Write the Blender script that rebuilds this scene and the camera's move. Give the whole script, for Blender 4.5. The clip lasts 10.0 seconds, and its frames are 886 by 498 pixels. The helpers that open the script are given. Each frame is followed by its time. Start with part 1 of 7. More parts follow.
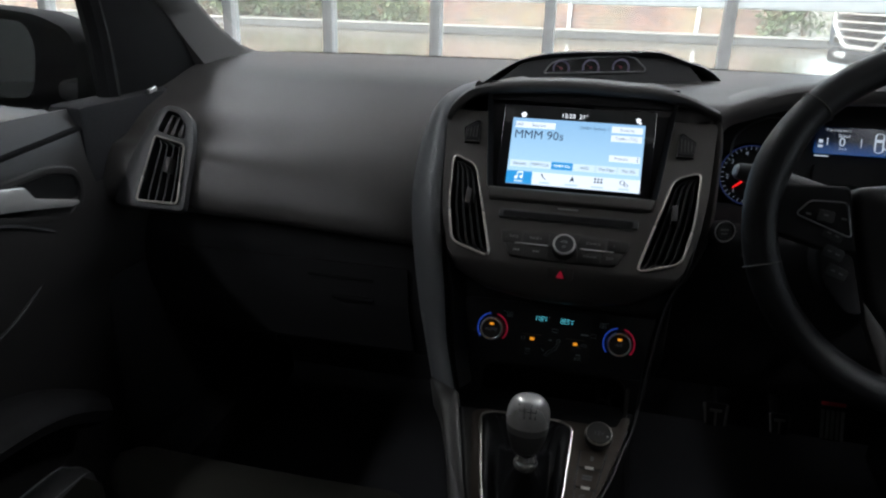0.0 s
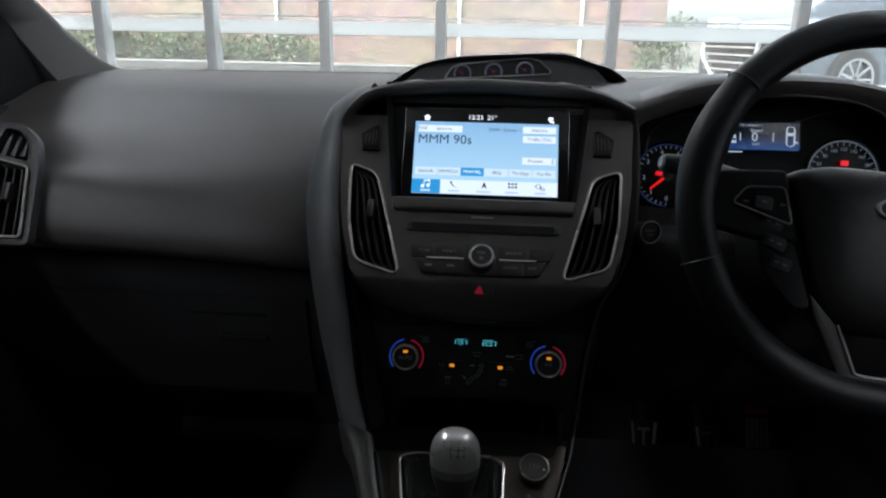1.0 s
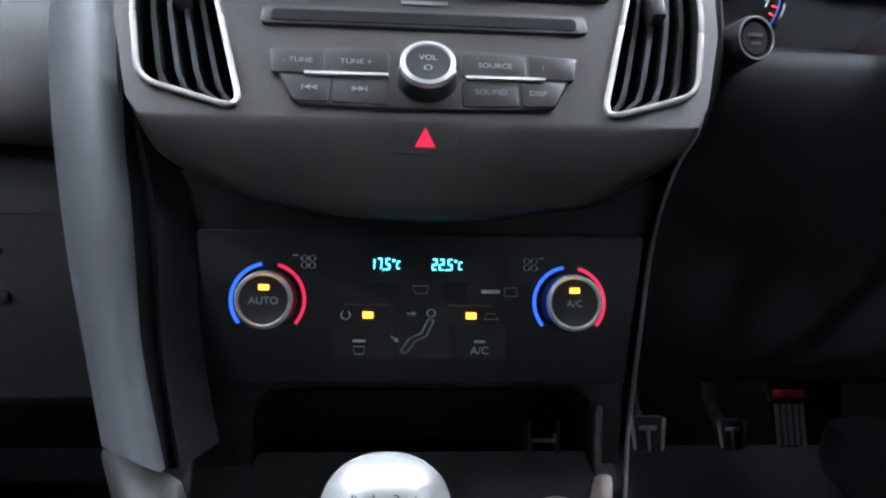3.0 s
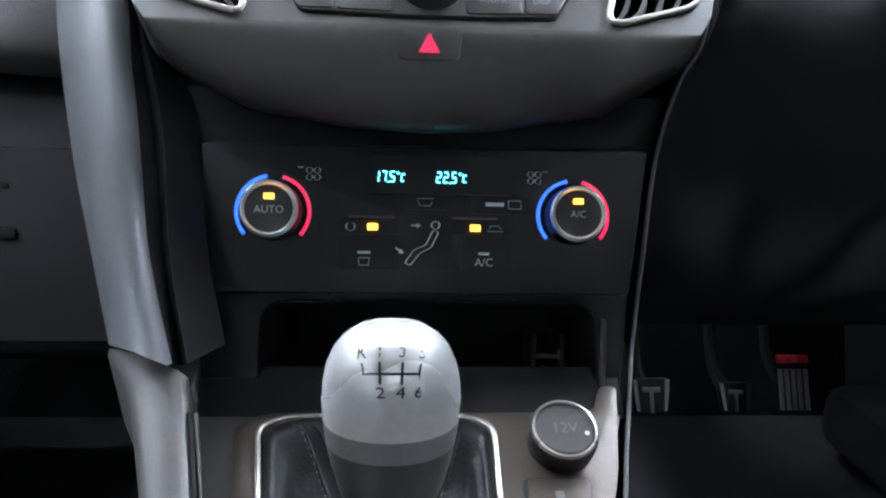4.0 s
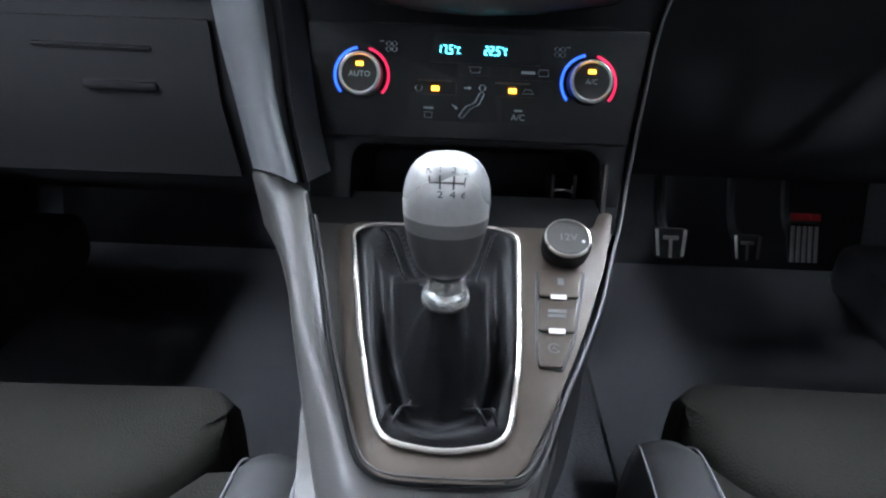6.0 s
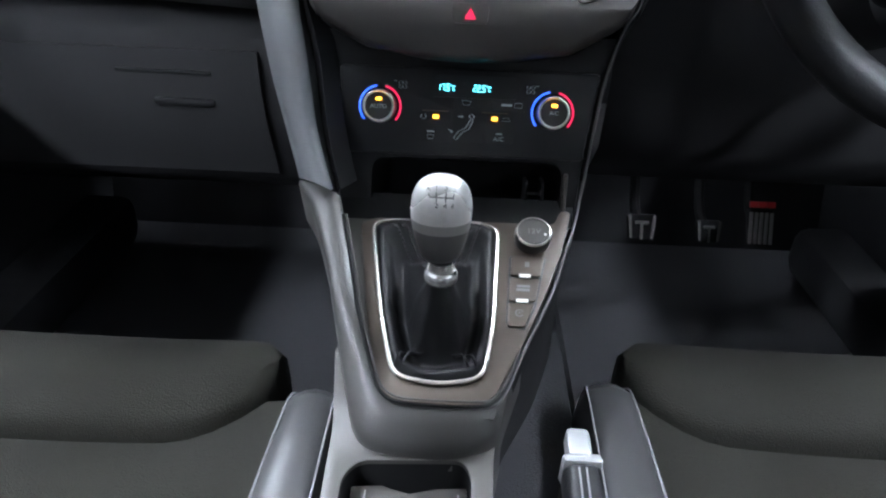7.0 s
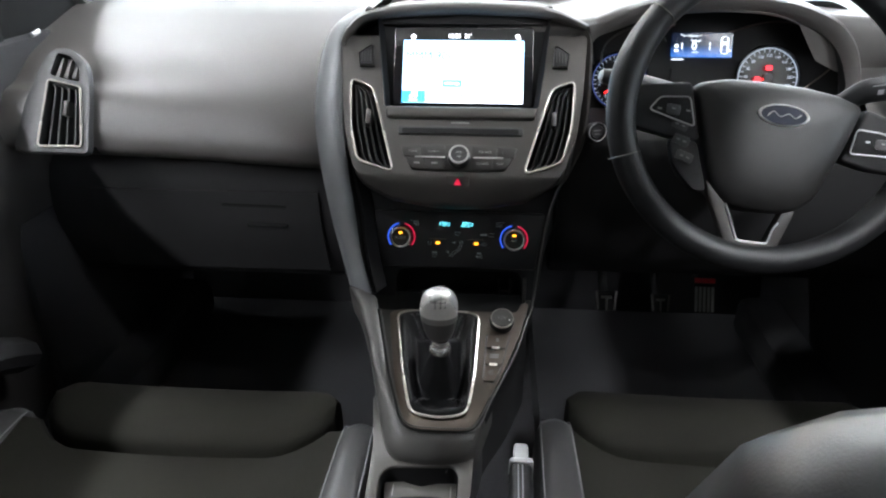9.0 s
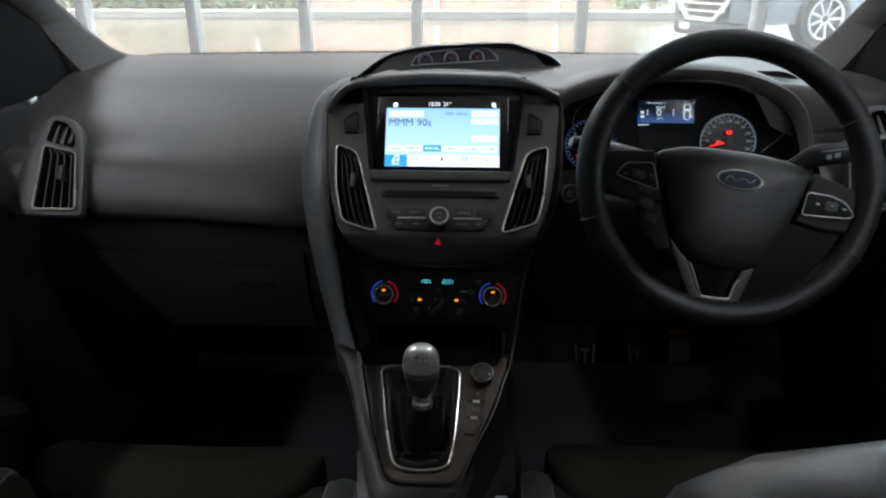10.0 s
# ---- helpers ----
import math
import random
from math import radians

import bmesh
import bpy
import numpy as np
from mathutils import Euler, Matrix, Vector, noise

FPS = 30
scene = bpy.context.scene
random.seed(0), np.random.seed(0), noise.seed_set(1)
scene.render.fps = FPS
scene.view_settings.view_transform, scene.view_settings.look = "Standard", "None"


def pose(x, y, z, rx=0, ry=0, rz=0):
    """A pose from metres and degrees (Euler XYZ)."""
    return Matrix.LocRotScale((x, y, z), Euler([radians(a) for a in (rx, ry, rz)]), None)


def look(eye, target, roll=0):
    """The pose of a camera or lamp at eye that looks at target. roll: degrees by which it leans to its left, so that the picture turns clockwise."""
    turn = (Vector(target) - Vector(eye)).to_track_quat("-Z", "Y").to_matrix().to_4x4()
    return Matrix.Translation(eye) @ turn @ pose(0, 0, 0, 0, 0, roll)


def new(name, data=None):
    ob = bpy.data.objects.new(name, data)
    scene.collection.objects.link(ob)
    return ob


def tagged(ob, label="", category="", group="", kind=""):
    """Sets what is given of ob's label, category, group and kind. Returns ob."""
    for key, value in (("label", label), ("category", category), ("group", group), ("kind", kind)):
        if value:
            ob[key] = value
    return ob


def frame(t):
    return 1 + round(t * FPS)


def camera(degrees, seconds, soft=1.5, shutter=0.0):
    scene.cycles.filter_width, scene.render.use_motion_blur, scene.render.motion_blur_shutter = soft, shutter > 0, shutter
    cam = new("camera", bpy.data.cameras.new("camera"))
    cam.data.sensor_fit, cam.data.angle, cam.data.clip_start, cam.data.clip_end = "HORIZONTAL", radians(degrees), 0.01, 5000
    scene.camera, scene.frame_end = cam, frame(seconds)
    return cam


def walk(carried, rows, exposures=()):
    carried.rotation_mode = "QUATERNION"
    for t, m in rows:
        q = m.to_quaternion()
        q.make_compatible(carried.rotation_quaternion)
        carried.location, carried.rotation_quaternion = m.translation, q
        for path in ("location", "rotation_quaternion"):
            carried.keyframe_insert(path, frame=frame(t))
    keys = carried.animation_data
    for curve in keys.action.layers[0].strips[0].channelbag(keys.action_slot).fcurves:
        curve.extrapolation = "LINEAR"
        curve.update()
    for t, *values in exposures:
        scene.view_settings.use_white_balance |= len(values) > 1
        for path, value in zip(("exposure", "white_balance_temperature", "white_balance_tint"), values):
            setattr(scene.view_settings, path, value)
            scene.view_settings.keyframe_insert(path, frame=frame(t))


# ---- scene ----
cam = camera(66.0, 10.0, soft=2.2)
PATH = [
    (0, (0.028, 0.095, 1.149), (-0.379, 1.92, 0.439), 1.6),
    (0.5, (0.025, 0.13, 1.131), (-0.198, 2.012, 0.49), 1.0),
    (1, (0.009, 0.186, 1.089), (-0.125, 2.089, 0.49), 1.1),
    (1.5, (-0.002, 0.313, 1.033), (-0.081, 2.236, 0.49), 0.7),
    (2, (-0.015, 0.447, 0.962), (-0.006, 2.377, 0.438), 0.6),
    (2.5, (-0.02, 0.542, 0.896), (0.09, 2.454, 0.319), 1.5),
    (3, (-0.013, 0.559, 0.862), (0.12, 2.472, 0.292), 2.0),
    (4.3, (-0.014, 0.526, 0.812), (0.11, 2.44, 0.245), 1.8),
    (4.5, (-0.015, 0.511, 0.812), (0.094, 2.413, 0.205), 2.2),
    (5, (-0.014, 0.487, 0.805), (0.046, 2.363, 0.114), 2.0),
    (5.5, (-0.012, 0.456, 0.81), (0.006, 2.303, 0.043), 2.1),
    (5.7, (-0.012, 0.442, 0.824), (-0.013, 2.241, -0.049), 2.0),
    (6.8, (-0.006, 0.305, 0.926), (-0.058, 2.04, -0.068), 2.0),
    (7, (0.0, 0.278, 0.944), (-0.048, 2.0, -0.072), 1.9),
    (7.5, (0.002, 0.189, 1.004), (-0.051, 1.89, -0.047), 1.7),
    (8, (0.031, 0.122, 1.066), (-0.041, 1.815, 0.003), 1.6),
    (8.5, (0.038, 0.061, 1.119), (-0.066, 1.786, 0.113), 0.6),
    (9, (0.046, 0.006, 1.157), (-0.087, 1.793, 0.27), -0.2),
    (9.5, (0.053, -0.023, 1.18), (-0.081, 1.797, 0.361), -0.8),
    (10, (0.051, -0.029, 1.183), (-0.036, 1.823, 0.433), 0.0),
]
EXPOSURES = [(0.0, 2.9, 6250, 10), (1.0, 2.75, 6150, 10), (2.0, 3.1, 5850, 10), (2.5, 4.05, 5650, 10), (3.0, 5.65, 5650, 10), (4.5, 6.2, 5650, 10), (5.5, 6.2, 5650, 10), (7.5, 6.15, 5850, 10), (8.5, 5.95, 6200, 10), (9.0, 5.25, 6350, 10), (9.5, 4.2, 6350, 10), (10.0, 3.35, 6300, 10)]
walk(cam, [(t, look(eye, target, roll)) for t, eye, target, roll in PATH], EXPOSURES)

# ---- world, sun, lamps ----
world = bpy.data.worlds.new("overcast_sky")
scene.world = world
world.use_nodes = True
wn = world.node_tree.nodes
sky = wn.new("ShaderNodeTexSky")
sky.sky_type = "NISHITA"
sky.sun_disc = False
sky.sun_elevation, sky.sun_rotation = radians(48), radians(-150)
sky.air_density, sky.dust_density = 1.0, 4.0
haze = wn.new("ShaderNodeHueSaturation")
haze.inputs["Saturation"].default_value = 0.35
world.node_tree.links.new(sky.outputs["Color"], haze.inputs["Color"])
world.node_tree.links.new(haze.outputs["Color"], wn["Background"].inputs["Color"])
wn["Background"].inputs["Strength"].default_value = 0.15

sun = new("sun", bpy.data.lights.new("sun", "SUN"))
sun.data.energy, sun.data.angle, sun.data.color = 1.4, radians(20), (1.0, 0.95, 0.88)
sun.rotation_euler = (radians(42), 0, radians(-30))


# ---- materials ----
GLOW_LEVEL = 0.215  # displays and lamps against the daylight
def mat(name, color, rough=0.5, metal=0.0, grain=400.0, bump=0.0, vary=0.12, blotch=6.0, spec=0.5, coat=0.0, emit=None, power=1.0):
    m = bpy.data.materials.new(name)
    m.use_nodes = True
    nt = m.node_tree
    b = nt.nodes["Principled BSDF"]
    b.inputs["Roughness"].default_value, b.inputs["Metallic"].default_value = rough, metal
    b.inputs["Specular IOR Level"].default_value, b.inputs["Coat Weight"].default_value = spec, coat
    b.inputs["Base Color"].default_value = (*color, 1)
    if emit:
        b.inputs["Emission Color"].default_value, b.inputs["Emission Strength"].default_value = (*emit, 1), power * GLOW_LEVEL
        return m
    if vary > 0:
        tc = nt.nodes.new("ShaderNodeTexCoord")
        n1, n2 = nt.nodes.new("ShaderNodeTexNoise"), nt.nodes.new("ShaderNodeTexNoise")
        n1.inputs["Scale"].default_value, n2.inputs["Scale"].default_value = blotch, grain
        n1.inputs["Detail"].default_value, n2.inputs["Detail"].default_value = 4, 2
        mix = nt.nodes.new("ShaderNodeMath")
        mix.operation = "MULTIPLY_ADD"
        mix.inputs[1].default_value = 0.6
        half = nt.nodes.new("ShaderNodeMath")
        half.operation = "MULTIPLY"
        half.inputs[1].default_value = 0.4
        nt.links.new(tc.outputs["Object"], n1.inputs["Vector"])
        nt.links.new(tc.outputs["Object"], n2.inputs["Vector"])
        nt.links.new(n2.outputs["Fac"], half.inputs[0])
        nt.links.new(n1.outputs["Fac"], mix.inputs[0])
        nt.links.new(half.outputs[0], mix.inputs[2])
        ramp = nt.nodes.new("ShaderNodeValToRGB")
        ramp.color_ramp.elements[0].position, ramp.color_ramp.elements[1].position = 0.3, 0.7
        ramp.color_ramp.elements[0].color = (*[c * (1 - vary) for c in color], 1)
        ramp.color_ramp.elements[1].color = (*[min(1, c * (1 + vary)) for c in color], 1)
        nt.links.new(mix.outputs[0], ramp.inputs["Fac"])
        nt.links.new(ramp.outputs["Color"], b.inputs["Base Color"])
        rr = nt.nodes.new("ShaderNodeMapRange")
        rr.inputs["To Min"].default_value, rr.inputs["To Max"].default_value = max(0.02, rough * 0.85), min(1, rough * 1.15)
        nt.links.new(n1.outputs["Fac"], rr.inputs["Value"])
        nt.links.new(rr.outputs["Result"], b.inputs["Roughness"])
        if bump > 0:
            bp = nt.nodes.new("ShaderNodeBump")
            bp.inputs["Strength"].default_value, bp.inputs["Distance"].default_value = bump, 0.001
            nt.links.new(n2.outputs["Fac"], bp.inputs["Height"])
            nt.links.new(bp.outputs["Normal"], b.inputs["Normal"])
    return m


def glass(name, tint=(1, 1, 1), veil=0.0, white=0.8):
    """Clear glass whose gloss grows at grazing angles, with a white film for haze or frosting."""
    m = bpy.data.materials.new(name)
    m.use_nodes = True
    nt = m.node_tree
    nt.nodes.remove(nt.nodes["Principled BSDF"])
    tr, gl, lw, pw, ma, mx = (nt.nodes.new(k) for k in ("ShaderNodeBsdfTransparent", "ShaderNodeBsdfGlossy", "ShaderNodeLayerWeight", "ShaderNodeMath", "ShaderNodeMath", "ShaderNodeMixShader"))
    tr.inputs["Color"].default_value = (*tint, 1)
    gl.inputs["Roughness"].default_value, lw.inputs["Blend"].default_value = 0.0, 0.5
    pw.operation, pw.inputs[1].default_value = "POWER", 5.0
    ma.operation, ma.inputs[1].default_value, ma.inputs[2].default_value = "MULTIPLY_ADD", 0.8, 0.04
    nt.links.new(lw.outputs["Facing"], pw.inputs[0])
    nt.links.new(pw.outputs[0], ma.inputs[0])
    nt.links.new(ma.outputs[0], mx.inputs[0])
    nt.links.new(tr.outputs[0], mx.inputs[1])
    nt.links.new(gl.outputs[0], mx.inputs[2])
    last = mx
    if veil:
        film, last = nt.nodes.new("ShaderNodeBsdfTranslucent"), nt.nodes.new("ShaderNodeMixShader")
        film.inputs["Color"].default_value, last.inputs[0].default_value = (white, white, white * 0.98, 1), veil
        nt.links.new(mx.outputs[0], last.inputs[1])
        nt.links.new(film.outputs[0], last.inputs[2])
    nt.links.new(last.outputs[0], nt.nodes["Material Output"].inputs["Surface"])
    return m


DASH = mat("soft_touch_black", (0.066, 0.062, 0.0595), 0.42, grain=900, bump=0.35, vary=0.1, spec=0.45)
BLACK = mat("black_plastic", (0.024, 0.024, 0.025), 0.45, grain=900, bump=0.2)
PIANO = mat("gloss_black", (0.008, 0.008, 0.009), 0.12, vary=0.05)
PANEL = mat("satin_black_panel", (0.016, 0.016, 0.0172), 0.34, vary=0.05, spec=0.22)
DARK = mat("recess_black", (0.014, 0.014, 0.0145), 0.7, vary=0.05, spec=0.12)
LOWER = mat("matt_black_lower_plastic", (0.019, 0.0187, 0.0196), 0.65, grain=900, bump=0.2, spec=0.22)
VOID = mat("dull_black_rubber", (0.012, 0.012, 0.0125), 0.8, vary=0.05, spec=0.08)
RECESS = mat("smooth_recess_black", (0.010, 0.010, 0.0105), 0.55, vary=0.04, spec=0.12)
SLAT = mat("matt_black_slat", (0.009, 0.009, 0.0095), 0.5, vary=0.08, spec=0.3)
GUN = mat("satin_gunmetal_trim", (0.080, 0.064, 0.051), 0.38, metal=0.35, grain=1200, bump=0.06)
FACEMAT = mat("dark_gunmetal_face", (0.062, 0.057, 0.053), 0.38, metal=0.25, grain=1200, bump=0.06)
KEYMAT = mat("dark_gunmetal_keys", (0.036, 0.033, 0.031), 0.42, metal=0.2, grain=1200, bump=0.06, vary=0.04)
STRIP = mat("satin_grey_strip", (0.115, 0.120, 0.126), 0.42, metal=0.2, grain=1200, bump=0.06)
PALE = mat("pale_grey_strip", (0.065, 0.063, 0.060), 0.42, metal=0.25, grain=1200, bump=0.06)
BASE = mat("satin_dark_grey", (0.057, 0.054, 0.049), 0.45, metal=0.15, grain=1200, bump=0.06)
CHROME = mat("satin_chrome", (0.78, 0.77, 0.75), 0.22, metal=0.6, vary=0.05)
CHAMP = mat("warm_satin_chrome", (0.58, 0.55, 0.50), 0.27, metal=0.6, vary=0.05)
SATIN = mat("satin_silver", (0.5, 0.5, 0.49), 0.34, metal=0.6, vary=0.05)
KNOB = mat("brushed_aluminium", (0.93, 0.92, 0.90), 0.27, metal=0.62, grain=300, bump=0.08, vary=0.08)
POLISHED_COLLAR = mat("bright_collar_metal", (0.85, 0.84, 0.82), 0.2, metal=0.8, vary=0.04)
RIMK = mat("knob_rim_grey", (0.34, 0.345, 0.35), 0.3, metal=0.4, vary=0.05)
LEATHER = mat("black_leather", (0.010, 0.010, 0.0108), 0.42, grain=500, bump=0.35, vary=0.15, spec=0.2)
GRIP = mat("wheel_leather", (0.011, 0.011, 0.0120), 0.46, grain=700, bump=0.3, vary=0.12, spec=0.38)
FABRIC = mat("dark_seat_fabric", (0.0112, 0.0107, 0.0076), 0.95, grain=700, bump=0.9, vary=0.28, blotch=9, spec=0.25)
BOLSTER = mat("bolster_leather", (0.042, 0.042, 0.0425), 0.38, grain=900, bump=0.09, vary=0.15)
THREAD = mat("grey_stitching", (0.2, 0.2, 0.21), 0.8, vary=0.1)
BOOTTHREAD = mat("dark_grey_stitching", (0.055, 0.057, 0.062), 0.8, vary=0.1)
CARPET = mat("black_carpet", (0.015, 0.015, 0.0172), 1.0, grain=500, bump=1.0, vary=0.3)
RUBBER = mat("black_rubber", (0.02, 0.02, 0.02), 0.6, vary=0.1)
CLOTH = mat("grey_headliner", (0.66, 0.65, 0.63), 0.95, grain=500, bump=0.4)
PILLAR = mat("dark_pillar_cloth", (0.085, 0.082, 0.08), 0.85, grain=700, bump=0.5, vary=0.15)
RED = mat("red_plastic", (0.8, 0.03, 0.04), 0.4, vary=0.1)
STEEL = mat("pedal_steel", (0.36, 0.355, 0.345), 0.45, metal=0.4, vary=0.1)
PRINT = mat("grey_print", (0.32, 0.33, 0.34), 0.6, vary=0.0)
DIMPRINT = mat("dim_print", (0.15, 0.15, 0.15), 0.6, vary=0.0)
KEYPRINT = mat("pale_key_print", (0.24, 0.24, 0.235), 0.6, vary=0.0)
CLIMPRINT = mat("blue_grey_print", (0.46, 0.54, 0.58), 0.6, vary=0.0)
INK = mat("dark_ink", (0.02, 0.02, 0.02), 0.5, vary=0.0)
WHITEINK = mat("white_print", (0.7, 0.7, 0.7), 0.5, vary=0.0)
MIRROR = mat("mirror_glass", (0.10, 0.11, 0.112), 0.02, metal=1.0, vary=0.0)
DOORCARD = mat("black_door_plastic", (0.028, 0.0265, 0.026), 0.4, grain=900, bump=0.3, vary=0.12)
SCREEN_TILE = mat("screen_white", (0.02, 0.02, 0.02), 0.3, emit=(0.80, 0.90, 1.0), power=0.74)
SCREEN_BAR = mat("screen_pale", (0.02, 0.02, 0.02), 0.3, emit=(0.66, 0.82, 0.95), power=0.72)
SCREEN_BLUE = mat("screen_blue", (0.02, 0.02, 0.02), 0.3, emit=(0.03, 0.28, 0.62), power=0.8)
SCREEN_INK = mat("screen_ink", (0.01, 0.01, 0.02), 0.4, emit=(0.01, 0.02, 0.06), power=0.5)
SCREEN_GREY = mat("screen_grey", (0.02, 0.02, 0.02), 0.4, emit=(0.33, 0.48, 0.6), power=0.85)
SCREEN_TEXT = mat("screen_text", (0.02, 0.02, 0.02), 0.4, emit=(0.9, 0.95, 1.0), power=0.9)
CYAN = mat("cyan_digits", (0.01, 0.02, 0.02), 0.4, emit=(0.10, 0.55, 0.65), power=0.9)
AMBER = mat("amber_lamp", (0.2, 0.1, 0.0), 0.4, emit=(1.0, 0.36, 0.02), power=0.5)
BLUE_ARC = mat("blue_arc", (0.02, 0.04, 0.3), 0.4, emit=(0.03, 0.09, 0.6), power=0.23)
RED_ARC = mat("red_arc", (0.3, 0.01, 0.03), 0.4, emit=(0.6, 0.015, 0.06), power=0.135)
HAZ = mat("hazard_red", (0.35, 0.01, 0.03), 0.4, emit=(0.5, 0.01, 0.04), power=0.17)
TELL = mat("red_telltale", (0.2, 0.0, 0.0), 0.4, emit=(0.9, 0.01, 0.02), power=0.5)
NEEDLE = mat("red_needle", (0.5, 0.01, 0.01), 0.4, emit=(0.8, 0.01, 0.01), power=0.6)
DIALINK = mat("dial_white", (0.3, 0.32, 0.36), 0.5, emit=(0.55, 0.65, 0.8), power=0.1)
DIALBLUE = mat("dial_blue", (0.03, 0.045, 0.14), 0.5, emit=(0.08, 0.13, 0.5), power=0.06)
PODBLUE = mat("small_dial_violet", (0.13, 0.12, 0.17), 0.5, emit=(0.2, 0.17, 0.3), power=0.06)
PODRED = mat("small_dial_red", (0.11, 0.02, 0.03), 0.5, emit=(0.35, 0.05, 0.07), power=0.03)


def screen_material(name, low, high, power, top=1.0):
    m = bpy.data.materials.new(name)
    m.use_nodes = True
    nt = m.node_tree
    b = nt.nodes["Principled BSDF"]
    b.inputs["Base Color"].default_value, b.inputs["Roughness"].default_value = (0.02, 0.02, 0.02, 1), 0.25
    tc, sp, rp = (nt.nodes.new(k) for k in ("ShaderNodeTexCoord", "ShaderNodeSeparateXYZ", "ShaderNodeValToRGB"))
    nt.links.new(tc.outputs["Generated"], sp.inputs[0])
    nt.links.new(sp.outputs["Z"], rp.inputs["Fac"])
    rp.color_ramp.elements[0].color, rp.color_ramp.elements[1].color = (*low, 1), (*high, 1)
    nt.links.new(rp.outputs["Color"], b.inputs["Emission Color"])
    b.inputs["Emission Strength"].default_value = power * GLOW_LEVEL
    rp.color_ramp.elements[1].position = top
    return m


SCREEN = screen_material("radio_screen", (0.50, 0.76, 0.95), (0.27, 0.50, 0.76), 0.72)
INFO = screen_material("trip_screen", (0.02, 0.12, 0.44), (0.002, 0.005, 0.015), 0.27, 0.5)
INFO_TEXT = mat("trip_text", (0.02, 0.02, 0.02), 0.4, emit=(0.6, 0.68, 0.78), power=0.55)


# ---- mesh helpers ----
ORG = {}


def thing(name, base, label, category, group="", kind=""):
    ob = new(name)
    ob.empty_display_size = 0.02
    ob.location = base
    ORG[ob] = Vector(base)
    return tagged(ob, label, category, group, kind)


def finish(me, angle=38):
    me.shade_smooth()
    me.set_sharp_from_angle(angle=radians(angle))


def part(name, bm, material, parent=None, label="", angle=38):
    if bm.faces:
        bmesh.ops.recalc_face_normals(bm, faces=bm.faces)
    me = bpy.data.meshes.new(name)
    bm.to_mesh(me)
    bm.free()
    return placed(name, me, material, parent, label, angle)


def placed(name, me, material, parent=None, label="", angle=38):
    co = [v.co for v in me.vertices]
    lo = Vector([min(c[i] for c in co) for i in range(3)])
    hi = Vector([max(c[i] for c in co) for i in range(3)])
    o = (lo + hi) / 2
    me.transform(Matrix.Translation(-o))
    finish(me, angle)
    me.materials.append(material)
    ob = new(name, me)
    ORG[ob] = o
    if parent is not None:
        ob.parent = parent
        ob.location = o - ORG[parent]
    else:
        ob.location = o
    if label:
        tagged(ob, label)
    return ob


def solid(name, bm, material, label, category, group="", kind="", angle=38):
    ob = part(name, bm, material, None, label, angle)
    return tagged(ob, label, category, group, kind)


def plane(o, u, r=(1, 0, 0)):
    r, u = Vector(r).normalized(), Vector(u).normalized()
    n = r.cross(u).normalized()
    m = Matrix((r, u, n)).transposed().to_4x4()
    m.translation = o
    return m


def rounded(pts, r, n=4):
    out = []
    k = len(pts)
    for i in range(k):
        a, b, c = (Vector((*pts[j % k][:2], 0)) for j in (i - 1, i, i + 1))
        rr = min(r, (a - b).length * 0.45, (c - b).length * 0.45)
        p, q = b + (a - b).normalized() * rr, b + (c - b).normalized() * rr
        for j in range(n + 1):
            t = j / n
            v = p * (1 - t) ** 2 + b * 2 * t * (1 - t) + q * t * t
            out.append((v.x, v.y))
    return out


def rect(x0, y0, x1, y1):
    return [(x0, y0), (x1, y0), (x1, y1), (x0, y1)]


def ring_pts(cx, cy, r, n=24, a0=0.0, a1=360.0, ry=None):
    closed = abs(a1 - a0) >= 360
    m = n if closed else n + 1
    return [(cx + r * math.cos(radians(a0 + (a1 - a0) * i / n)), cy + (ry or r) * math.sin(radians(a0 + (a1 - a0) * i / n))) for i in range(m)]


def bevel_sharp(bm, width, seg=2, limit=40):
    if width <= 0:
        return
    edges = [e for e in bm.edges if len(e.link_faces) == 2 and e.calc_face_angle(0) > radians(limit)]
    bmesh.ops.bevel(bm, geom=edges, offset=width, segments=seg, profile=0.5, affect="EDGES", clamp_overlap=True)


def prism(bm, pts, depth, m, bevel=0.0, seg=2, top=1.0):
    """A polygon in the plane m, its front at z = 0, going depth back; top: scale of the front face."""
    b = bmesh.new()
    cx, cy = sum(p[0] for p in pts) / len(pts), sum(p[1] for p in pts) / len(pts)
    front = [b.verts.new((cx + (p[0] - cx) * top, cy + (p[1] - cy) * top, 0)) for p in pts]
    back = [b.verts.new((p[0], p[1], -depth)) for p in pts]
    b.faces.new(front)
    b.faces.new(list(reversed(back)))
    k = len(pts)
    for i in range(k):
        b.faces.new((front[i], back[i], back[(i + 1) % k], front[(i + 1) % k]))
    bmesh.ops.recalc_face_normals(b, faces=b.faces)
    bevel_sharp(b, bevel, seg)
    merge(bm, b, m)
    return bm


def merge(bm, b, m=None):
    me = bpy.data.meshes.new("scratch")
    b.to_mesh(me)
    b.free()
    if m is not None:
        me.transform(m)
    bm.from_mesh(me)
    bpy.data.meshes.remove(me)
    return bm


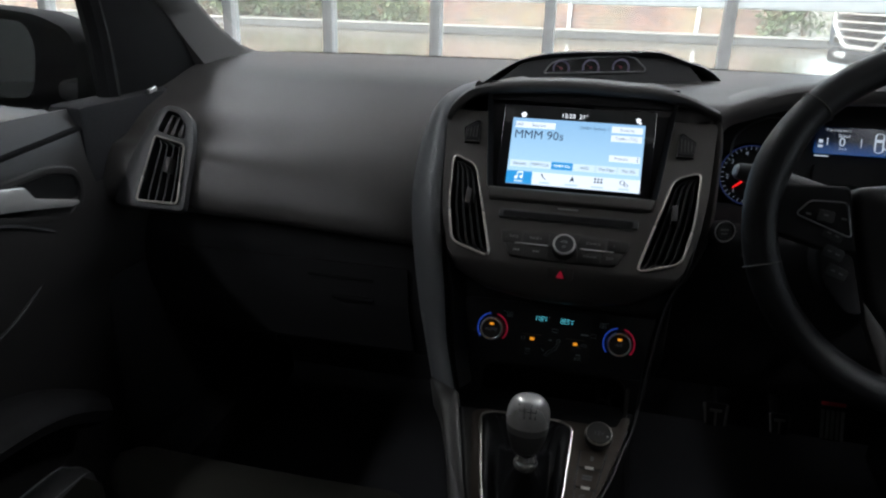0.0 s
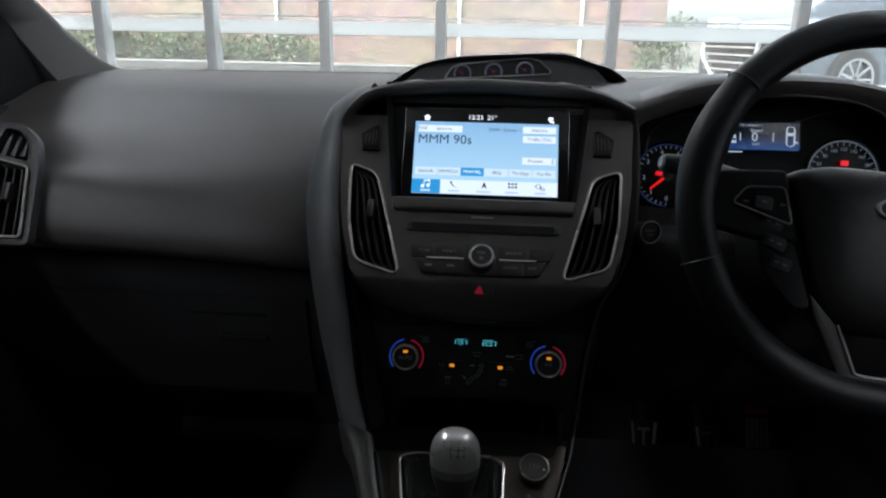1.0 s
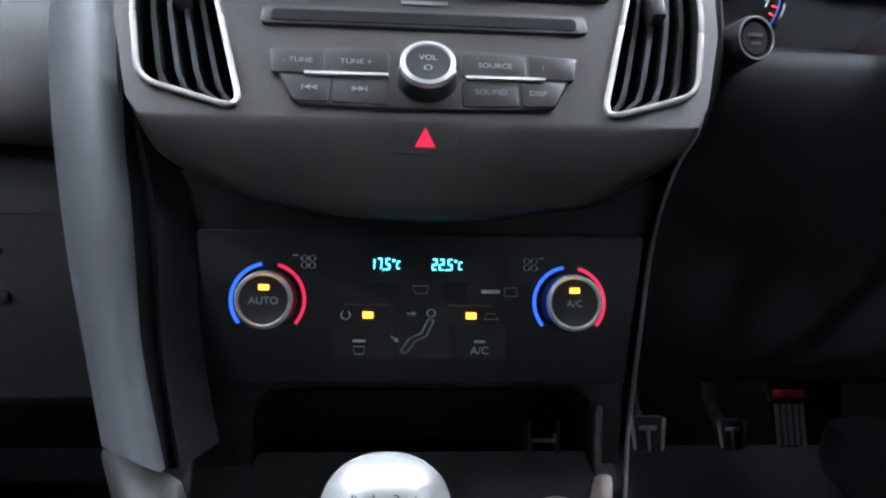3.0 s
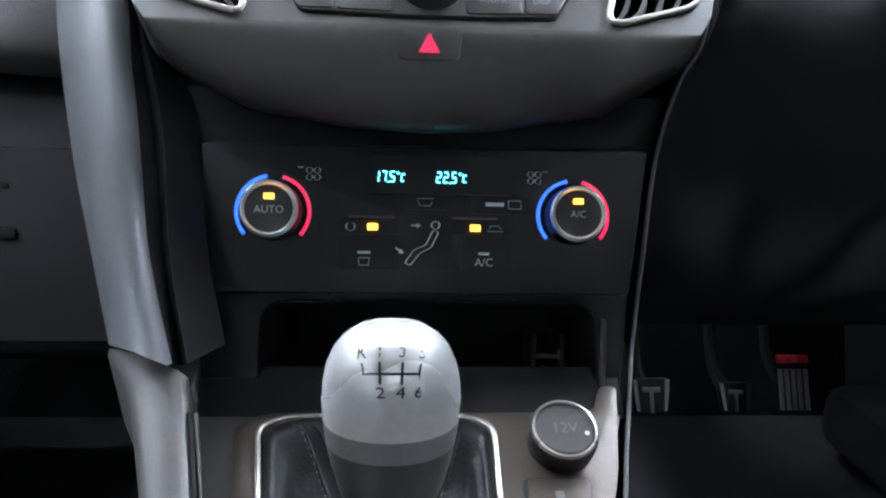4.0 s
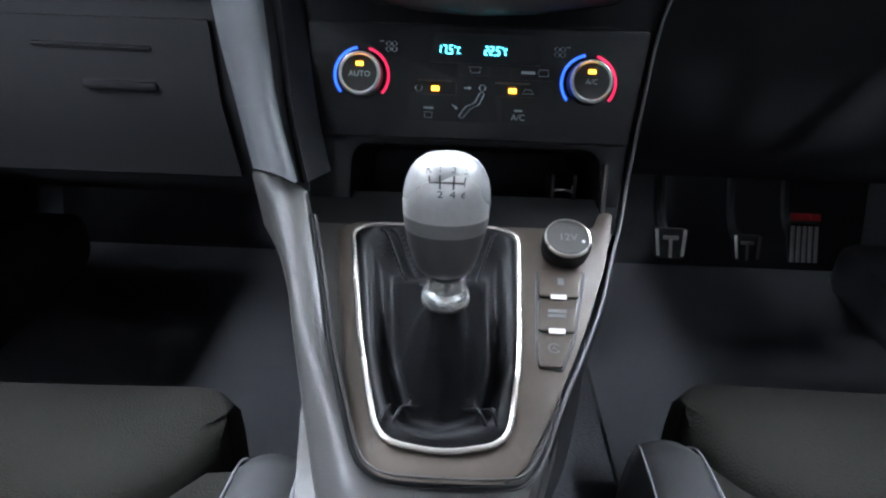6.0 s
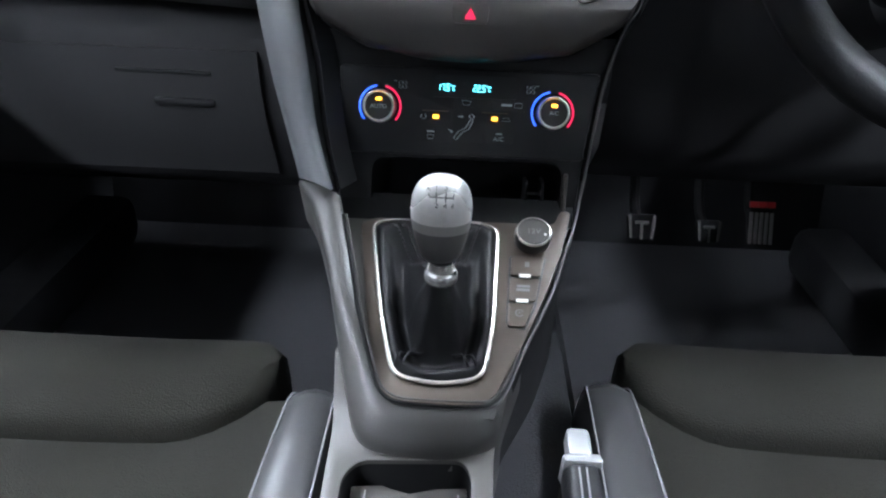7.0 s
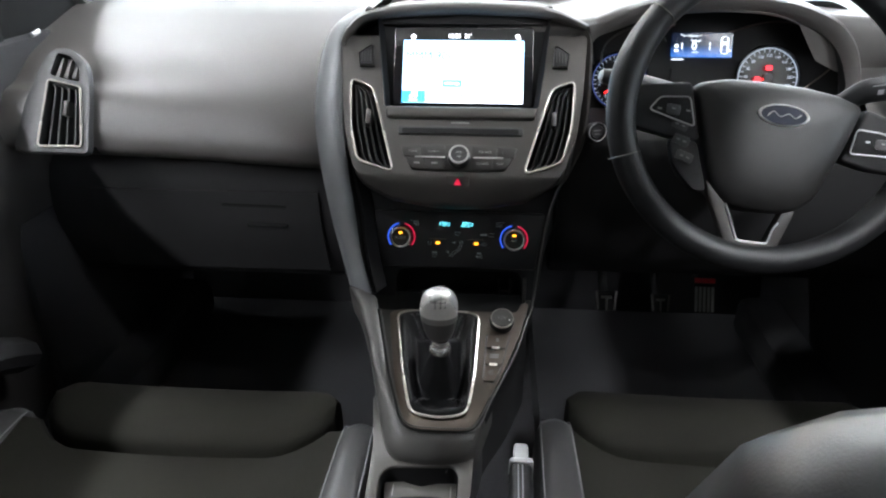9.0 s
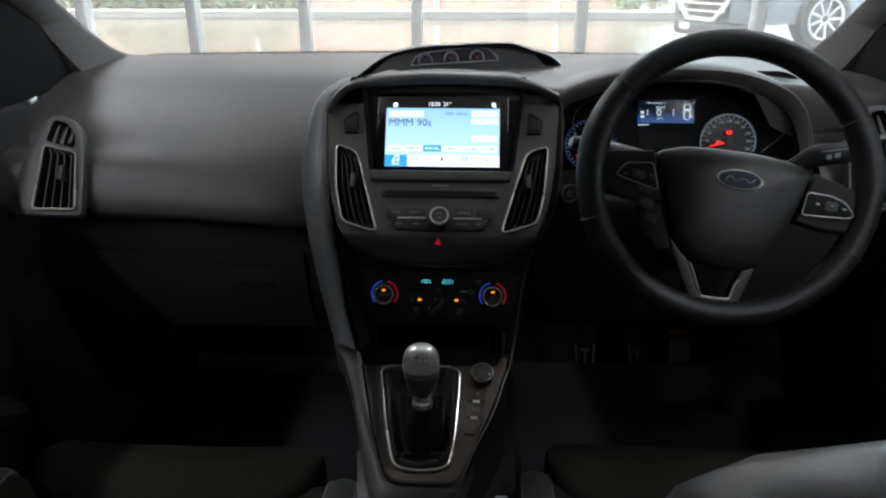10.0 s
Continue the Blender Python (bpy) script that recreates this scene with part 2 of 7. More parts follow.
def plate(bm, outer, holes, depth, m, bevel=0.0):
    """A plate with holes right through it."""
    b = bmesh.new()
    edges = []
    for loop in (outer, *holes):
        vs = [b.verts.new((x, y, 0)) for x, y in loop]
        edges += [b.edges.new((vs[i], vs[(i + 1) % len(vs)])) for i in range(len(vs))]
    bmesh.ops.triangle_fill(b, use_beauty=True, use_dissolve=False, edges=edges, normal=(0, 0, 1))
    r = bmesh.ops.extrude_face_region(b, geom=list(b.faces))
    bmesh.ops.translate(b, verts=[v for v in r["geom"] if isinstance(v, bmesh.types.BMVert)], vec=(0, 0, -depth))
    bmesh.ops.recalc_face_normals(b, faces=b.faces)
    if bevel:
        rim = [e for e in b.edges if len(e.link_faces) == 2 and e.calc_face_angle(0) > radians(60) and all(abs(v.co.z) < 1e-6 for v in e.verts)]
        bmesh.ops.bevel(b, geom=rim, offset=bevel, segments=2, profile=0.5, affect="EDGES", clamp_overlap=True)
    merge(bm, b, m)
    return bm


def tube(bm, path, r, closed=False, n=8, flat=1.0, up=(0, 0, 1), radii=None):
    path = [Vector(p) for p in path]
    k = len(path)
    rows = []
    for i, p in enumerate(path):
        a = path[(i - 1) % k] if closed or i else path[0]
        c = path[(i + 1) % k] if closed or i < k - 1 else path[-1]
        t = (c - a).normalized()
        s = t.cross(Vector(up))
        s = s.normalized() if s.length > 1e-4 else t.orthogonal().normalized()
        w = s.cross(t).normalized()
        rr = radii[i] if radii else r
        rows.append([bm.verts.new(p + s * rr * math.cos(2 * math.pi * j / n) + w * rr * flat * math.sin(2 * math.pi * j / n)) for j in range(n)])
    for i in range(k if closed else k - 1):
        x, y = rows[i], rows[(i + 1) % k]
        for j in range(n):
            bm.faces.new((x[j], x[(j + 1) % n], y[(j + 1) % n], y[j]))
    if not closed:
        bm.faces.new(rows[0])
        bm.faces.new(list(reversed(rows[-1])))
    return bm


def lathe(bm, prof, m, n=32, a0=0.0, a1=360.0):
    """Turns (radius, height) about z of m."""
    full = abs(a1 - a0) >= 360
    cols = n if full else n + 1
    rows = []
    for r, z in prof:
        if r < 1e-6 and full:
            rows.append([bm.verts.new(m @ Vector((0, 0, z)))])
        else:
            rows.append([bm.verts.new(m @ Vector((r * math.cos(radians(a0 + (a1 - a0) * j / n)), r * math.sin(radians(a0 + (a1 - a0) * j / n)), z))) for j in range(cols)])
    for a, b in zip(rows, rows[1:]):
        for j in range(n):
            q = (j + 1) % cols
            f = [a[j % len(a)], a[q % len(a)], b[q % len(b)], b[j % len(b)]]
            u = []
            for v in f:
                if v not in u:
                    u.append(v)
            if len(u) > 2:
                bm.faces.new(u)
    return bm


def loft(bm, rows, closed=False, thick=0.0):
    vs = [[bm.verts.new(p) for p in row] for row in rows]
    faces = []
    for a, b in zip(vs, vs[1:]):
        k = len(a)
        for j in range(k if closed else k - 1):
            faces.append(bm.faces.new((a[j], a[(j + 1) % k], b[(j + 1) % k], b[j])))
    if thick:
        bmesh.ops.recalc_face_normals(bm, faces=bm.faces)
        bmesh.ops.solidify(bm, geom=faces, thickness=thick)
    return bm


def smooth_path(pts, n=6):
    """A Catmull-Rom curve through the points."""
    pts = [Vector(p) for p in pts]
    out = []
    for i in range(len(pts) - 1):
        p0, p1, p2, p3 = pts[max(i - 1, 0)], pts[i], pts[i + 1], pts[min(i + 2, len(pts) - 1)]
        for j in range(n):
            t = j / n
            out.append(0.5 * ((2 * p1) + (p2 - p0) * t + (2 * p0 - 5 * p1 + 4 * p2 - p3) * t * t + (3 * p1 - p0 - 3 * p2 + p3) * t ** 3))
    out.append(pts[-1])
    return out


def box(bm, size, centre, bevel=0.0, seg=2, rot=(0, 0, 0), m=None):
    b = bmesh.new()
    bmesh.ops.create_cube(b, size=1.0)
    bmesh.ops.scale(b, vec=size, verts=b.verts)
    bevel_sharp(b, bevel, seg)
    mm = pose(*centre, *rot)
    merge(bm, b, m @ mm if m is not None else mm)
    return bm


def text(body, size, m, material, parent, name="lettering", align="CENTER", wide=1.0):
    cu = bpy.data.curves.new(name, "FONT")
    cu.body, cu.size, cu.align_x, cu.align_y, cu.resolution_u = body, size, align, "CENTER", 3
    ob = bpy.data.objects.new(name, cu)
    me = bpy.data.meshes.new_from_object(ob)
    bpy.data.objects.remove(ob)
    bpy.data.curves.remove(cu)
    me.name = name
    me.transform(m @ Matrix.Diagonal((wide, 1, 1, 1)))
    return placed(name, me, material, parent)


def at(m, x, y, z=0.0, turn=0.0):
    return m @ pose(x, y, z, 0, 0, turn)


def bars(parent, m, spec, material, name="printed_bar"):
    """Illegible writing as plain bars: (x, y, width, height) in the plane m."""
    for x, y, w, h in spec:
        part(name, prism(bmesh.new(), rect(x - w / 2, y - h / 2, x + w / 2, y + h / 2), 0.0004, at(m, 0, 0, 0.0006)), material, parent)


# ---- reference planes of the cabin (x right, y ahead, z up, metres) ----
PA = plane((0, 1.010, 0.899), (0, 0.5, 0.866))       # touchscreen
PB = plane((0, 0.902, 0.82), (0, 0.70, 0.714))       # radio face and centre vents
PC = plane((0, 0.906, 0.72), (0, 0.35, 0.937))       # climate panel
PD = plane((0, 0.848, 0.628), (0, 0.94, 0.345))      # gear surround
PW = plane((0.366, 0.816, 0.932), (0, 0.37, 0.93))    # steering wheel
PG = plane((0.412, 1.129, 0.938), (0, 0.3, 0.954))       # instrument cluster


# ---- showroom and outdoors ----
FLOOR = mat("showroom_floor_tile", (0.32, 0.31, 0.3), 0.25, grain=60, vary=0.12, blotch=1.5)
WALLW = mat("white_painted_wall", (0.68, 0.675, 0.66), 0.7, grain=80, vary=0.05, blotch=1.0, bump=0.1)
WALLG = mat("light_dimming_wall", (0.18, 0.18, 0.178), 0.7, grain=80, vary=0.05, blotch=1.0, bump=0.1)
POST = mat("grey_painted_post", (0.74, 0.74, 0.73), 0.5, metal=0.1, grain=80, vary=0.08)
RAIL = mat("white_painted_rail", (0.8, 0.8, 0.78), 0.5, grain=40, vary=0.05)
PAVE = mat("wet_cream_paving", (0.13, 0.112, 0.084), 0.13, grain=30, vary=0.3, blotch=0.6, bump=0.08)
KERB = mat("grey_concrete", (0.19, 0.185, 0.17), 0.85, grain=25, vary=0.25, blotch=1.2, bump=0.3)
# the white film on these panes imitates lens haze
SHOWGLASS = glass("hazed_facade_glass", (0.96, 0.98, 0.97), 0.13)
FROST = glass("frosted_film", (0.9, 0.92, 0.92), 0.93, 0.97)
CARGLASS = glass("clear_car_glass", (0.93, 0.96, 0.95))


def brick_material():
    m = bpy.data.materials.new("red_brown_brick")
    m.use_nodes = True
    nt = m.node_tree
    b = nt.nodes["Principled BSDF"]
    b.inputs["Roughness"].default_value = 0.9
    tc, mp, br, nz, mx = (nt.nodes.new(k) for k in ("ShaderNodeTexCoord", "ShaderNodeMapping", "ShaderNodeTexBrick", "ShaderNodeTexNoise", "ShaderNodeMix"))
    mp.inputs["Rotation"].default_value = (radians(90), 0, 0)
    nt.links.new(tc.outputs["Object"], mp.inputs["Vector"])
    nt.links.new(mp.outputs["Vector"], br.inputs["Vector"])
    br.inputs["Scale"].default_value = 1.0
    br.inputs["Brick Width"].default_value, br.inputs["Row Height"].default_value, br.inputs["Mortar Size"].default_value = 0.225, 0.075, 0.005
    br.inputs["Color1"].default_value, br.inputs["Color2"].default_value, br.inputs["Mortar"].default_value = (0.27, 0.175, 0.128, 1), (0.135, 0.098, 0.078, 1), (0.31, 0.28, 0.24, 1)
    nz.inputs["Scale"].default_value, nz.inputs["Detail"].default_value = 0.9, 6
    nt.links.new(tc.outputs["Object"], nz.inputs["Vector"])
    mx.data_type, mx.blend_type = "RGBA", "MULTIPLY"
    mx.inputs["Factor"].default_value = 0.45
    nt.links.new(br.outputs["Color"], mx.inputs[6])
    nt.links.new(nz.outputs["Color"], mx.inputs[7])
    nt.links.new(mx.outputs[2], b.inputs["Base Color"])
    bp = nt.nodes.new("ShaderNodeBump")
    bp.inputs["Strength"].default_value, bp.inputs["Distance"].default_value = 0.5, 0.01
    nt.links.new(br.outputs["Fac"], bp.inputs["Height"])
    nt.links.new(bp.outputs["Normal"], b.inputs["Normal"])
    return m


BRICK = brick_material()
GLAZE_Y, OUT_Z = 6.0, 0.30

bm = bmesh.new()
box(bm, (13.6, 12.1, 0.2), (0, 0.05, -0.1))
solid("floor", bm, FLOOR, "polished grey showroom floor", "floor", kind="structure")
bm = bmesh.new()
box(bm, (14, 0.2, 3.6), (0, -6.1, 1.8))
solid("wall_south", bm, WALLW, "plain white showroom back wall", "wall", kind="structure")
# unseen side walls, grey to cut the light; east opening added for knob highlights
for nm, sx in (("wall_west", -1), ("wall_east", 1)):
    bm = bmesh.new()
    plate(bm, rect(-6, 0, 6, 3.6), [rect(-4.5, 1.9, 0.0, 2.8)] if sx > 0 else [], 0.2, plane((sx * 6.9, 0, 0), (0, 0, 1), (0, 1, 0)))
    solid(nm, bm, WALLG, "unseen showroom side wall, greyed to dim the cabin", "wall", kind="structure")
bm = bmesh.new()
box(bm, (14, 12.4, 0.2), (0, 0.1, 3.7))
solid("ceiling", bm, WALLW, "white showroom ceiling", "ceiling", kind="structure")

# glazed front of the showroom
facade = thing("window_front", (0, GLAZE_Y, 0), "tall showroom glazing with grey posts and a white rail", "window", kind="structure")
POSTS = [-6.2, -5.25, -4.28, -3.31, -2.36, -1.40, -0.45, 0.92, 2.36, 3.75, 5.15, 6.55]
for x in POSTS:
    bm = bmesh.new()
    box(bm, (0.085, 0.14, 3.6), (x, GLAZE_Y, 1.8), 0.006)
    part("post", bm, POST, facade)
bm = bmesh.new()
box(bm, (13.6, 0.02, 0.012), (0, GLAZE_Y + 0.11, 1.215))
box(bm, (13.6, 0.02, 0.010), (0, GLAZE_Y + 0.11, 1.075))
part("rail", bm, RAIL, facade, "thin white horizontal rails")
bm = bmesh.new()
box(bm, (13.6, 0.004, 0.105), (0, GLAZE_Y + 0.08, 1.130))
ob = part("frosted_band", bm, FROST, facade, "frosted white safety band on the glass")
ob.visible_shadow = False
for a, b in zip(POSTS, POSTS[1:]):
    bm = bmesh.new()
    box(bm, (b - a - 0.09, 0.008, 3.5), ((a + b) / 2, GLAZE_Y, 1.8))
    ob = part("pane", bm, SHOWGLASS, facade)
    ob.visible_shadow = False
bm = bmesh.new()
box(bm, (13.8, 0.3, 0.3), (0, GLAZE_Y + 0.16, 0.14))
solid("plinth", bm, KERB, "low concrete plinth under the glazing", "plinth", kind="structure")

# forecourt
bm = bmesh.new()
box(bm, (400, 200, 0.3), (0, 106.33, OUT_Z - 0.15))
solid("ground", bm, PAVE, "wet glossy cream paved forecourt", "ground", kind="structure")
bm = bmesh.new()
box(bm, (30, 0.5, 0.14), (-8, 14.85, OUT_Z + 0.07), 0.02)
solid("kerb", bm, mat("dark_grey_concrete", (0.075, 0.074, 0.072), 0.85, grain=25, vary=0.25, blotch=1.2, bump=0.3), "grey concrete kerb along the brick wall", "kerb", kind="structure")
bm = bmesh.new()
box(bm, (30, 0.54, 0.03), (-8, 14.85, OUT_Z + 0.155), 0.01)
solid("kerb_cap", bm, KERB, "pale concrete capping along the dark kerb", "kerb", kind="structure")
bm = bmesh.new()
box(bm, (24.0, 0.35, 6.0), (-8.1, 17.4, OUT_Z + 3.0))
solid("brick_wall", bm, BRICK, "long red-brown brick wall of a neighbouring building", "wall", kind="structure")
bm = bmesh.new()
box(bm, (40, 0.3, 1.1), (22, 30, OUT_Z + 0.55))
solid("far_fence", bm, KERB, "low grey fence far behind the forecourt", "fence", kind="structure")
for x in (-5.3, -0.9, 1.95):
    bm = bmesh.new()
    tube(bm, [(x, 17.15, OUT_Z), (x, 17.15, OUT_Z + 6)], 0.042, n=10)
    for z in (1.0, 2.6, 4.4):
        box(bm, (0.17, 0.1, 0.04), (x, 17.18, OUT_Z + z))
    solid("downpipe", bm, POST, "grey downpipe fixed to the brick wall", "pipe", "downpipes on the wall")


def leaf_clump(bm, centre, radius, count, size, rng):
    for _ in range(count):
        d = Vector((rng.gauss(0, 1), rng.gauss(0, 1), rng.gauss(0, 1))).normalized() * radius * (0.5 + 0.6 * rng.random())
        c = Vector(centre) + Vector((d.x, d.y * 0.6, d.z))
        if c.z < OUT_Z + 0.02:
            continue
        a = Vector((rng.gauss(0, 1), rng.gauss(0, 1), rng.gauss(0, 1))).normalized()
        b = a.orthogonal().normalized()
        s = size * (0.6 + 0.8 * rng.random())
        vs = [bm.verts.new(c + a * s), bm.verts.new(c + b * s * 0.5), bm.verts.new(c - a * s), bm.verts.new(c - b * s * 0.5)]
        bm.faces.new(vs)


LEAF = mat("hedge_leaf", (0.085, 0.108, 0.055), 0.6, grain=3, vary=0.5, blotch=2)
rng = random.Random(4)
bm = bmesh.new()
for i in range(92):
    leaf_clump(bm, (-12.6 + i * 0.09 + rng.uniform(-0.1, 0.1), 16.7 + rng.uniform(-0.15, 0.15), OUT_Z + 0.25 + rng.uniform(0.0, 0.5)), 0.34, 90, 0.045, rng)
solid("hedge", bm, LEAF, "ragged green hedge growing along the brick wall", "hedge", kind="stuff")


def shrub(x, y, h, seed):
    r = random.Random(seed)
    t = thing("shrub", (x, y, OUT_Z), "slim green shrub growing by the brick wall", "shrub", "shrubs by the wall")
    b = bmesh.new()
    for k in range(4):
        tip = Vector((x + r.uniform(-0.25, 0.25), y + r.uniform(-0.1, 0.1), OUT_Z + h * r.uniform(0.7, 1.0)))
        tube(b, smooth_path([(x, y, OUT_Z), (x + r.uniform(-0.08, 0.08), y, OUT_Z + h * 0.4), tip], 4), 0.02, n=6, radii=[0.025 - 0.018 * i / 8 for i in range(9)])
    part("trunk", b, mat("bark", (0.12, 0.09, 0.06), 0.9), t)
    b = bmesh.new()
    for k in range(16):
        leaf_clump(b, (x + r.uniform(-0.32, 0.32), y + r.uniform(-0.2, 0.2), OUT_Z + h * (0.15 + 0.85 * k / 16)), 0.24, 45, 0.05, r)
    part("crown", b, LEAF, t)


shrub(3.45, 16.5, 0.95, 1)
shrub(4.1, 16.8, 1.25, 2)
shrub(-9.3, 16.4, 1.1, 3)


# ---- parked cars outside ----
SUVPAINT = mat("blue_grey_car_paint", (0.085, 0.105, 0.125), 0.25, metal=0.4, vary=0.06, coat=0.6)
DARKGLASS = mat("dark_car_glass", (0.02, 0.025, 0.03), 0.05, vary=0.0)
LAMP = mat("clear_headlamp", (0.75, 0.78, 0.8), 0.1, metal=0.5, vary=0.02)
TYRE = mat("car_tyre", (0.02, 0.02, 0.02), 0.8)
ALLOY = mat("silver_alloy", (0.65, 0.66, 0.67), 0.3, metal=0.8, vary=0.04)


def parked_car(name, label, paint, m, length, height, glow):
    """A car along +x of m from its nose at x = 0; its near side is y = 0, its width runs to y = 1.8."""
    car = thing(name, m.translation, label, "car", "parked cars outside")
    prof = [(0.0, 0.3), (-0.02, 0.62), (0.06, 0.92), (0.35, 1.02), (0.28 * length, 1.1), (0.42 * length, height - 0.06), (0.55 * length, height), (0.85 * length, height - 0.05), (0.97 * length, 1.1), (length, 0.85), (length, 0.3)]
    b = bmesh.new()
    rows = []
    for y, s in ((0.06, 0.0), (0.0, 0.06), (0.0, 0.0), (0.12, -0.02), (1.68, -0.02), (1.8, 0.0), (1.8, 0.06), (1.74, 0.0)):
        rows.append([m @ Vector((px + (0.08 if y in (0.06, 1.74) else 0), y + ((pz - 1.0) * 0.28 if pz > 1.0 and y < 0.9 else -(pz - 1.0) * 0.28 if pz > 1.0 else 0), pz)) for px, pz in prof])
    for r in (rows[0:1] + rows[2:3] + rows[3:6:1] + rows[7:8],):
        loft(b, r)
        for row in (r[0], r[-1]):
            b.faces.new([b.verts.new(p) for p in row])
    bmesh.ops.remove_doubles(b, verts=b.verts, dist=0.001)
    part("body", b, paint, car, angle=25)
    # windows
    for side in (-0.004, 1.804):
        inset = lambda z: (z - 1.0) * 0.28
        pts = [(0.33 * length, 1.12), (0.44 * length, height - 0.12), (0.56 * length, height - 0.08), (0.83 * length, height - 0.13), (0.92 * length, 1.14)]
        b = bmesh.new()
        b.faces.new([b.verts.new(m @ Vector((px, side + (inset(pz) if side < 0.9 else -inset(pz)) + (-0.012 if side < 0.9 else 0.012), pz))) for px, pz in pts])
        part("window", b, DARKGLASS, car)
    b = bmesh.new()
    b.faces.new([b.verts.new(m @ Vector(p)) for p in ((0.29 * length - 0.02, 0.2, 1.13), (0.29 * length - 0.02, 1.6, 1.13), (0.415 * length - 0.02, 1.5, height - 0.07), (0.415 * length - 0.02, 0.3, height - 0.07))])
    part("windscreen", b, DARKGLASS, car)
    # grille and lamps
    g = bmesh.new()
    box(g, (0.05, 1.16, 0.54), (-0.02, 1.06, 0.61), 0.02, m=m)
    grille = part("grille", g, PIANO, car, "dark grille with bright bars")
    for k in range(5):
        g = bmesh.new()
        box(g, (0.03, 1.08, 0.022), (-0.055, 1.06, 0.42 + 0.095 * k), 0.004, m=m)
        part("slat", g, CHROME, grille)
    g = bmesh.new()
    tube(g, [m @ Vector((-0.05, y, z)) for y, z in rounded([(0.74, 0.31), (1.36, 0.31), (1.66, 0.56), (1.68, 0.90), (0.44, 0.90), (0.46, 0.56)], 0.06)], 0.03, True)
    part("grille_surround", g, CHROME, car)
    for y in (0.2, 1.6):
        g = bmesh.new()
        box(g, (0.3, 0.36, 0.15), (0.16, y, 1.0 if y > 1 else 0.86), 0.05, m=m)
        part("headlamp", g, LAMP, car)
        g = bmesh.new()
        box(g, (0.08, 0.22, 0.08), (-0.11, min(y, 1.3), 0.21), 0.03, m=m)
        part("fog_lamp", g, LAMP, car)
    g = bmesh.new()
    box(g, (0.16, 1.6, 0.19), (-0.04, 0.82, 0.19), 0.06, m=m)
    part("bumper", g, BLACK, car)
    # wheels
    for px in (0.2 * length, 0.8 * length):
        for side, sgn in ((0.02, -1), (1.78, 1)):
            axis = m @ Matrix.Translation((px, side, 0.36)) @ pose(0, 0, 0, 90 * -sgn)
            g = bmesh.new()
            lathe(g, [(0.24, -0.2), (0.34, -0.2), (0.36, -0.15), (0.36, 0.0), (0.34, 0.03), (0.25, 0.035)], axis, 32)
            w = part("wheel", g, TYRE, car, "black tyre on a spoked alloy wheel")
            g = bmesh.new()
            lathe(g, [(0.25, 0.036), (0.235, 0.04), (0.23, 0.0), (0.2, -0.06), (0.02, -0.08)], axis, 32)
            part("rim", g, DARK, w)
            for k in range(9):
                g = bmesh.new()
                box(g, (0.2, 0.03, 0.02), (0.14, 0, 0.02), 0.006, m=axis @ pose(0, 0, 0, 0, 0, 40 * k))
                part("spoke", g, ALLOY, w)
            g = bmesh.new()
            lathe(g, [(0.252, 0.02), (0.252, 0.042), (0.225, 0.042), (0.225, 0.02)], axis, 32)
            part("rim_edge", g, ALLOY, w)
    # mirror
    g = bmesh.new()
    box(g, (0.12, 0.2, 0.14), (0.33 * length, -0.12, 1.12), 0.04, m=m)
    part("side_mirror", g, paint, car)


parked_car("parked_suv", "blue-grey SUV with a chrome-barred grille parked on the forecourt", SUVPAINT, pose(3.36, 8.75, OUT_Z, 0, 0, 15), 5.0, 1.68, 0)

# unseen showroom ceiling lamps, added and placed to light the cabin
GLOW = mat("lamp_diffuser", (0.8, 0.8, 0.8), 0.5, emit=(0.97, 0.98, 1.0), power=20.0)
for x, y in ((-2.2, 2.6), (0.0, 4.6), (2.2, 2.6), (-2.2, -1.0), (2.2, -1.0), (-2.2, -4.2), (2.2, -4.2)):
    lamp = thing("unseen_ceiling_lamp", (x, y, 3.6), "unseen long ceiling lamp, added to light the cabin", "ceiling lamp", "showroom ceiling lamps")
    bm = bmesh.new()
    box(bm, (0.24, 2.4, 0.06), (x, y, 3.57), 0.01)
    part("housing", bm, WALLW, lamp)
    bm = bmesh.new()
    box(bm, (0.18, 2.3, 0.012), (x, y, 3.533))
    part("diffuser", bm, GLOW, lamp)


# ---- cabin shell ----
bm = bmesh.new()
box(bm, (1.5, 2.9, 0.04), (0, 0.15, 0.24))
box(bm, (1.5, 0.04, 0.6), (0, 1.6, 0.52), rot=(-18, 0, 0))
for s in (-1, 1):
    box(bm, (0.14, 2.6, 0.1), (s * 0.7, 0.15, 0.30), 0.03)
box(bm, (0.24, 1.9, 0.2), (0.02, 0.5, 0.35), 0.05)
for s in (-1, 1):
    box(bm, (0.06, 0.75, 0.75), (s * 0.745, 1.33, 0.6), 0.01)
box(bm, (1.55, 0.04, 0.71), (0, 1.74, 0.60))
solid("cabin_floor", bm, CARPET, "black carpeted car floor with raised tunnel", "floor", kind="structure")

bm = bmesh.new()
rows = []
for y, z in ((0.72, 1.415), (0.5, 1.45), (0.1, 1.47), (-0.5, 1.46), (-1.0, 1.42)):
    rows.append([(x, y, z - 0.09 * (abs(x) / 0.62) ** 3) for x in (-0.62, -0.5, -0.3, 0, 0.3, 0.5, 0.62)])
loft(bm, rows, thick=0.03)
solid("headliner", bm, CLOTH, "pale grey cloth headliner of the car roof", "ceiling", kind="structure")

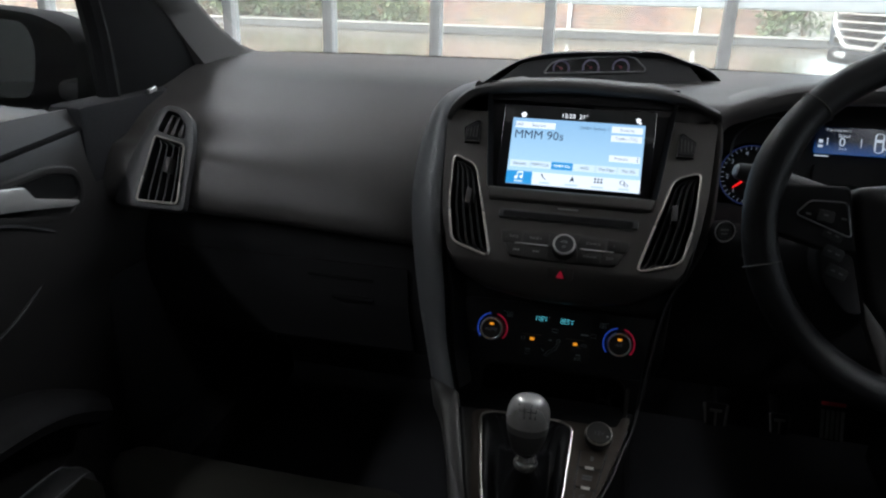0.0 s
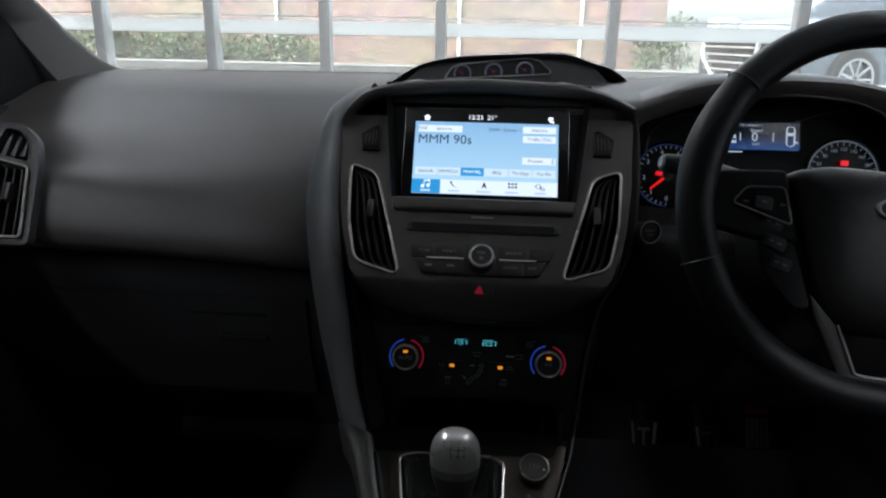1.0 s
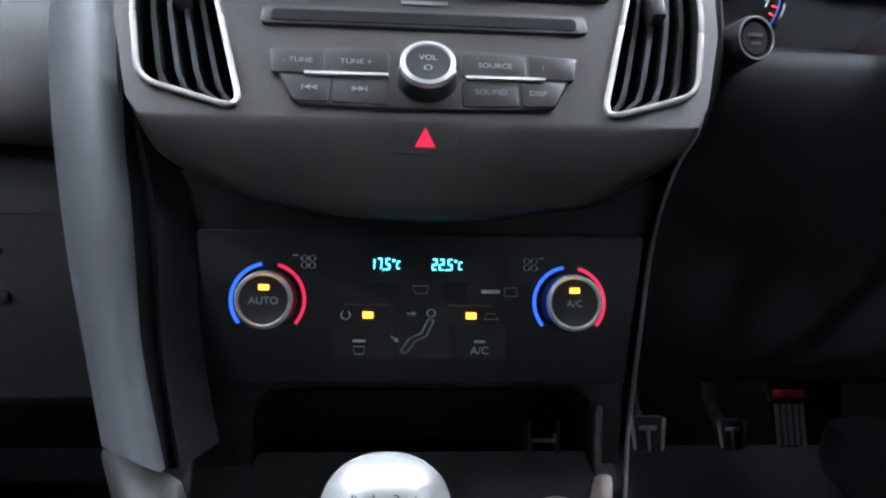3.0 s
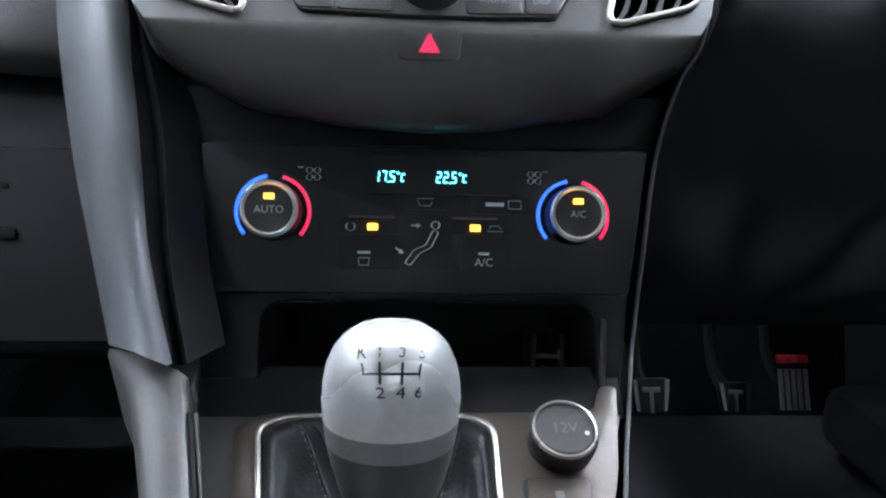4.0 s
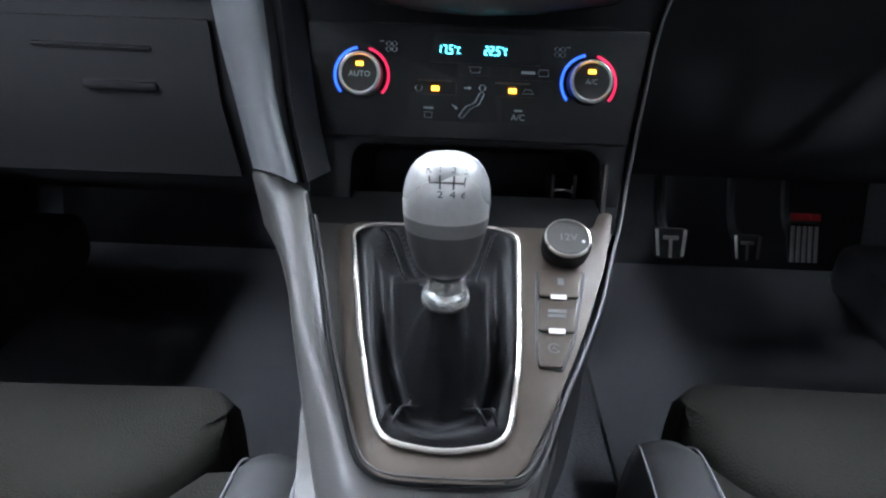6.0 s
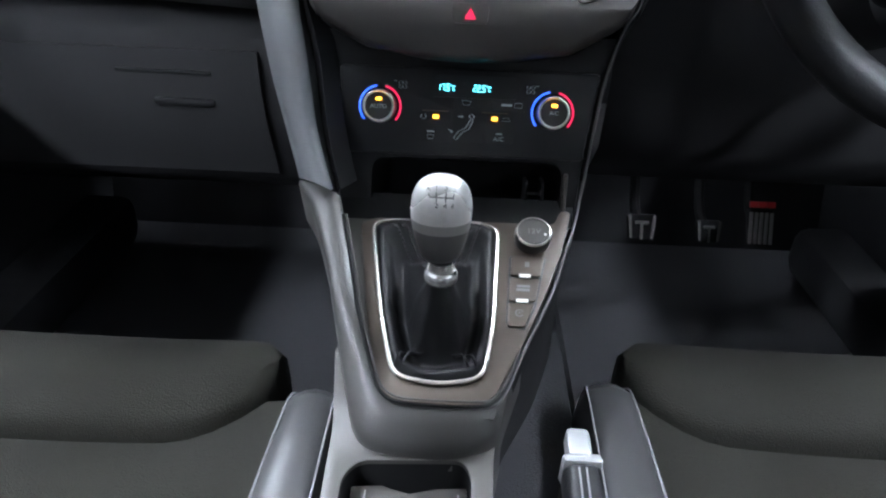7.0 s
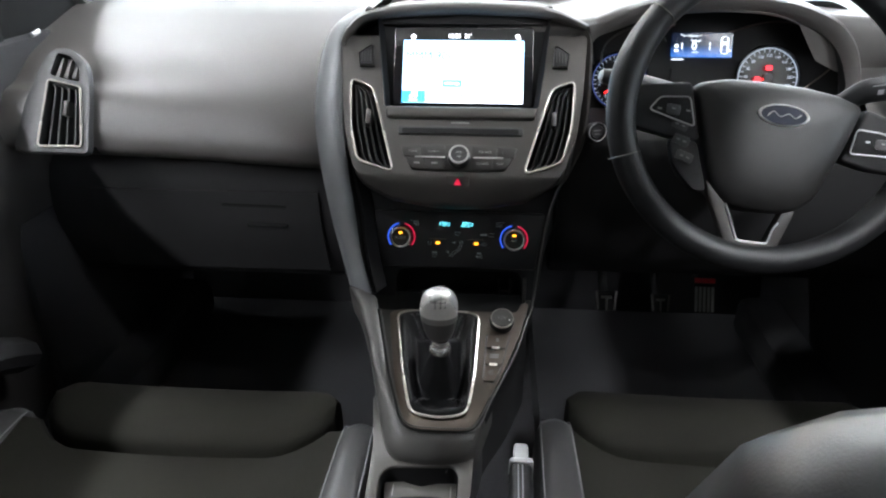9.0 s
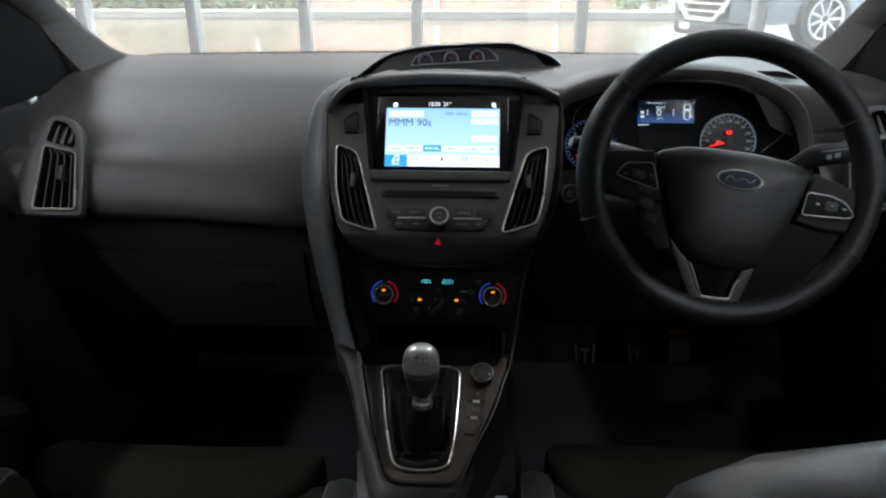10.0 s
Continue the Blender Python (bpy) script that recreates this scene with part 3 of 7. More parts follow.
bm = bmesh.new()
plate(bm, [(-0.76, 0.24), (0.76, 0.24), (0.76, 1.0), (0.62, 1.4), (-0.62, 1.4), (-0.76, 1.0)], [[(-0.62, 0.98), (0.62, 0.98), (0.52, 1.34), (-0.52, 1.34)]], 0.05, plane((0, -1.28, 0), (0, 0.02, 1)))
solid("cabin_rear", bm, BLACK, "dark rear wall of the cabin with rear window opening", "wall", kind="structure")
bm = bmesh.new()
loft(bm, [[(x, -1.28, 1.38), (x, -1.0, 1.43)] for x in (-0.62, 0, 0.62)], thick=0.02)
solid("roof_rear", bm, CLOTH, "grey rear edge of the car roof lining", "ceiling", kind="structure")


# unseen rear panes; their tints are set to control light from behind
REARPANE = glass("light_rear_glass", (0.55, 0.56, 0.56))
DARKPANE = glass("tinted_rear_glass", (0.24, 0.25, 0.25))
bm = bmesh.new()
bm.faces.new([bm.verts.new(p) for p in ((-0.63, -1.27, 0.97), (0.63, -1.27, 0.97), (0.53, -1.262, 1.35), (-0.53, -1.262, 1.35))])
solid("window_rear", bm, REARPANE, "unseen rear window, tint set to steer the cabin light", "window", kind="structure")
for s, tag in ((-1, "left"), (1, "right")):
    bm = bmesh.new()
    bm.faces.new([bm.verts.new((s * x, y, z)) for x, y, z in ((0.745, -0.28, 0.93), (0.745, -1.30, 0.95), (0.64, -1.28, 1.38), (0.63, -0.18, 1.42))])
    solid("window_rear_" + tag, bm, DARKPANE, "unseen rear door window, tinted dark to dim the cabin", "window", kind="structure")


def side_trims(s, tag):
    """Pillars along the windscreen and behind the front door on side s."""
    edge = [(-0.700, 1.60, 0.985), (-0.722, 1.555, 1.005), (-0.742, 1.49, 1.028), (-0.750, 1.41, 1.075), (-0.748, 1.33, 1.125), (-0.725, 1.10, 1.245), (-0.68, 0.86, 1.36), (-0.61, 0.68, 1.425)]
    mid = [(-0.690, 1.50, 0.99), (-0.705, 1.46, 1.01), (-0.715, 1.41, 1.038), (-0.725, 1.34, 1.082), (-0.722, 1.27, 1.128), (-0.70, 1.05, 1.24), (-0.655, 0.82, 1.35), (-0.6, 0.62, 1.41)]
    inner = [(-0.705, 1.32, 0.975), (-0.715, 1.31, 0.995), (-0.728, 1.285, 1.03), (-0.735, 1.25, 1.07), (-0.735, 1.20, 1.115), (-0.71, 0.99, 1.22), (-0.67, 0.78, 1.33), (-0.62, 0.60, 1.40)]
    outer = [(x - 0.06, y + 0.02, z - 0.02) for x, y, z in edge]
    deep = [(x - 0.07, y - 0.0, z - 0.02) for x, y, z in inner]
    b = bmesh.new()
    cols = [smooth_path([(p[0] * -s, p[1], p[2]) for p in c], 4) for c in (outer, edge, mid, inner, deep)]
    loft(b, [list(r) for r in zip(*cols)])
    solid("pillar_" + tag, b, PILLAR, "dark cloth-covered windscreen pillar", "pillar", kind="structure", angle=60)
    b = bmesh.new()
    box(b, (0.05, 0.22, 0.62), (s * 0.70, -0.22, 1.14), 0.02, rot=(8, s * -14, 0))
    solid("centre_pillar_" + tag, b, PILLAR, "dark pillar behind the front door", "pillar", kind="structure")
    b = bmesh.new()
    tube(b, smooth_path([(s * 0.655, 0.78, 1.36), (s * 0.62, 0.5, 1.41), (s * 0.61, 0.0, 1.43), (s * 0.61, -0.7, 1.41), (s * 0.66, -1.2, 1.2), (s * 0.72, -1.3, 0.98)], 5), 0.035, n=8)
    solid("roof_rail_" + tag, b, PILLAR, "dark trim along the side of the roof", "trim", kind="structure")


side_trims(-1, "left")
side_trims(1, "right")

bm = bmesh.new()
rows = []
for t in range(9):
    f = t / 8
    y, z, w = 1.63 - 0.93 * f, 0.985 + 0.455 * f - 0.02 * f * (1 - f), 0.76 - 0.13 * f
    rows.append([(x * w, y + 0.10 * (1 - x * x), z) for x in (-1, -0.75, -0.5, -0.25, 0, 0.25, 0.5, 0.75, 1)])
loft(bm, rows)
ob = solid("windscreen", bm, CARGLASS, "clear raked car windscreen", "windscreen", kind="structure")
ob.visible_shadow = False


def front_door(s, tag):
    d = thing("door_" + tag, (s * 0.74, 0.4, 0.25), "black front car door, closed, with silver inner handle", "car door", kind="structure")
    flip = lambda p: (p[0] * -s, p[1], p[2])
    b = bmesh.new()
    rows = []
    for y, rise in ((1.30, 0.012), (1.2, 0.012), (1.06, 0.012), (0.8, 0.013), (0.4, 0.012), (0.0, 0.010), (-0.35, 0.010)):
        rows.append([flip(p) for p in ((-0.80, y, 0.90 + rise), (-0.756, y, 0.955 + rise), (-0.738, y, 0.958 + rise), (-0.722, y, 0.93 + rise), (-0.715, y, 0.86), (-0.70, y, 0.78), (-0.715, y, 0.70), (-0.73, y, 0.55), (-0.735, y, 0.26))])
    loft(b, rows)
    part("inner_panel", b, DOORCARD, d, angle=60)
    b = bmesh.new()
    tube(b, [flip(p) for p in ((-0.727, 1.12, 0.958), (-0.725, 1.076, 0.9546), (-0.723, 0.925, 0.9402), (-0.7215, 0.808, 0.929), (-0.720, 0.4, 0.905), (-0.720, -0.3, 0.90))], 0.0045, flat=1.0)
    part("window_seal", b, VOID, d)
    # armrest and pocket
    b = bmesh.new()
    tube(b, smooth_path([flip(p) for p in ((-0.715, 0.86, 0.52), (-0.70, 0.74, 0.585), (-0.69, 0.55, 0.61), (-0.685, 0.1, 0.62), (-0.70, -0.2, 0.61))], 5), 0.05, n=10, flat=0.6)
    part("armrest", b, LOWER, d, "padded black armrest")
    m = plane(flip((-0.716, 0.848, 0.876)), (0, 0.0, 1), (0, -s, 0))
    outline = rounded([(-0.110, -0.012), (-0.048, -0.0275), (0.044, -0.054), (0.077, -0.036), (0.084, -0.011), (0.072, 0.012), (0.025, 0.025), (-0.048, 0.0205), (-0.110, 0.012)], 0.02)
    b = bmesh.new()
    tube(b, [m @ Vector((x, y, 0.004)) for x, y in outline], 0.006, True, flat=0.6, up=(1, 0, 0))
    part("handle_surround", b, DOORCARD, d)
    b = bmesh.new()
    prism(b, outline, 0.012, at(m, 0, 0, 0.003))
    part("handle_recess", b, DARK, d)
    b = bmesh.new()
    prism(b, rounded([(-0.115, -0.002), (-0.056, -0.012), (0.050, -0.0345), (0.062, -0.033), (0.061, -0.027), (-0.0155, -0.0045), (-0.030, 0.0150), (-0.115, 0.030)], 0.004), 0.012, at(m, 0, 0, 0.016), 0.004)
    part("handle", b, CHROME, d, "satin silver door handle")
    # inset pocket panel below the handle
    pk = smooth_path([flip((-0.7085, y, z)) for y, z in ((0.60, 0.872), (0.768, 0.850), (0.8465, 0.820), (0.8625, 0.806), (0.845, 0.770), (0.7945, 0.731), (0.731, 0.703), (0.60, 0.672))], 5)
    b = bmesh.new()
    tube(b, pk, 0.0028, n=6)
    part("pocket_edge", b, BLACK, d)
    # sail panel by the pillar
    b = bmesh.new()
    prism(b, [(-0.10, 0.0), (0.165, 0.0), (0.15, 0.05), (0.05, 0.16), (-0.06, 0.235), (-0.10, 0.24)] if s < 0 else [(0.10, 0.0), (-0.165, 0.0), (-0.15, 0.05), (-0.05, 0.16), (0.06, 0.235), (0.10, 0.24)], 0.03, plane(flip((-0.738, 1.16, 0.962)), (0, 0, 1), (0, 1, 0) if s < 0 else (0, -1, 0)), 0.006)
    part("sail_panel", b, VOID, d)
    b = bmesh.new()
    tube(b, smooth_path([flip(p) for p in ((-0.745, 1.06, 0.97), (-0.745, 1.05, 1.08), (-0.742, 1.02, 1.2))], 4), 0.018, n=8)
    part("window_frame", b, VOID, d)
    b = bmesh.new()
    tube(b, smooth_path([flip(p) for p in ((-0.742, 1.06, 1.17), (-0.715, 0.85, 1.29), (-0.665, 0.62, 1.385), (-0.64, 0.2, 1.41), (-0.66, -0.2, 1.38), (-0.72, -0.32, 0.98))], 5), 0.02, n=8)
    part("window_frame", b, VOID, d)
    b = bmesh.new()
    b.faces.new([b.verts.new(flip(p)) for p in ((-0.75, 1.06, 0.95), (-0.75, -0.3, 0.93), (-0.66, -0.2, 1.37), (-0.64, 0.2, 1.40), (-0.665, 0.62, 1.375), (-0.72, 0.9, 1.27), (-0.745, 1.03, 1.18))])
    g = part("window_glass", b, CARGLASS, d)
    g.visible_shadow = False
    # small bright clip at the foot of the pillar
    b = bmesh.new()
    box(b, (0.006, 0.022, 0.008), flip((-0.716, 1.13, 0.978)), 0.002, rot=(12, 0, 0))
    part("clip", b, CHROME, d)
    # outside mirror
    mir = thing("door_mirror_" + tag, flip((-0.92, 1.2, 0.93)), "black exterior door mirror with dark glass", "wing mirror", "door mirrors")
    b = bmesh.new()
    loops = []
    for y, sc in ((1.135, 1.0), (1.15, 1.04), (1.22, 1.0), (1.30, 0.78), (1.335, 0.45)):
        loops.append([Vector(flip((-1.035 - (y - 1.135) * 0.12 + px * sc, y, 1.015 + pz * sc))) for px, pz in rounded([(-0.125, -0.080), (0.165, -0.090), (0.176, 0.035), (0.160, 0.056), (0.105, 0.078), (-0.02, 0.088), (-0.115, 0.085)], 0.045)])
    loft(b, loops, closed=True)
    b.faces.new([b.verts.new(v) for v in loops[-1]])
    bmesh.ops.remove_doubles(b, verts=b.verts, dist=0.0005)
    part("shell", b, LOWER, mir)
    b = bmesh.new()
    b.faces.new([b.verts.new(Vector(flip((-1.035 + px * 0.9, 1.145 + px * 0.12, 1.015 + pz * 0.9)))) for px, pz in rounded([(-0.130, -0.078), (0.060, -0.078), (0.078, -0.02), (0.085, 0.030), (0.070, 0.070), (-0.120, 0.085)], 0.045)])
    part("mirror_glass", b, MIRROR, mir)
    b = bmesh.new()
    box(b, (0.2, 0.07, 0.04), flip((-0.86, 1.22, 0.955)), 0.015)
    part("arm", b, BLACK, mir)


front_door(-1, "left")
front_door(1, "right")
for s, tag in ((-1, "left"), (1, "right")):
    bm = bmesh.new()
    box(bm, (0.05, 1.0, 0.72), (s * 0.74, -0.82, 0.6), 0.02)
    solid("rear_side_" + tag, bm, BLACK, "black rear door panel", "door panel", kind="structure")


# ---- dashboard ----
dash = thing("dashboard", (0, 1.3, 0.6), "black soft-touch car dashboard with grey side trims", "dashboard")


# passenger pad, from the windscreen over the crest and down to the lower lip
PROFILE = [(1.60, 0.985), (1.53, 1.010), (1.44, 1.014), (1.31, 1.005), (1.22, 0.984), (1.13, 0.953), (1.068, 0.918), (1.03, 0.885), (1.006, 0.85), (0.997, 0.825), (1.002, 0.806), (1.03, 0.793), (1.09, 0.79)]
PV = plane((-0.6075, 0.9893, 0.882), (0.02, 0.55, 0.835), (0.995, -0.06, 0))
PVR = plane((0.650, 0.9893, 0.910), (-0.02, 0.55, 0.835), (0.995, 0.06, 0))
DV = rounded([(-0.034, 0.053), (-0.037, -0.053), (0.035, -0.0515), (0.0215, 0.042)], 0.007)


def inside(x, y, poly):
    hit = False
    for (xa, ya), (xb, yb) in zip(poly, poly[1:] + poly[:1]):
        if (ya > y) != (yb > y) and x < xa + (xb - xa) * (y - ya) / (yb - ya):
            hit = not hit
    return hit


def pad(x_from, x_to, columns, sgn):
    b = bmesh.new()
    rows = []
    for i in range(columns + 1):
        x = x_from + i * (x_to - x_from) / columns
        f = (x + 0.735) / 0.635
        drop = 0.022 * (1 - f) - 0.012 * f
        pull = 0.020 * max(0.0, 1 - f * 2.2)
        sweep = 0.10 * (1 - (x / 0.74) ** 2)
        curve = smooth_path([(y + (sweep if k < 2 else sweep * 0.4 if k == 2 else 0) - (pull if k > 4 else 0), z + (drop if k > 6 else 0), 0) for k, (y, z) in enumerate(PROFILE)], 7)
        rows.append([(x * sgn, p.x, p.y) for p in curve])
    loft(b, rows)
    m = PV if sgn > 0 else PVR
    inv = m.inverted()
    hole = [(x * 1.06 * sgn, y * 1.04) for x, y in DV]
    gone = []
    for fc in b.faces:
        c = inv @ fc.calc_center_median()
        if abs(c.z) < 0.05 and inside(c.x, c.y, hole):
            gone.append(fc)
    bmesh.ops.delete(b, geom=gone, context="FACES")
    return b


bm = pad(-0.735, -0.585, 32, -1)
part("upper_pad", bm, DASH, dash, "soft black pad round the outer vent", angle=60)
bm = pad(-0.735, -0.10, 130, 1)
part("upper_pad", bm, DASH, dash, "soft black upper dashboard pad", angle=60)

# right-hand top, behind the gauges
bm = bmesh.new()
rows = []
for i in range(22):
    x = 0.02 + i * (0.735 - 0.02) / 21
    sweep = 0.10 * (1 - (x / 0.74) ** 2)
    near = max(0.0, min(1.0, (0.215 - x) / 0.03))
    far = max(0.0, min(1.0, (x - 0.49) / 0.05))
    hump = 0.026 * math.exp(-((x - 0.37) / 0.17) ** 2)
    curve = smooth_path([(1.60 + sweep, 0.985, 0), (1.53 + sweep, 1.010, 0), (1.44 + 0.4 * sweep, 1.014 + hump * 0.3, 0), (1.30, 1.016 + hump * 0.9, 0), (1.20, 1.016 + hump, 0), (1.13, 1.010 + hump, 0), (1.10 - 0.025 * near, 1.004 + hump * 0.9, 0), (1.097 - 0.025 * near, 1.0 - 0.015 * near - 0.07 * far + hump * 0.9, 0)], 4)
    rows.append([(x, p.x, p.y) for p in curve])
loft(bm, rows)
part("upper_pad", bm, DASH, dash, "soft black upper dashboard pad", angle=60)

# trim line along the foot of the windscreen
bm = bmesh.new()
tube(bm, [(x, 1.535 + 0.1 * (1 - (x / 0.74) ** 2), 1.0105) for x in [-0.69 + 0.0575 * i for i in range(25)]], 0.0020)
part("edge_trim", bm, RUBBER, dash)

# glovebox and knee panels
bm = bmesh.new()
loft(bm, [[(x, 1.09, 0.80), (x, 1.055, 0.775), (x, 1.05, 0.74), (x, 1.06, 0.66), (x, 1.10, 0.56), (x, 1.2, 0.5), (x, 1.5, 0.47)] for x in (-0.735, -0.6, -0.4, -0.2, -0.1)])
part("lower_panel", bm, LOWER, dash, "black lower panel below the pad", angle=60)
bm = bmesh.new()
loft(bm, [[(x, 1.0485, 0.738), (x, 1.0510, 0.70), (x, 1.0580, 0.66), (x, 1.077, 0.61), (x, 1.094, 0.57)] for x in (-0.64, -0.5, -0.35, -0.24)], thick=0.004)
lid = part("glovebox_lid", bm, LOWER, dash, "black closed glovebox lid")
bm = bmesh.new()
box(bm, (0.112, 0.012, 0.005), (-0.352, 1.050, 0.7115), 0.002, rot=(0, 1, 0))
part("latch_edge", bm, VOID, lid)
bm = bmesh.new()
box(bm, (0.073, 0.014, 0.010), (-0.334, 1.054, 0.6745), 0.004, rot=(0, 1, 0))
part("latch", bm, VOID, lid)
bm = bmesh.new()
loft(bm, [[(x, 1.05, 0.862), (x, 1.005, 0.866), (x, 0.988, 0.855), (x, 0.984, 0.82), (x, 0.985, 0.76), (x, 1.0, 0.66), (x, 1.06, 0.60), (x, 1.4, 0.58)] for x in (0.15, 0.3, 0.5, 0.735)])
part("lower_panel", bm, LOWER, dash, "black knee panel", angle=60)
bm = bmesh.new()
rows = []
for x, dz in ((0.175, 0.0), (0.3, 0.0), (0.5, 0.0), (0.6, 0.0), (0.735, 0.0)):
    rows.append([(x, 1.14, 0.872), (x, 1.06, 0.866), (x, 1.035, 0.860), (x, 1.025, 0.85), (x, 1.02, 0.80)])
loft(bm, rows)
part("fascia", bm, LOWER, dash, "black fascia below the instruments", angle=60)

# grey strip down the side of the centre stack
OUT = [(-0.150, 1.125, 1.022), (-0.186, 1.11, 1.012), (-0.212, 1.085, 0.985), (-0.223, 1.045, 0.932), (-0.222, 1.004, 0.878), (-0.209, 0.962, 0.822), (-0.187, 0.914, 0.758), (-0.168, 0.88, 0.713), (-0.1515, 0.851, 0.675)]
INN = [(-0.150, 1.075, 1.022), (-0.166, 1.072, 1.010), (-0.184, 1.062, 0.985), (-0.181, 1.020, 0.927), (-0.173, 0.974, 0.866), (-0.157, 0.940, 0.820), (-0.139, 0.905, 0.773), (-0.126, 0.862, 0.715), (-0.111, 0.829, 0.672)]
bm = bmesh.new()
o, n_ = smooth_path(OUT, 5), smooth_path(INN, 5)


def ridge(z):
    """Share of the strip's width that its outer face takes."""
    for (za, ka), (zb, kb) in zip(((1.1, 1.0), (0.87, 1.0), (0.80, 0.80), (0.76, 0.74), (0.72, 0.74), (0.67, 0.82)), ((0.87, 1.0), (0.80, 0.80), (0.76, 0.74), (0.72, 0.74), (0.67, 0.82), (0.5, 0.82))):
        if zb <= z <= za:
            return ka + (kb - ka) * (za - z) / (za - zb)
    return 1.0


rows, flank = [], []
for i, (a, b) in enumerate(zip(o, n_)):
    k = ridge((a.z + b.z) / 2)
    c = a.lerp(b, k) + Vector((0, -0.004, 0.003)) * (1 - k)
    mid = (a + c) / 2 + Vector((0.0, -0.005, 0.004))
    rows.append([a + Vector((0.01, 0.06, -0.01)), a, a.lerp(mid, 0.6) + Vector((0, -0.003, 0.002)), mid, c.lerp(mid, 0.5) + Vector((0, -0.003, 0.002)), c, c + Vector((0.002, 0.012, -0.002))])
    if k < 0.97:
        flank.append([c + Vector((0.001, 0.004, -0.001)), c.lerp(b, 0.5) + Vector((0, 0.012, -0.004)), b + Vector((0, 0.008, 0)), b + Vector((0.012, 0.03, 0.0))])
loft(bm, rows)
bm.faces.new([bm.verts.new(v) for v in rows[-1]])
part("side_strip", bm, STRIP, dash, "satin grey strip beside the centre stack", angle=60)
bm = bmesh.new()
loft(bm, flank)
part("strip_flank", bm, RECESS, dash, "black inner flank of the strip", angle=60)
bm = bmesh.new()
rows = []
for i, (a, b) in enumerate(zip(o, n_)):
    a, b = Vector((-a.x, a.y, a.z)), Vector((-b.x, b.y, b.z))
    if 0.81 < b.z < 1.012:
        k = 0.2 * min(1.0, max(0.05, (b.z - 0.81) / 0.04))
        a2 = b.lerp(a, k)
        rows.append([a2 + Vector((0.0, 0.06, -0.01)), a2, (a2 + b) / 2 + Vector((0, -0.004, 0.003)), b, b + Vector((-0.012, 0.03, 0.0))])
loft(bm, rows)
part("side_strip", bm, FACEMAT, dash, "gunmetal rounded edge of the centre stack", angle=60)

# brow over the touchscreen
BROW = [(-0.1835, 1.050, 0.984), (-0.176, 1.050, 1.000), (-0.153, 1.058, 1.021), (-0.115, 1.063, 1.030), (-0.06, 1.066, 1.035), (0.0, 1.068, 1.037), (0.06, 1.067, 1.035), (0.105, 1.064, 1.033), (0.142, 1.061, 1.025), (0.165, 1.058, 1.016), (0.182, 1.058, 1.008)]


def pad_z(y):
    """Height of the dashboard pad at y."""
    for (ya, za), (yb, zb) in zip(PROFILE, PROFILE[1:]):
        if yb <= y <= ya:
            return za + (zb - za) * (y - ya) / (yb - ya)
    return 0.99


bm = bmesh.new()
rows = []
for q in smooth_path(BROW, 5):
    e = min(1.0, abs(q.x) / 0.1835)
    thin = 1 - 0.45 * e ** 3
    reach = 0.34 - 0.29 * e ** 2
    yE = q.y + reach
    end = Vector((q.x * (1 + 0.12 * e), yE, pad_z(yE) - 0.004 if e > 0.5 else 0.996))
    side = Vector((-0.004 * q.x / 0.18 * e, 0, 0))
    row = [q + side + Vector((0, 0.045, -0.026 * thin)), q + side + Vector((0, 0.014, -0.022 * thin)), q + side + Vector((0, 0.003, -0.017 * thin)), q + Vector((0, -0.003, -0.010 * thin)), q + Vector((0, -0.003, -0.004 * thin)), q + Vector((0, 0.003, 0.0))]
    for f in (0.12, 0.3, 0.55, 0.8, 1.0):
        p = q.lerp(end, f)
        p.z += 0.012 * (1 - e) * math.sin(f * 3.1416) * 0.5 + 0.010 * e * math.sin(f * 3.1416)
        row.append(p)
    rows.append(row)
loft(bm, rows)
part("screen_brow", bm, DASH, dash, "soft black brow over the touchscreen", angle=60)

# recess round the screen
bm = bmesh.new()
inner = rounded([(-0.107, -0.004), (0.106, -0.004), (0.124, 0.145), (-0.124, 0.145)], 0.006)
outer = rounded([(-0.112, -0.010), (0.112, -0.010), (0.130, 0.142), (-0.130, 0.142)], 0.006)
loft(bm, [[PA @ Vector((x, y, 0.014)) for x, y in outer], [PA @ Vector((x, y, -0.004)) for x, y in inner]], closed=True)
bm.faces.new([bm.verts.new(PA @ Vector((x, y, -0.004))) for x, y in inner])
# dark lid added to cover a bright band at the recess top
prism(bm, rounded([(-0.128, 0.121), (0.128, 0.121), (0.131, 0.150), (-0.131, 0.150)], 0.002), 0.006, at(PA, 0, 0, 0.003), 0.001)
part("screen_recess", bm, RECESS, dash, "deep black recess round the screen")

# face plate of the centre stack with both vent openings
VENT = rounded([(-0.165, 0.161), (-0.1585, 0.085), (-0.145, 0.0285), (-0.0915, 0.0105), (-0.131, 0.147)], 0.012)
VENTR = [(-x, y) for x, y in reversed(VENT)]
FACE = [(-0.186, 0.236), (-0.175, 0.13), (-0.166, 0.073), (-0.150, 0.020), (-0.1347, -0.002), (-0.094, -0.0185), (-0.04, -0.0255), (0.0, -0.027), (0.04, -0.0255), (0.094, -0.0185), (0.1347, 0.0), (0.150, 0.022), (0.166, 0.073), (0.175, 0.13), (0.184, 0.238), (0.128, 0.238), (0.112, 0.118), (0.104, 0.110), (-0.104, 0.110), (-0.112, 0.118), (-0.128, 0.236)]
bm = bmesh.new()
UPPER = FACE[:4] + [(-0.142, 0.0085), (0.142, 0.0085)] + FACE[11:]
plate(bm, UPPER, [VENT, VENTR], 0.03, PB, 0.0)
part("face_plate", bm, FACEMAT, dash, "satin gunmetal face plate of the centre stack")
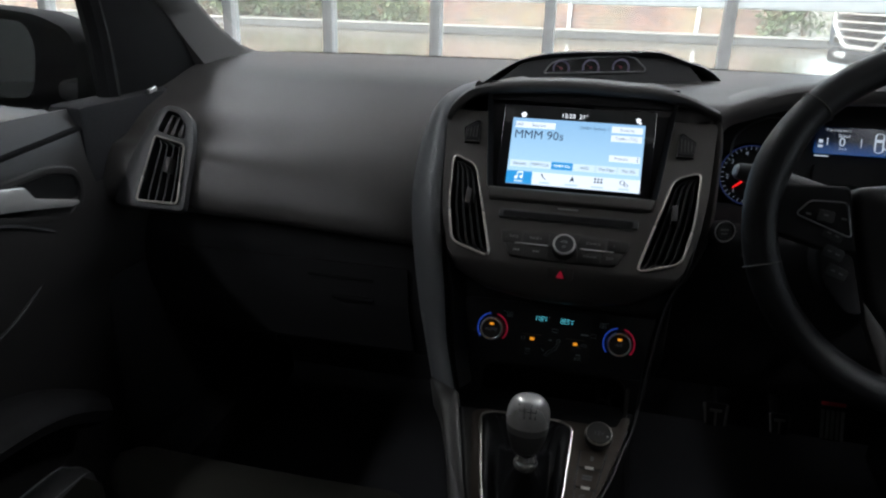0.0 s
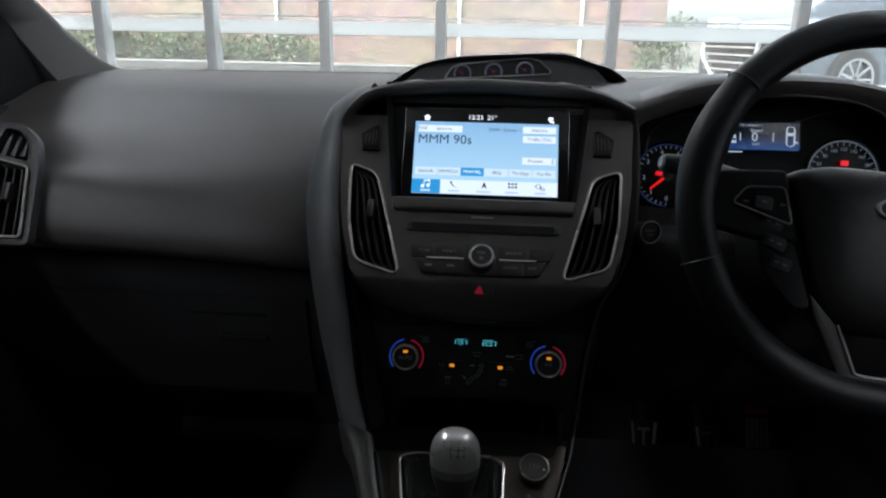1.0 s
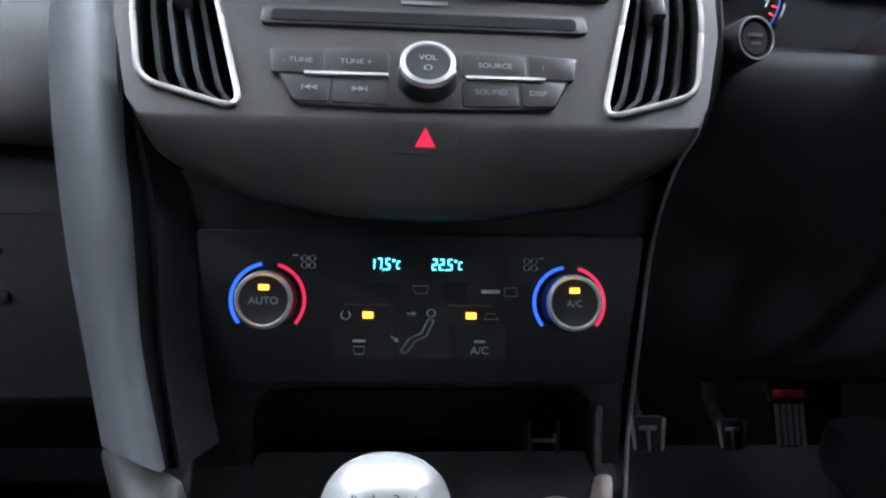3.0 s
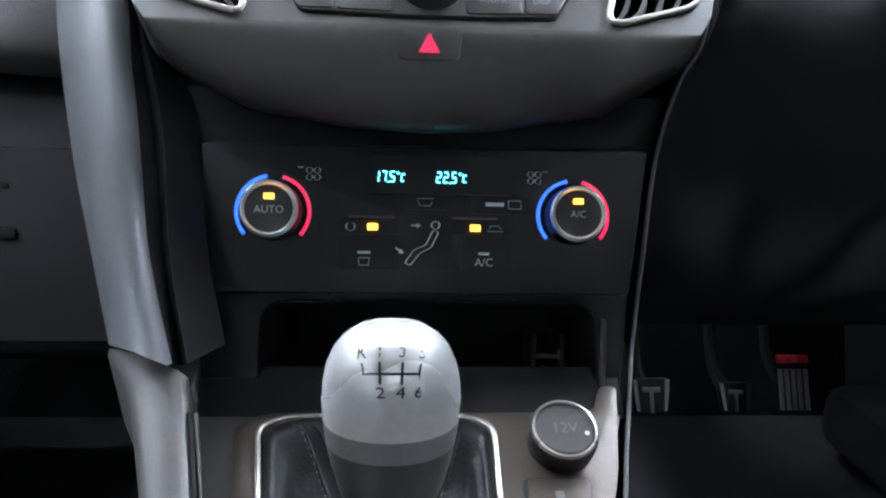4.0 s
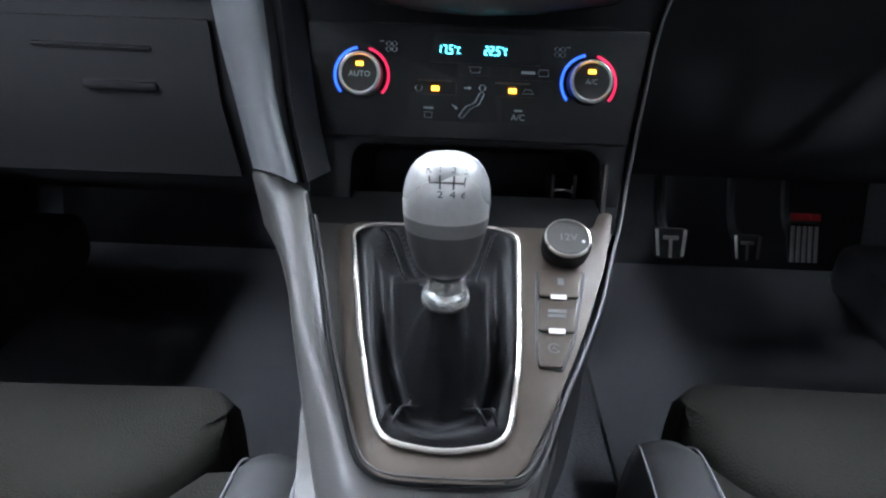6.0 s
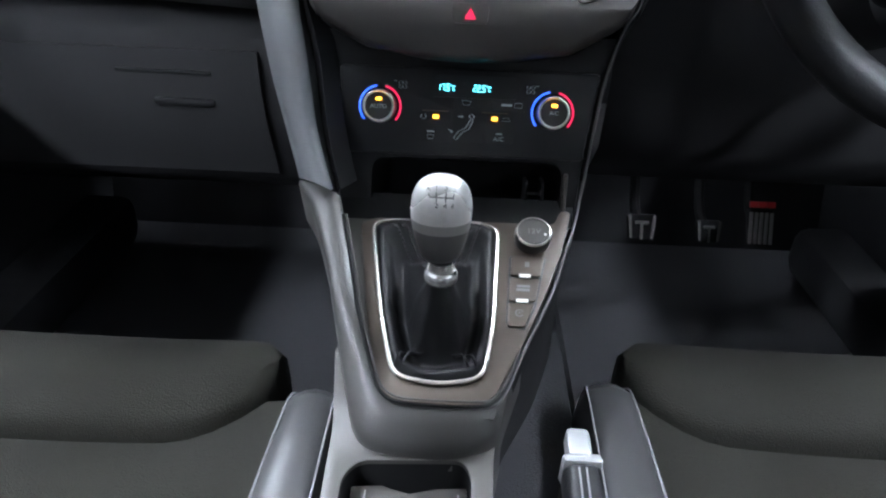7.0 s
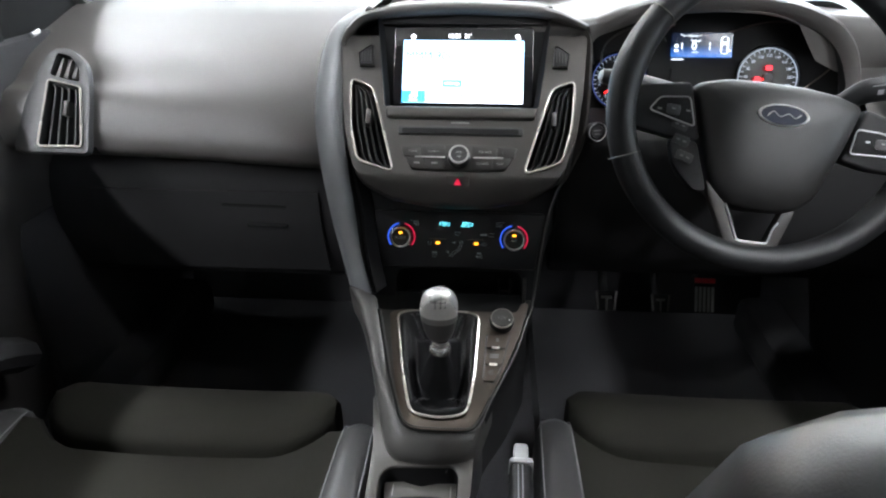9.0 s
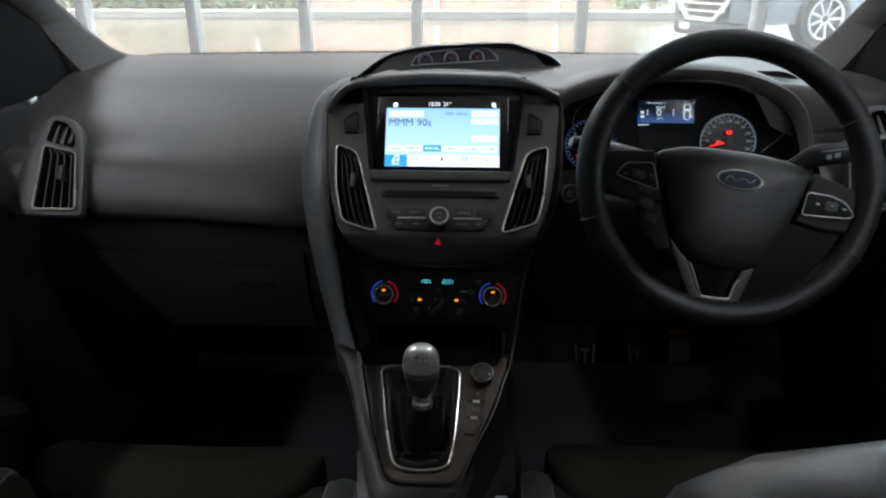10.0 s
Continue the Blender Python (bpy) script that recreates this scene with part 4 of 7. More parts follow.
# rolled lower edge of the face plate
def lower_edge(x):
    line = [(-0.142, 0.0085)] + FACE[4:11] + [(0.142, 0.0085)]
    for (xa, ya), (xb, yb) in zip(line, line[1:]):
        if xa <= x <= xb:
            return ya + (yb - ya) * (x - xa) / (xb - xa)
    return 0.0085


bm = bmesh.new()
rows = []
for i in range(49):
    x = -0.1419 + 0.2838 * i / 48
    yb = lower_edge(x)
    row = []
    for u in (0.0, 0.06, 0.12, 0.19, 0.27, 0.36, 0.46, 0.57, 0.69, 0.80, 0.90, 1.0):
        row.append(PB @ Vector((x, 0.0085 + (yb - 0.0085) * u, -0.027 * u ** 1.75 * (0.0085 - yb) / 0.0355)))
    p = row[-1]
    row += [p + Vector((0, 0.003, -0.006)), p + Vector((0, 0.012, -0.011)), p + Vector((0, 0.05, -0.014))]
    rows.append(row)
loft(bm, rows)
part("lower_lip", bm, FACEMAT, dash, "rolled lower edge of the face plate", angle=60)
# ledge under the screen
bm = bmesh.new()
prism(bm, rounded([(-0.107, 0.0955), (0.107, 0.0955), (0.110, 0.114), (-0.110, 0.114)], 0.006), 0.012, at(PB, 0, 0, 0.0055), 0.005, 3)
part("ledge", bm, FACEMAT, dash, "satin ledge below the touchscreen")
bm = bmesh.new()
loft(bm, [[PB @ Vector((x, 0.111, 0.002)), PB @ Vector((x, 0.115, -0.012)), PA @ Vector((x, -0.006, 0.006)), PA @ Vector((x, -0.004, 0.0))] for x in (-0.11, -0.05, 0, 0.05, 0.11)])
part("ledge_top", bm, PIANO, dash)
# unseen backing box added behind the stack so that no light leaks
bm = bmesh.new()
box(bm, (0.34, 0.26, 0.30), (0, 1.27, 0.78), 0.02)
part("light_block", bm, DARK, dash)
# sides of the stack below the vents
bm = bmesh.new()
prism(bm, [(-0.125, -0.034), (0.122, -0.034), (0.14, 0.08), (-0.15, 0.08)], 0.05, at(PC, 0, 0.0, -0.012))
part("shroud", bm, PANEL, dash)
# thin bright line on the driver's edge of the stack
bm = bmesh.new()
tube(bm, smooth_path([(0.165, 0.96, 0.865), (0.155, 0.935, 0.825), (0.142, 0.93, 0.80), (0.131, 0.922, 0.762), (0.122, 0.901, 0.707), (0.117, 0.888, 0.66), (0.1115, 0.868, 0.636), (0.1003, 0.8336, 0.6232), (0.0886, 0.7954, 0.6092), (0.0735, 0.7599, 0.5962), (0.0581, 0.7271, 0.5841), (0.0461, 0.6968, 0.573), (0.0393, 0.6847, 0.5686), (0.0300, 0.6776, 0.566), (0.012, 0.675, 0.565)], 5), 0.0012, n=8)
part("edge_line", bm, mat("grey_edge_line", (0.10, 0.10, 0.10), 0.4, metal=0.3), dash, "thin bright trim line")
bm = bmesh.new()
loft(bm, [[Vector(p), Vector(p) + Vector((0.006, 0.02, -0.01)), Vector(p) + Vector((0.012, 0.12, -0.03)), Vector((0.16, p[1] + 0.25, p[2] - 0.02))] for p in smooth_path([(0.165, 0.962, 0.865), (0.155, 0.937, 0.825), (0.142, 0.932, 0.80), (0.131, 0.924, 0.762), (0.122, 0.903, 0.707), (0.117, 0.890, 0.66)], 3)])
part("stack_flank", bm, RECESS, dash)


# ---- air vents ----
def air_vent(label, outline, m, tabs, slats, wide, depth=0.035):
    v = thing("air_vent", m.translation, label, "air vent", "dashboard air vents")
    cx = sum(p[0] for p in outline) / len(outline)
    cy = sum(p[1] for p in outline) / len(outline)
    b = bmesh.new()
    back = [(cx + (x - cx) * 0.9, cy + (y - cy) * 0.94) for x, y in outline]
    loft(b, [[m @ Vector((x, y, -0.001)) for x, y in outline], [m @ Vector((x, y, -depth)) for x, y in back]], closed=True)
    b.faces.new([b.verts.new(m @ Vector((x, y, -depth))) for x, y in back])
    part("duct", b, DARK, v)
    b = bmesh.new()
    tube(b, [m @ Vector((x, y, 0.0015)) for x, y in outline], 0.0017, True, n=8, up=(m.to_3x3() @ Vector((0, 0, 1))))
    part("chrome_ring", b, CHAMP, v, "satin chrome ring")
    ys = [p[1] for p in outline]
    y0, y1 = min(ys), max(ys)

    def span(y):
        xs = []
        k = len(outline)
        for i in range(k):
            (xa, ya), (xb, yb) = outline[i], outline[(i + 1) % k]
            if (ya - y) * (yb - y) < 0:
                xs.append(xa + (xb - xa) * (y - ya) / (yb - ya))
        return (min(xs), max(xs)) if len(xs) > 1 else None

    mid = []
    for i in range(slats):
        f = (i + 1) / (slats + 1)
        b = bmesh.new()
        pts = []
        for j in range(13):
            y = y0 + (y1 - y0) * (0.03 + 0.94 * j / 12)
            s = span(y)
            if s:
                pts.append((s[0] + (s[1] - s[0]) * f, y, s))
        rows = []
        for x, y, s in pts:
            rows.append([m @ Vector((x + dx, y, z)) for dx, z in ((-0.0014, -0.005), (0.0014, -0.005), (0.0022 + wide, -0.022), (-0.0006 + wide, -0.022))])
        loft(b, rows, closed=True)
        part("slat", b, SLAT, v)
        mid.append(pts)
    b = bmesh.new()
    px = mid[tabs][len(mid[tabs]) // 2 + 1]
    box(b, (0.0085, 0.024, 0.016), (px[0], px[1], -0.004), 0.002, m=m)
    part("tab", b, KEYMAT, v, "grey adjusting tab")
    return v


air_vent("tall air vent with satin chrome ring and upright black slats", VENT, PB, 2, 4, 0.004)
air_vent("tall air vent with satin chrome ring and upright black slats", VENTR, PB, 1, 4, -0.004)
air_vent("small outer air vent with satin chrome ring by the door", DV, PV, 2, 4, 0.003)
air_vent("small outer air vent with satin chrome ring by the door", [(-x, y) for x, y in reversed(DV)], PVR, 1, 4, -0.003)
# surrounds of the outer vents and the small demister grilles above them
for m, s in ((PV, -1), (PVR, 1)):
    hole = DV if s < 0 else [(-x, y) for x, y in reversed(DV)]
    bm = bmesh.new()
    big = rounded([(-0.046, 0.092), (-0.070, 0.020), (-0.078, -0.062), (0.046, -0.062), (0.034, 0.046), (0.024, 0.082), (-0.002, 0.104), (-0.030, 0.106)], 0.012)
    gap = rounded([(-0.034, 0.061), (0.016, 0.051), (0.012, 0.074), (-0.004, 0.092), (-0.026, 0.097)], 0.006)
    if s > 0:
        big, gap = ([(-x, y) for x, y in reversed(q)] for q in (big, gap))
    plate(bm, big, [hole, gap], 0.012, at(m, 0, 0, -0.002), 0.003)
    part("vent_surround", bm, BLACK, dash)
    g = thing("demister_grille", m @ Vector((0, 0.075, 0)), "small black demister grille above the outer vent", "air vent", "demister grilles")
    bm = bmesh.new()
    loft(bm, [[m @ Vector((x, y, -0.001)) for x, y in gap], [m @ Vector((x * 0.9, 0.074 + (y - 0.074) * 0.9, -0.018)) for x, y in gap]], closed=True)
    bm.faces.new([bm.verts.new(m @ Vector((x * 0.9, 0.074 + (y - 0.074) * 0.9, -0.018))) for x, y in gap])
    part("recess", bm, DARK, g)
    for k in range(3):
        bm = bmesh.new()
        x0 = s * (0.022 - 0.0135 * k)
        prism(bm, [(x0 - 0.0042, 0.058), (x0 + 0.0042, 0.0565), (x0 - s * 0.006 + 0.0012, 0.090 - 0.004 * k), (x0 - s * 0.006 - 0.0012, 0.090 - 0.004 * k)], 0.01, at(m, 0, 0, -0.003), 0.001)
        part("slat", bm, BASE, g)

# the two small square side switches of the stack
for s in (-1, 1):
    t = thing("defrost_switch" if s < 0 else "blank_switch", PB @ Vector((s * 0.146, 0.198, 0)), "small black angular switch beside the screen" + " with fine ribs", "switch", "switches beside the screen")
    pts = [(s * 0.1575, 0.2035), (s * 0.140, 0.2175), (s * 0.1335, 0.2165), (s * 0.131, 0.180), (s * 0.154, 0.180)]
    bm = bmesh.new()
    prism(bm, pts if s < 0 else list(reversed(pts)), 0.01, at(PB, 0, 0, 0.004), 0.0015)
    part("frame", bm, PIANO, t)
    c = (sum(p[0] for p in pts) / 5, sum(p[1] for p in pts) / 5)
    bm = bmesh.new()
    prism(bm, [(c[0] + (x - c[0]) * 0.8, c[1] + (y - c[1]) * 0.82) for x, y in pts], 0.004, at(PB, 0, 0, 0.0055), 0.001)
    part("cap", bm, LOWER, t)
    # highlight along the cap's edge, put in as a lighter line
    bm = bmesh.new()
    tube(bm, [PB @ Vector((c[0] + (x - c[0]) * 0.93, c[1] + (y - c[1]) * 0.94, 0.0046)) for x, y in pts], 0.0007, True, n=5)
    part("edge", bm, KEYMAT, t)
    for k in range(4):
        bm = bmesh.new()
        box(bm, (0.0011, 0.020 - 0.002 * k, 0.002), (s * (0.1375 + 0.0043 * k), 0.1975 - 0.0008 * k, 0.0062), 0.0004, m=PB)
        part("rib", bm, KEYMAT, t)

# ---- touchscreen ----
scr = thing("touchscreen", PA @ Vector((0, 0, 0)), "lit touchscreen showing a pale blue radio page", "touchscreen")
bm = bmesh.new()
prism(bm, rounded(rect(-0.104, -0.003, 0.104, 0.118), 0.004), 0.006, at(PA, 0, 0, 0.0), 0.001)
part("bezel", bm, PIANO, scr, "gloss black screen glass")
bm = bmesh.new()
prism(bm, rect(-0.090, 0.0025, 0.090, 0.0975), 0.0006, at(PA, 0, 0, 0.0008))
part("display", bm, SCREEN, scr, "glowing pale blue display")
TS = at(PA, 0, 0, 0.0012)


def tile(x0, y0, x1, y1, material, name="tile", lift=0.0):
    part(name, prism(bmesh.new(), rect(x0, y0, x1, y1), 0.0003, at(TS, 0, 0, lift)), material, scr)


tile(-0.090, 0.0025, 0.090, 0.0205, SCREEN_TILE, "menu_bar")
tile(-0.090, 0.0025, -0.0545, 0.0205, SCREEN_BLUE, "menu_tile", 0.0004)
tile(-0.087, 0.0265, 0.087, 0.0365, SCREEN_BAR, "preset_bar")
tile(-0.030, 0.0262, -0.001, 0.0368, SCREEN_BLUE, "preset_tile", 0.0004)
tile(-0.086, 0.0835, -0.0305, 0.0925, SCREEN_TILE, "button_tile")
tile(0.046, 0.0845, 0.087, 0.0935, SCREEN_TILE, "button_tile")
tile(0.046, 0.0720, 0.087, 0.0810, SCREEN_TILE, "button_tile")
tile(0.046, 0.0435, 0.087, 0.0525, SCREEN_TILE, "button_tile")
for x in (-0.0585, 0.0295, 0.0585):
    tile(x - 0.0002, 0.0265, x + 0.0002, 0.0365, SCREEN_BLUE, "divider", 0.0004)
text("MMM 90s", 0.0171, at(TS, -0.086, 0.0733, 0.0002), SCREEN_INK, scr, align="LEFT")
text("12:23  21°", 0.0088, at(TS, -0.0055, 0.1040), SCREEN_TEXT, scr)
text("Traffic (TA)", 0.0062, at(TS, 0.0665, 0.0763, 0.0004), SCREEN_INK, scr)
text("Presets", 0.0062, at(TS, 0.062, 0.0478, 0.0004), SCREEN_INK, scr)
for body, x, y, size in (("DAB", -0.0805, 0.0878, 0.0058), ("Sources", -0.053, 0.0878, 0.0062), ("Stations", 0.0665, 0.0888, 0.0062), ("DAB+ Sydney 1", 0.0235, 0.0882, 0.0062), ("Eastside", -0.0735, 0.0312, 0.0056), ("MMMCLA", -0.0450, 0.0312, 0.0056), ("4KQ", 0.0150, 0.0312, 0.0056), ("The Edge", 0.0440, 0.0312, 0.0056), ("The 90s", 0.0730, 0.0312, 0.0056)):
    text(body, size, at(TS, x, y, 0.0004), SCREEN_INK, scr)
text("MMM 90s", 0.0056, at(TS, -0.0155, 0.0312, 0.0006), SCREEN_TEXT, scr)
bars(scr, at(TS, 0, 0, 0.0), [(-0.073, 0.006, 0.012, 0.0022)], SCREEN_BAR)
bars(scr, at(TS, 0, 0, 0.0), [(0.0835, y, 0.003, 0.0007) for y in (0.0505, 0.0480, 0.0455)], SCREEN_INK)
bars(scr, at(TS, 0, 0, 0.0), [(-0.037, 0.006, 0.014, 0.0018), (-0.0005, 0.006, 0.018, 0.0018), (0.034, 0.006, 0.016, 0.0018), (0.069, 0.006, 0.014, 0.0018)], SCREEN_GREY)
# icons: note, handset, arrow, dots, cogs, house, signal
bm = bmesh.new()
prism(bm, ring_pts(-0.0765, 0.0112, 0.0022, 10), 0.0003, at(TS, 0, 0, 0.0008))
prism(bm, ring_pts(-0.0695, 0.0122, 0.0022, 10), 0.0003, at(TS, 0, 0, 0.0008))
prism(bm, rect(-0.0750, 0.0112, -0.0742, 0.0185), 0.0003, at(TS, 0, 0, 0.0008))
prism(bm, rect(-0.0681, 0.0122, -0.0673, 0.0192), 0.0003, at(TS, 0, 0, 0.0008))
prism(bm, [(-0.0750, 0.0175), (-0.0673, 0.0182), (-0.0673, 0.0198), (-0.0750, 0.0190)], 0.0003, at(TS, 0, 0, 0.0008))
part("note_icon", bm, SCREEN_TEXT, scr)
bm = bmesh.new()
tube(bm, smooth_path([TS @ Vector(p) for p in ((-0.0415, 0.0185, 0.0004), (-0.0405, 0.0155, 0.0004), (-0.0375, 0.0122, 0.0004), (-0.0345, 0.0110, 0.0004))], 4), 0.0012, n=6, flat=0.2)
part("handset_icon", bm, SCREEN_INK, scr)
bm = bmesh.new()
prism(bm, [(0.0, 0.019), (-0.0035, 0.0105), (0.0, 0.0125), (0.0035, 0.0105)], 0.0003, at(TS, 0, 0, 0.0006))
part("arrow_icon", bm, SCREEN_INK, scr)
bm = bmesh.new()
for i in range(3):
    for j in range(2):
        prism(bm, rect(0.0295 + i * 0.0042, 0.0118 + j * 0.0042, 0.0321 + i * 0.0042, 0.0144 + j * 0.0042), 0.0003, at(TS, 0, 0, 0.0006))
part("grid_icon", bm, SCREEN_INK, scr)
bm = bmesh.new()
for x, y, r in ((0.0665, 0.0152, 0.0030), (0.0718, 0.0118, 0.0022)):
    tube(bm, [TS @ Vector((*p, 0.0004)) for p in ring_pts(x, y, r, 12)], 0.0008, True, n=5, flat=0.3)
part("cog_icon", bm, SCREEN_INK, scr)
bm = bmesh.new()
prism(bm, [(-0.0785, 0.099), (-0.0725, 0.099), (-0.0725, 0.103), (-0.0705, 0.103), (-0.0755, 0.107), (-0.0805, 0.103), (-0.0785, 0.103)], 0.0003, at(TS, 0, 0, 0.0))
part("status_icon", bm, SCREEN_TEXT, scr)
bm = bmesh.new()
prism(bm, [(0.0765, 0.1055), (0.0795, 0.0995), (0.0812, 0.1015), (0.0838, 0.1055), (0.080, 0.1075)], 0.0003, at(TS, 0, 0, 0.0))
prism(bm, ring_pts(0.0828, 0.1005, 0.0018, 10), 0.0003, at(TS, 0, 0, 0.0))
part("status_icon", bm, SCREEN_TEXT, scr)

# ---- radio panel ----
radio = thing("radio_panel", PB @ Vector((0, 0.04, 0)), "black radio panel with disc slot, keys and chrome-ringed volume knob", "car radio")
bm = bmesh.new()
prism(bm, rounded([(-0.0885, 0.0695), (0.0905, 0.0695), (0.0905, 0.083), (-0.0885, 0.083)], 0.004), 0.004, at(PB, 0, 0, 0.0022), 0.001)
part("slot_frame", bm, BLACK, radio)
bm = bmesh.new()
prism(bm, rounded(rect(-0.083, 0.0715, 0.084, 0.0795), 0.003), 0.0035, at(PB, 0, 0, 0.0028))
part("disc_slot", bm, DARK, radio, "dark disc slot")
bm = bmesh.new()
prism(bm, rounded([(-0.0835, 0.0515), (-0.066, 0.0150), (-0.02, 0.0135), (0.02, 0.0135), (0.066, 0.0150), (0.0835, 0.0510), (0.03, 0.054), (-0.03, 0.054)][::-1], 0.005), 0.004, at(PB, 0, 0, 0.0024), 0.001)
part("key_panel", bm, KEYMAT, radio, "satin key panel")
KEY_SHAPES = [[(-0.0785, 0.0345), (-0.0545, 0.0345), (-0.0545, 0.0505), (-0.0815, 0.0500)], [(-0.0525, 0.0345), (-0.0190, 0.0345), (-0.0190, 0.0515), (-0.0525, 0.0505)],
        [(-0.0660, 0.0165), (-0.0490, 0.0160), (-0.0490, 0.0325), (-0.0745, 0.0325)], [(-0.0470, 0.0160), (-0.0190, 0.0150), (-0.0190, 0.0325), (-0.0470, 0.0325)],
        [(0.0190, 0.0345), (0.0535, 0.0345), (0.0535, 0.0505), (0.0190, 0.0515)], [(0.0555, 0.0345), (0.0785, 0.0345), (0.0815, 0.0500), (0.0555, 0.0505)],
        [(0.0190, 0.0150), (0.0480, 0.0160), (0.0480, 0.0325), (0.0190, 0.0325)], [(0.0500, 0.0160), (0.0660, 0.0165), (0.0745, 0.0325), (0.0500, 0.0325)]]
for pts in KEY_SHAPES:
    bm = bmesh.new()
    prism(bm, rounded(pts, 0.002, 2), 0.003, at(PB, 0, 0, 0.0031), 0.0004)
    part("key", bm, KEYMAT, radio)
for a, b in ((-0.062, -0.019), (0.021, 0.063)):
    bm = bmesh.new()
    prism(bm, rounded(rect(a, 0.0328, b, 0.0345), 0.0006, 2), 0.002, at(PB, 0, 0, 0.0046))
    part("key_line", bm, CHROME, radio)
for body, x, y in (("- TUNE", -0.066, 0.0425), ("TUNE +", -0.036, 0.0425), ("SOURCE", 0.037, 0.0425), ("SOUND", 0.034, 0.0245), ("i", 0.0625, 0.0425), ("DISP", 0.0585, 0.0245)):
    text(body, 0.0048, at(PB, x, y, 0.0036), KEYPRINT, radio)
for x, d in ((-0.0585, -1), (-0.0340, 1)):
    bm = bmesh.new()
    for k in (0, 1):
        prism(bm, [(x + d * (0.0035 * k - 0.0035), 0.0227), (x + d * 0.0035 * k, 0.0245), (x + d * (0.0035 * k - 0.0035), 0.0263)][::d * -1 or 1], 0.0004, at(PB, 0, 0, 0.0036))
    prism(bm, rect(x + d * 0.004 - 0.0004, 0.0227, x + d * 0.004 + 0.0004, 0.0263), 0.0004, at(PB, 0, 0, 0.0036))
    part("skip_icon", bm, KEYPRINT, radio)
bars(radio, at(PB, 0, 0, 0.0006), [(0.0, 0.0895, 0.026, 0.0024)], KEYPRINT, "printed_bar")
VK = at(PB, 0.001, 0.0335, 0.0)
bm = bmesh.new()
lathe(bm, [(0.0165, 0.0), (0.0160, 0.003), (0.0140, 0.013), (0.0128, 0.0145), (0.0, 0.0138)], VK, 36)
vk = part("volume_knob", bm, BLACK, radio, "black volume knob with chrome ring")
bm = bmesh.new()
lathe(bm, [(0.0146, 0.0115), (0.0142, 0.0146), (0.0122, 0.0150), (0.0112, 0.0142)], VK, 36)
part("chrome_ring", bm, CHROME, vk)
text("VOL", 0.0048, at(VK, 0, 0.003, 0.0145), PRINT, vk)
bm = bmesh.new()
tube(bm, [VK @ Vector((*p, 0.0145)) for p in ring_pts(0, -0.0035, 0.0018, 12)], 0.0004, True, n=4, flat=0.3)
part("power_icon", bm, PRINT, vk)
HZ = PB @ pose(0, -0.0005, -0.0021, 24)  # follows the rolled edge
haz = thing("hazard_switch", PB @ Vector((0, -0.003, 0)), "dark hazard switch with glowing red triangle", "switch")
bm = bmesh.new()
prism(bm, rounded([(-0.017, 0.008), (0.017, 0.008), (0.0155, -0.009), (-0.0155, -0.009)][::-1], 0.004), 0.004, HZ, 0.0003)
part("key", bm, FACEMAT, haz)
bm = bmesh.new()
prism(bm, [(-0.0052, -0.0055), (0.0052, -0.0055), (0.0, 0.0045)], 0.0006, at(HZ, 0, 0, 0.0010))
part("triangle", bm, HAZ, haz)

# ---- climate panel ----
clim = thing("climate_panel", PC @ Vector((0, 0, 0)), "gloss black climate panel with two round dials and lit digits", "climate controls")
bm = bmesh.new()
prism(bm, rounded([(-0.118, -0.036), (0.114, -0.036), (0.126, 0.046), (-0.122, 0.046)], 0.004), 0.012, at(PC, 0, 0, 0.0), 0.0015)
part("face", bm, PANEL, clim, "gloss black face")
bm = bmesh.new()
prism(bm, rounded([(-0.034, 0.019), (0.048, 0.019), (0.046, 0.040), (-0.030, 0.040)], 0.002), 0.002, at(PC, 0, 0, 0.0012))
part("display_window", bm, PANEL, clim)
SEGMENTS = {"1": "bc", "2": "abged", "5": "afgcd", "7": "abc", "C": "adef"}


def digit(char, x, y, w, h, thick):
    """One seven-segment figure as slim bars."""
    b = bmesh.new()
    spots = {"a": (0, h / 2, w, thick), "d": (0, -h / 2, w, thick), "g": (0, 0, w, thick), "b": (w / 2, h / 4, thick, h * 0.42), "c": (w / 2, -h / 4, thick, h * 0.42), "f": (-w / 2, h / 4, thick, h * 0.42), "e": (-w / 2, -h / 4, thick, h * 0.42)}
    for seg in SEGMENTS[char]:
        cx, cy, sx, sy = spots[seg]
        cx += cy * 0.08
        prism(b, rect(x + cx - sx / 2, y + cy - sy / 2, x + cx + sx / 2, y + cy + sy / 2), 0.0004, at(PC, 0, 0, 0.0018))
    part("digit", b, CYAN, clim)


for body, x in (("175", -0.0265), ("225", 0.0075)):
    for k, char in enumerate(body):
        digit(char, x + 0.0038 * k + (0.0008 if k == 2 else 0), 0.0283, 0.0021, 0.0056, 0.00055)
    bm = bmesh.new()
    prism(bm, ring_pts(x + 0.0062, 0.0253, 0.00045, 8), 0.0004, at(PC, 0, 0, 0.0018))
    part("decimal_point", bm, CYAN, clim)
    bm = bmesh.new()
    tube(bm, [PC @ Vector((*p, 0.0019)) for p in ring_pts(x + 0.0116, 0.0302, 0.0006, 10)], 0.00028, True, n=4, flat=0.4)
    part("degree_ring", bm, CYAN, clim)
    digit("C", x + 0.0142, 0.0278, 0.0016, 0.0038, 0.0005)
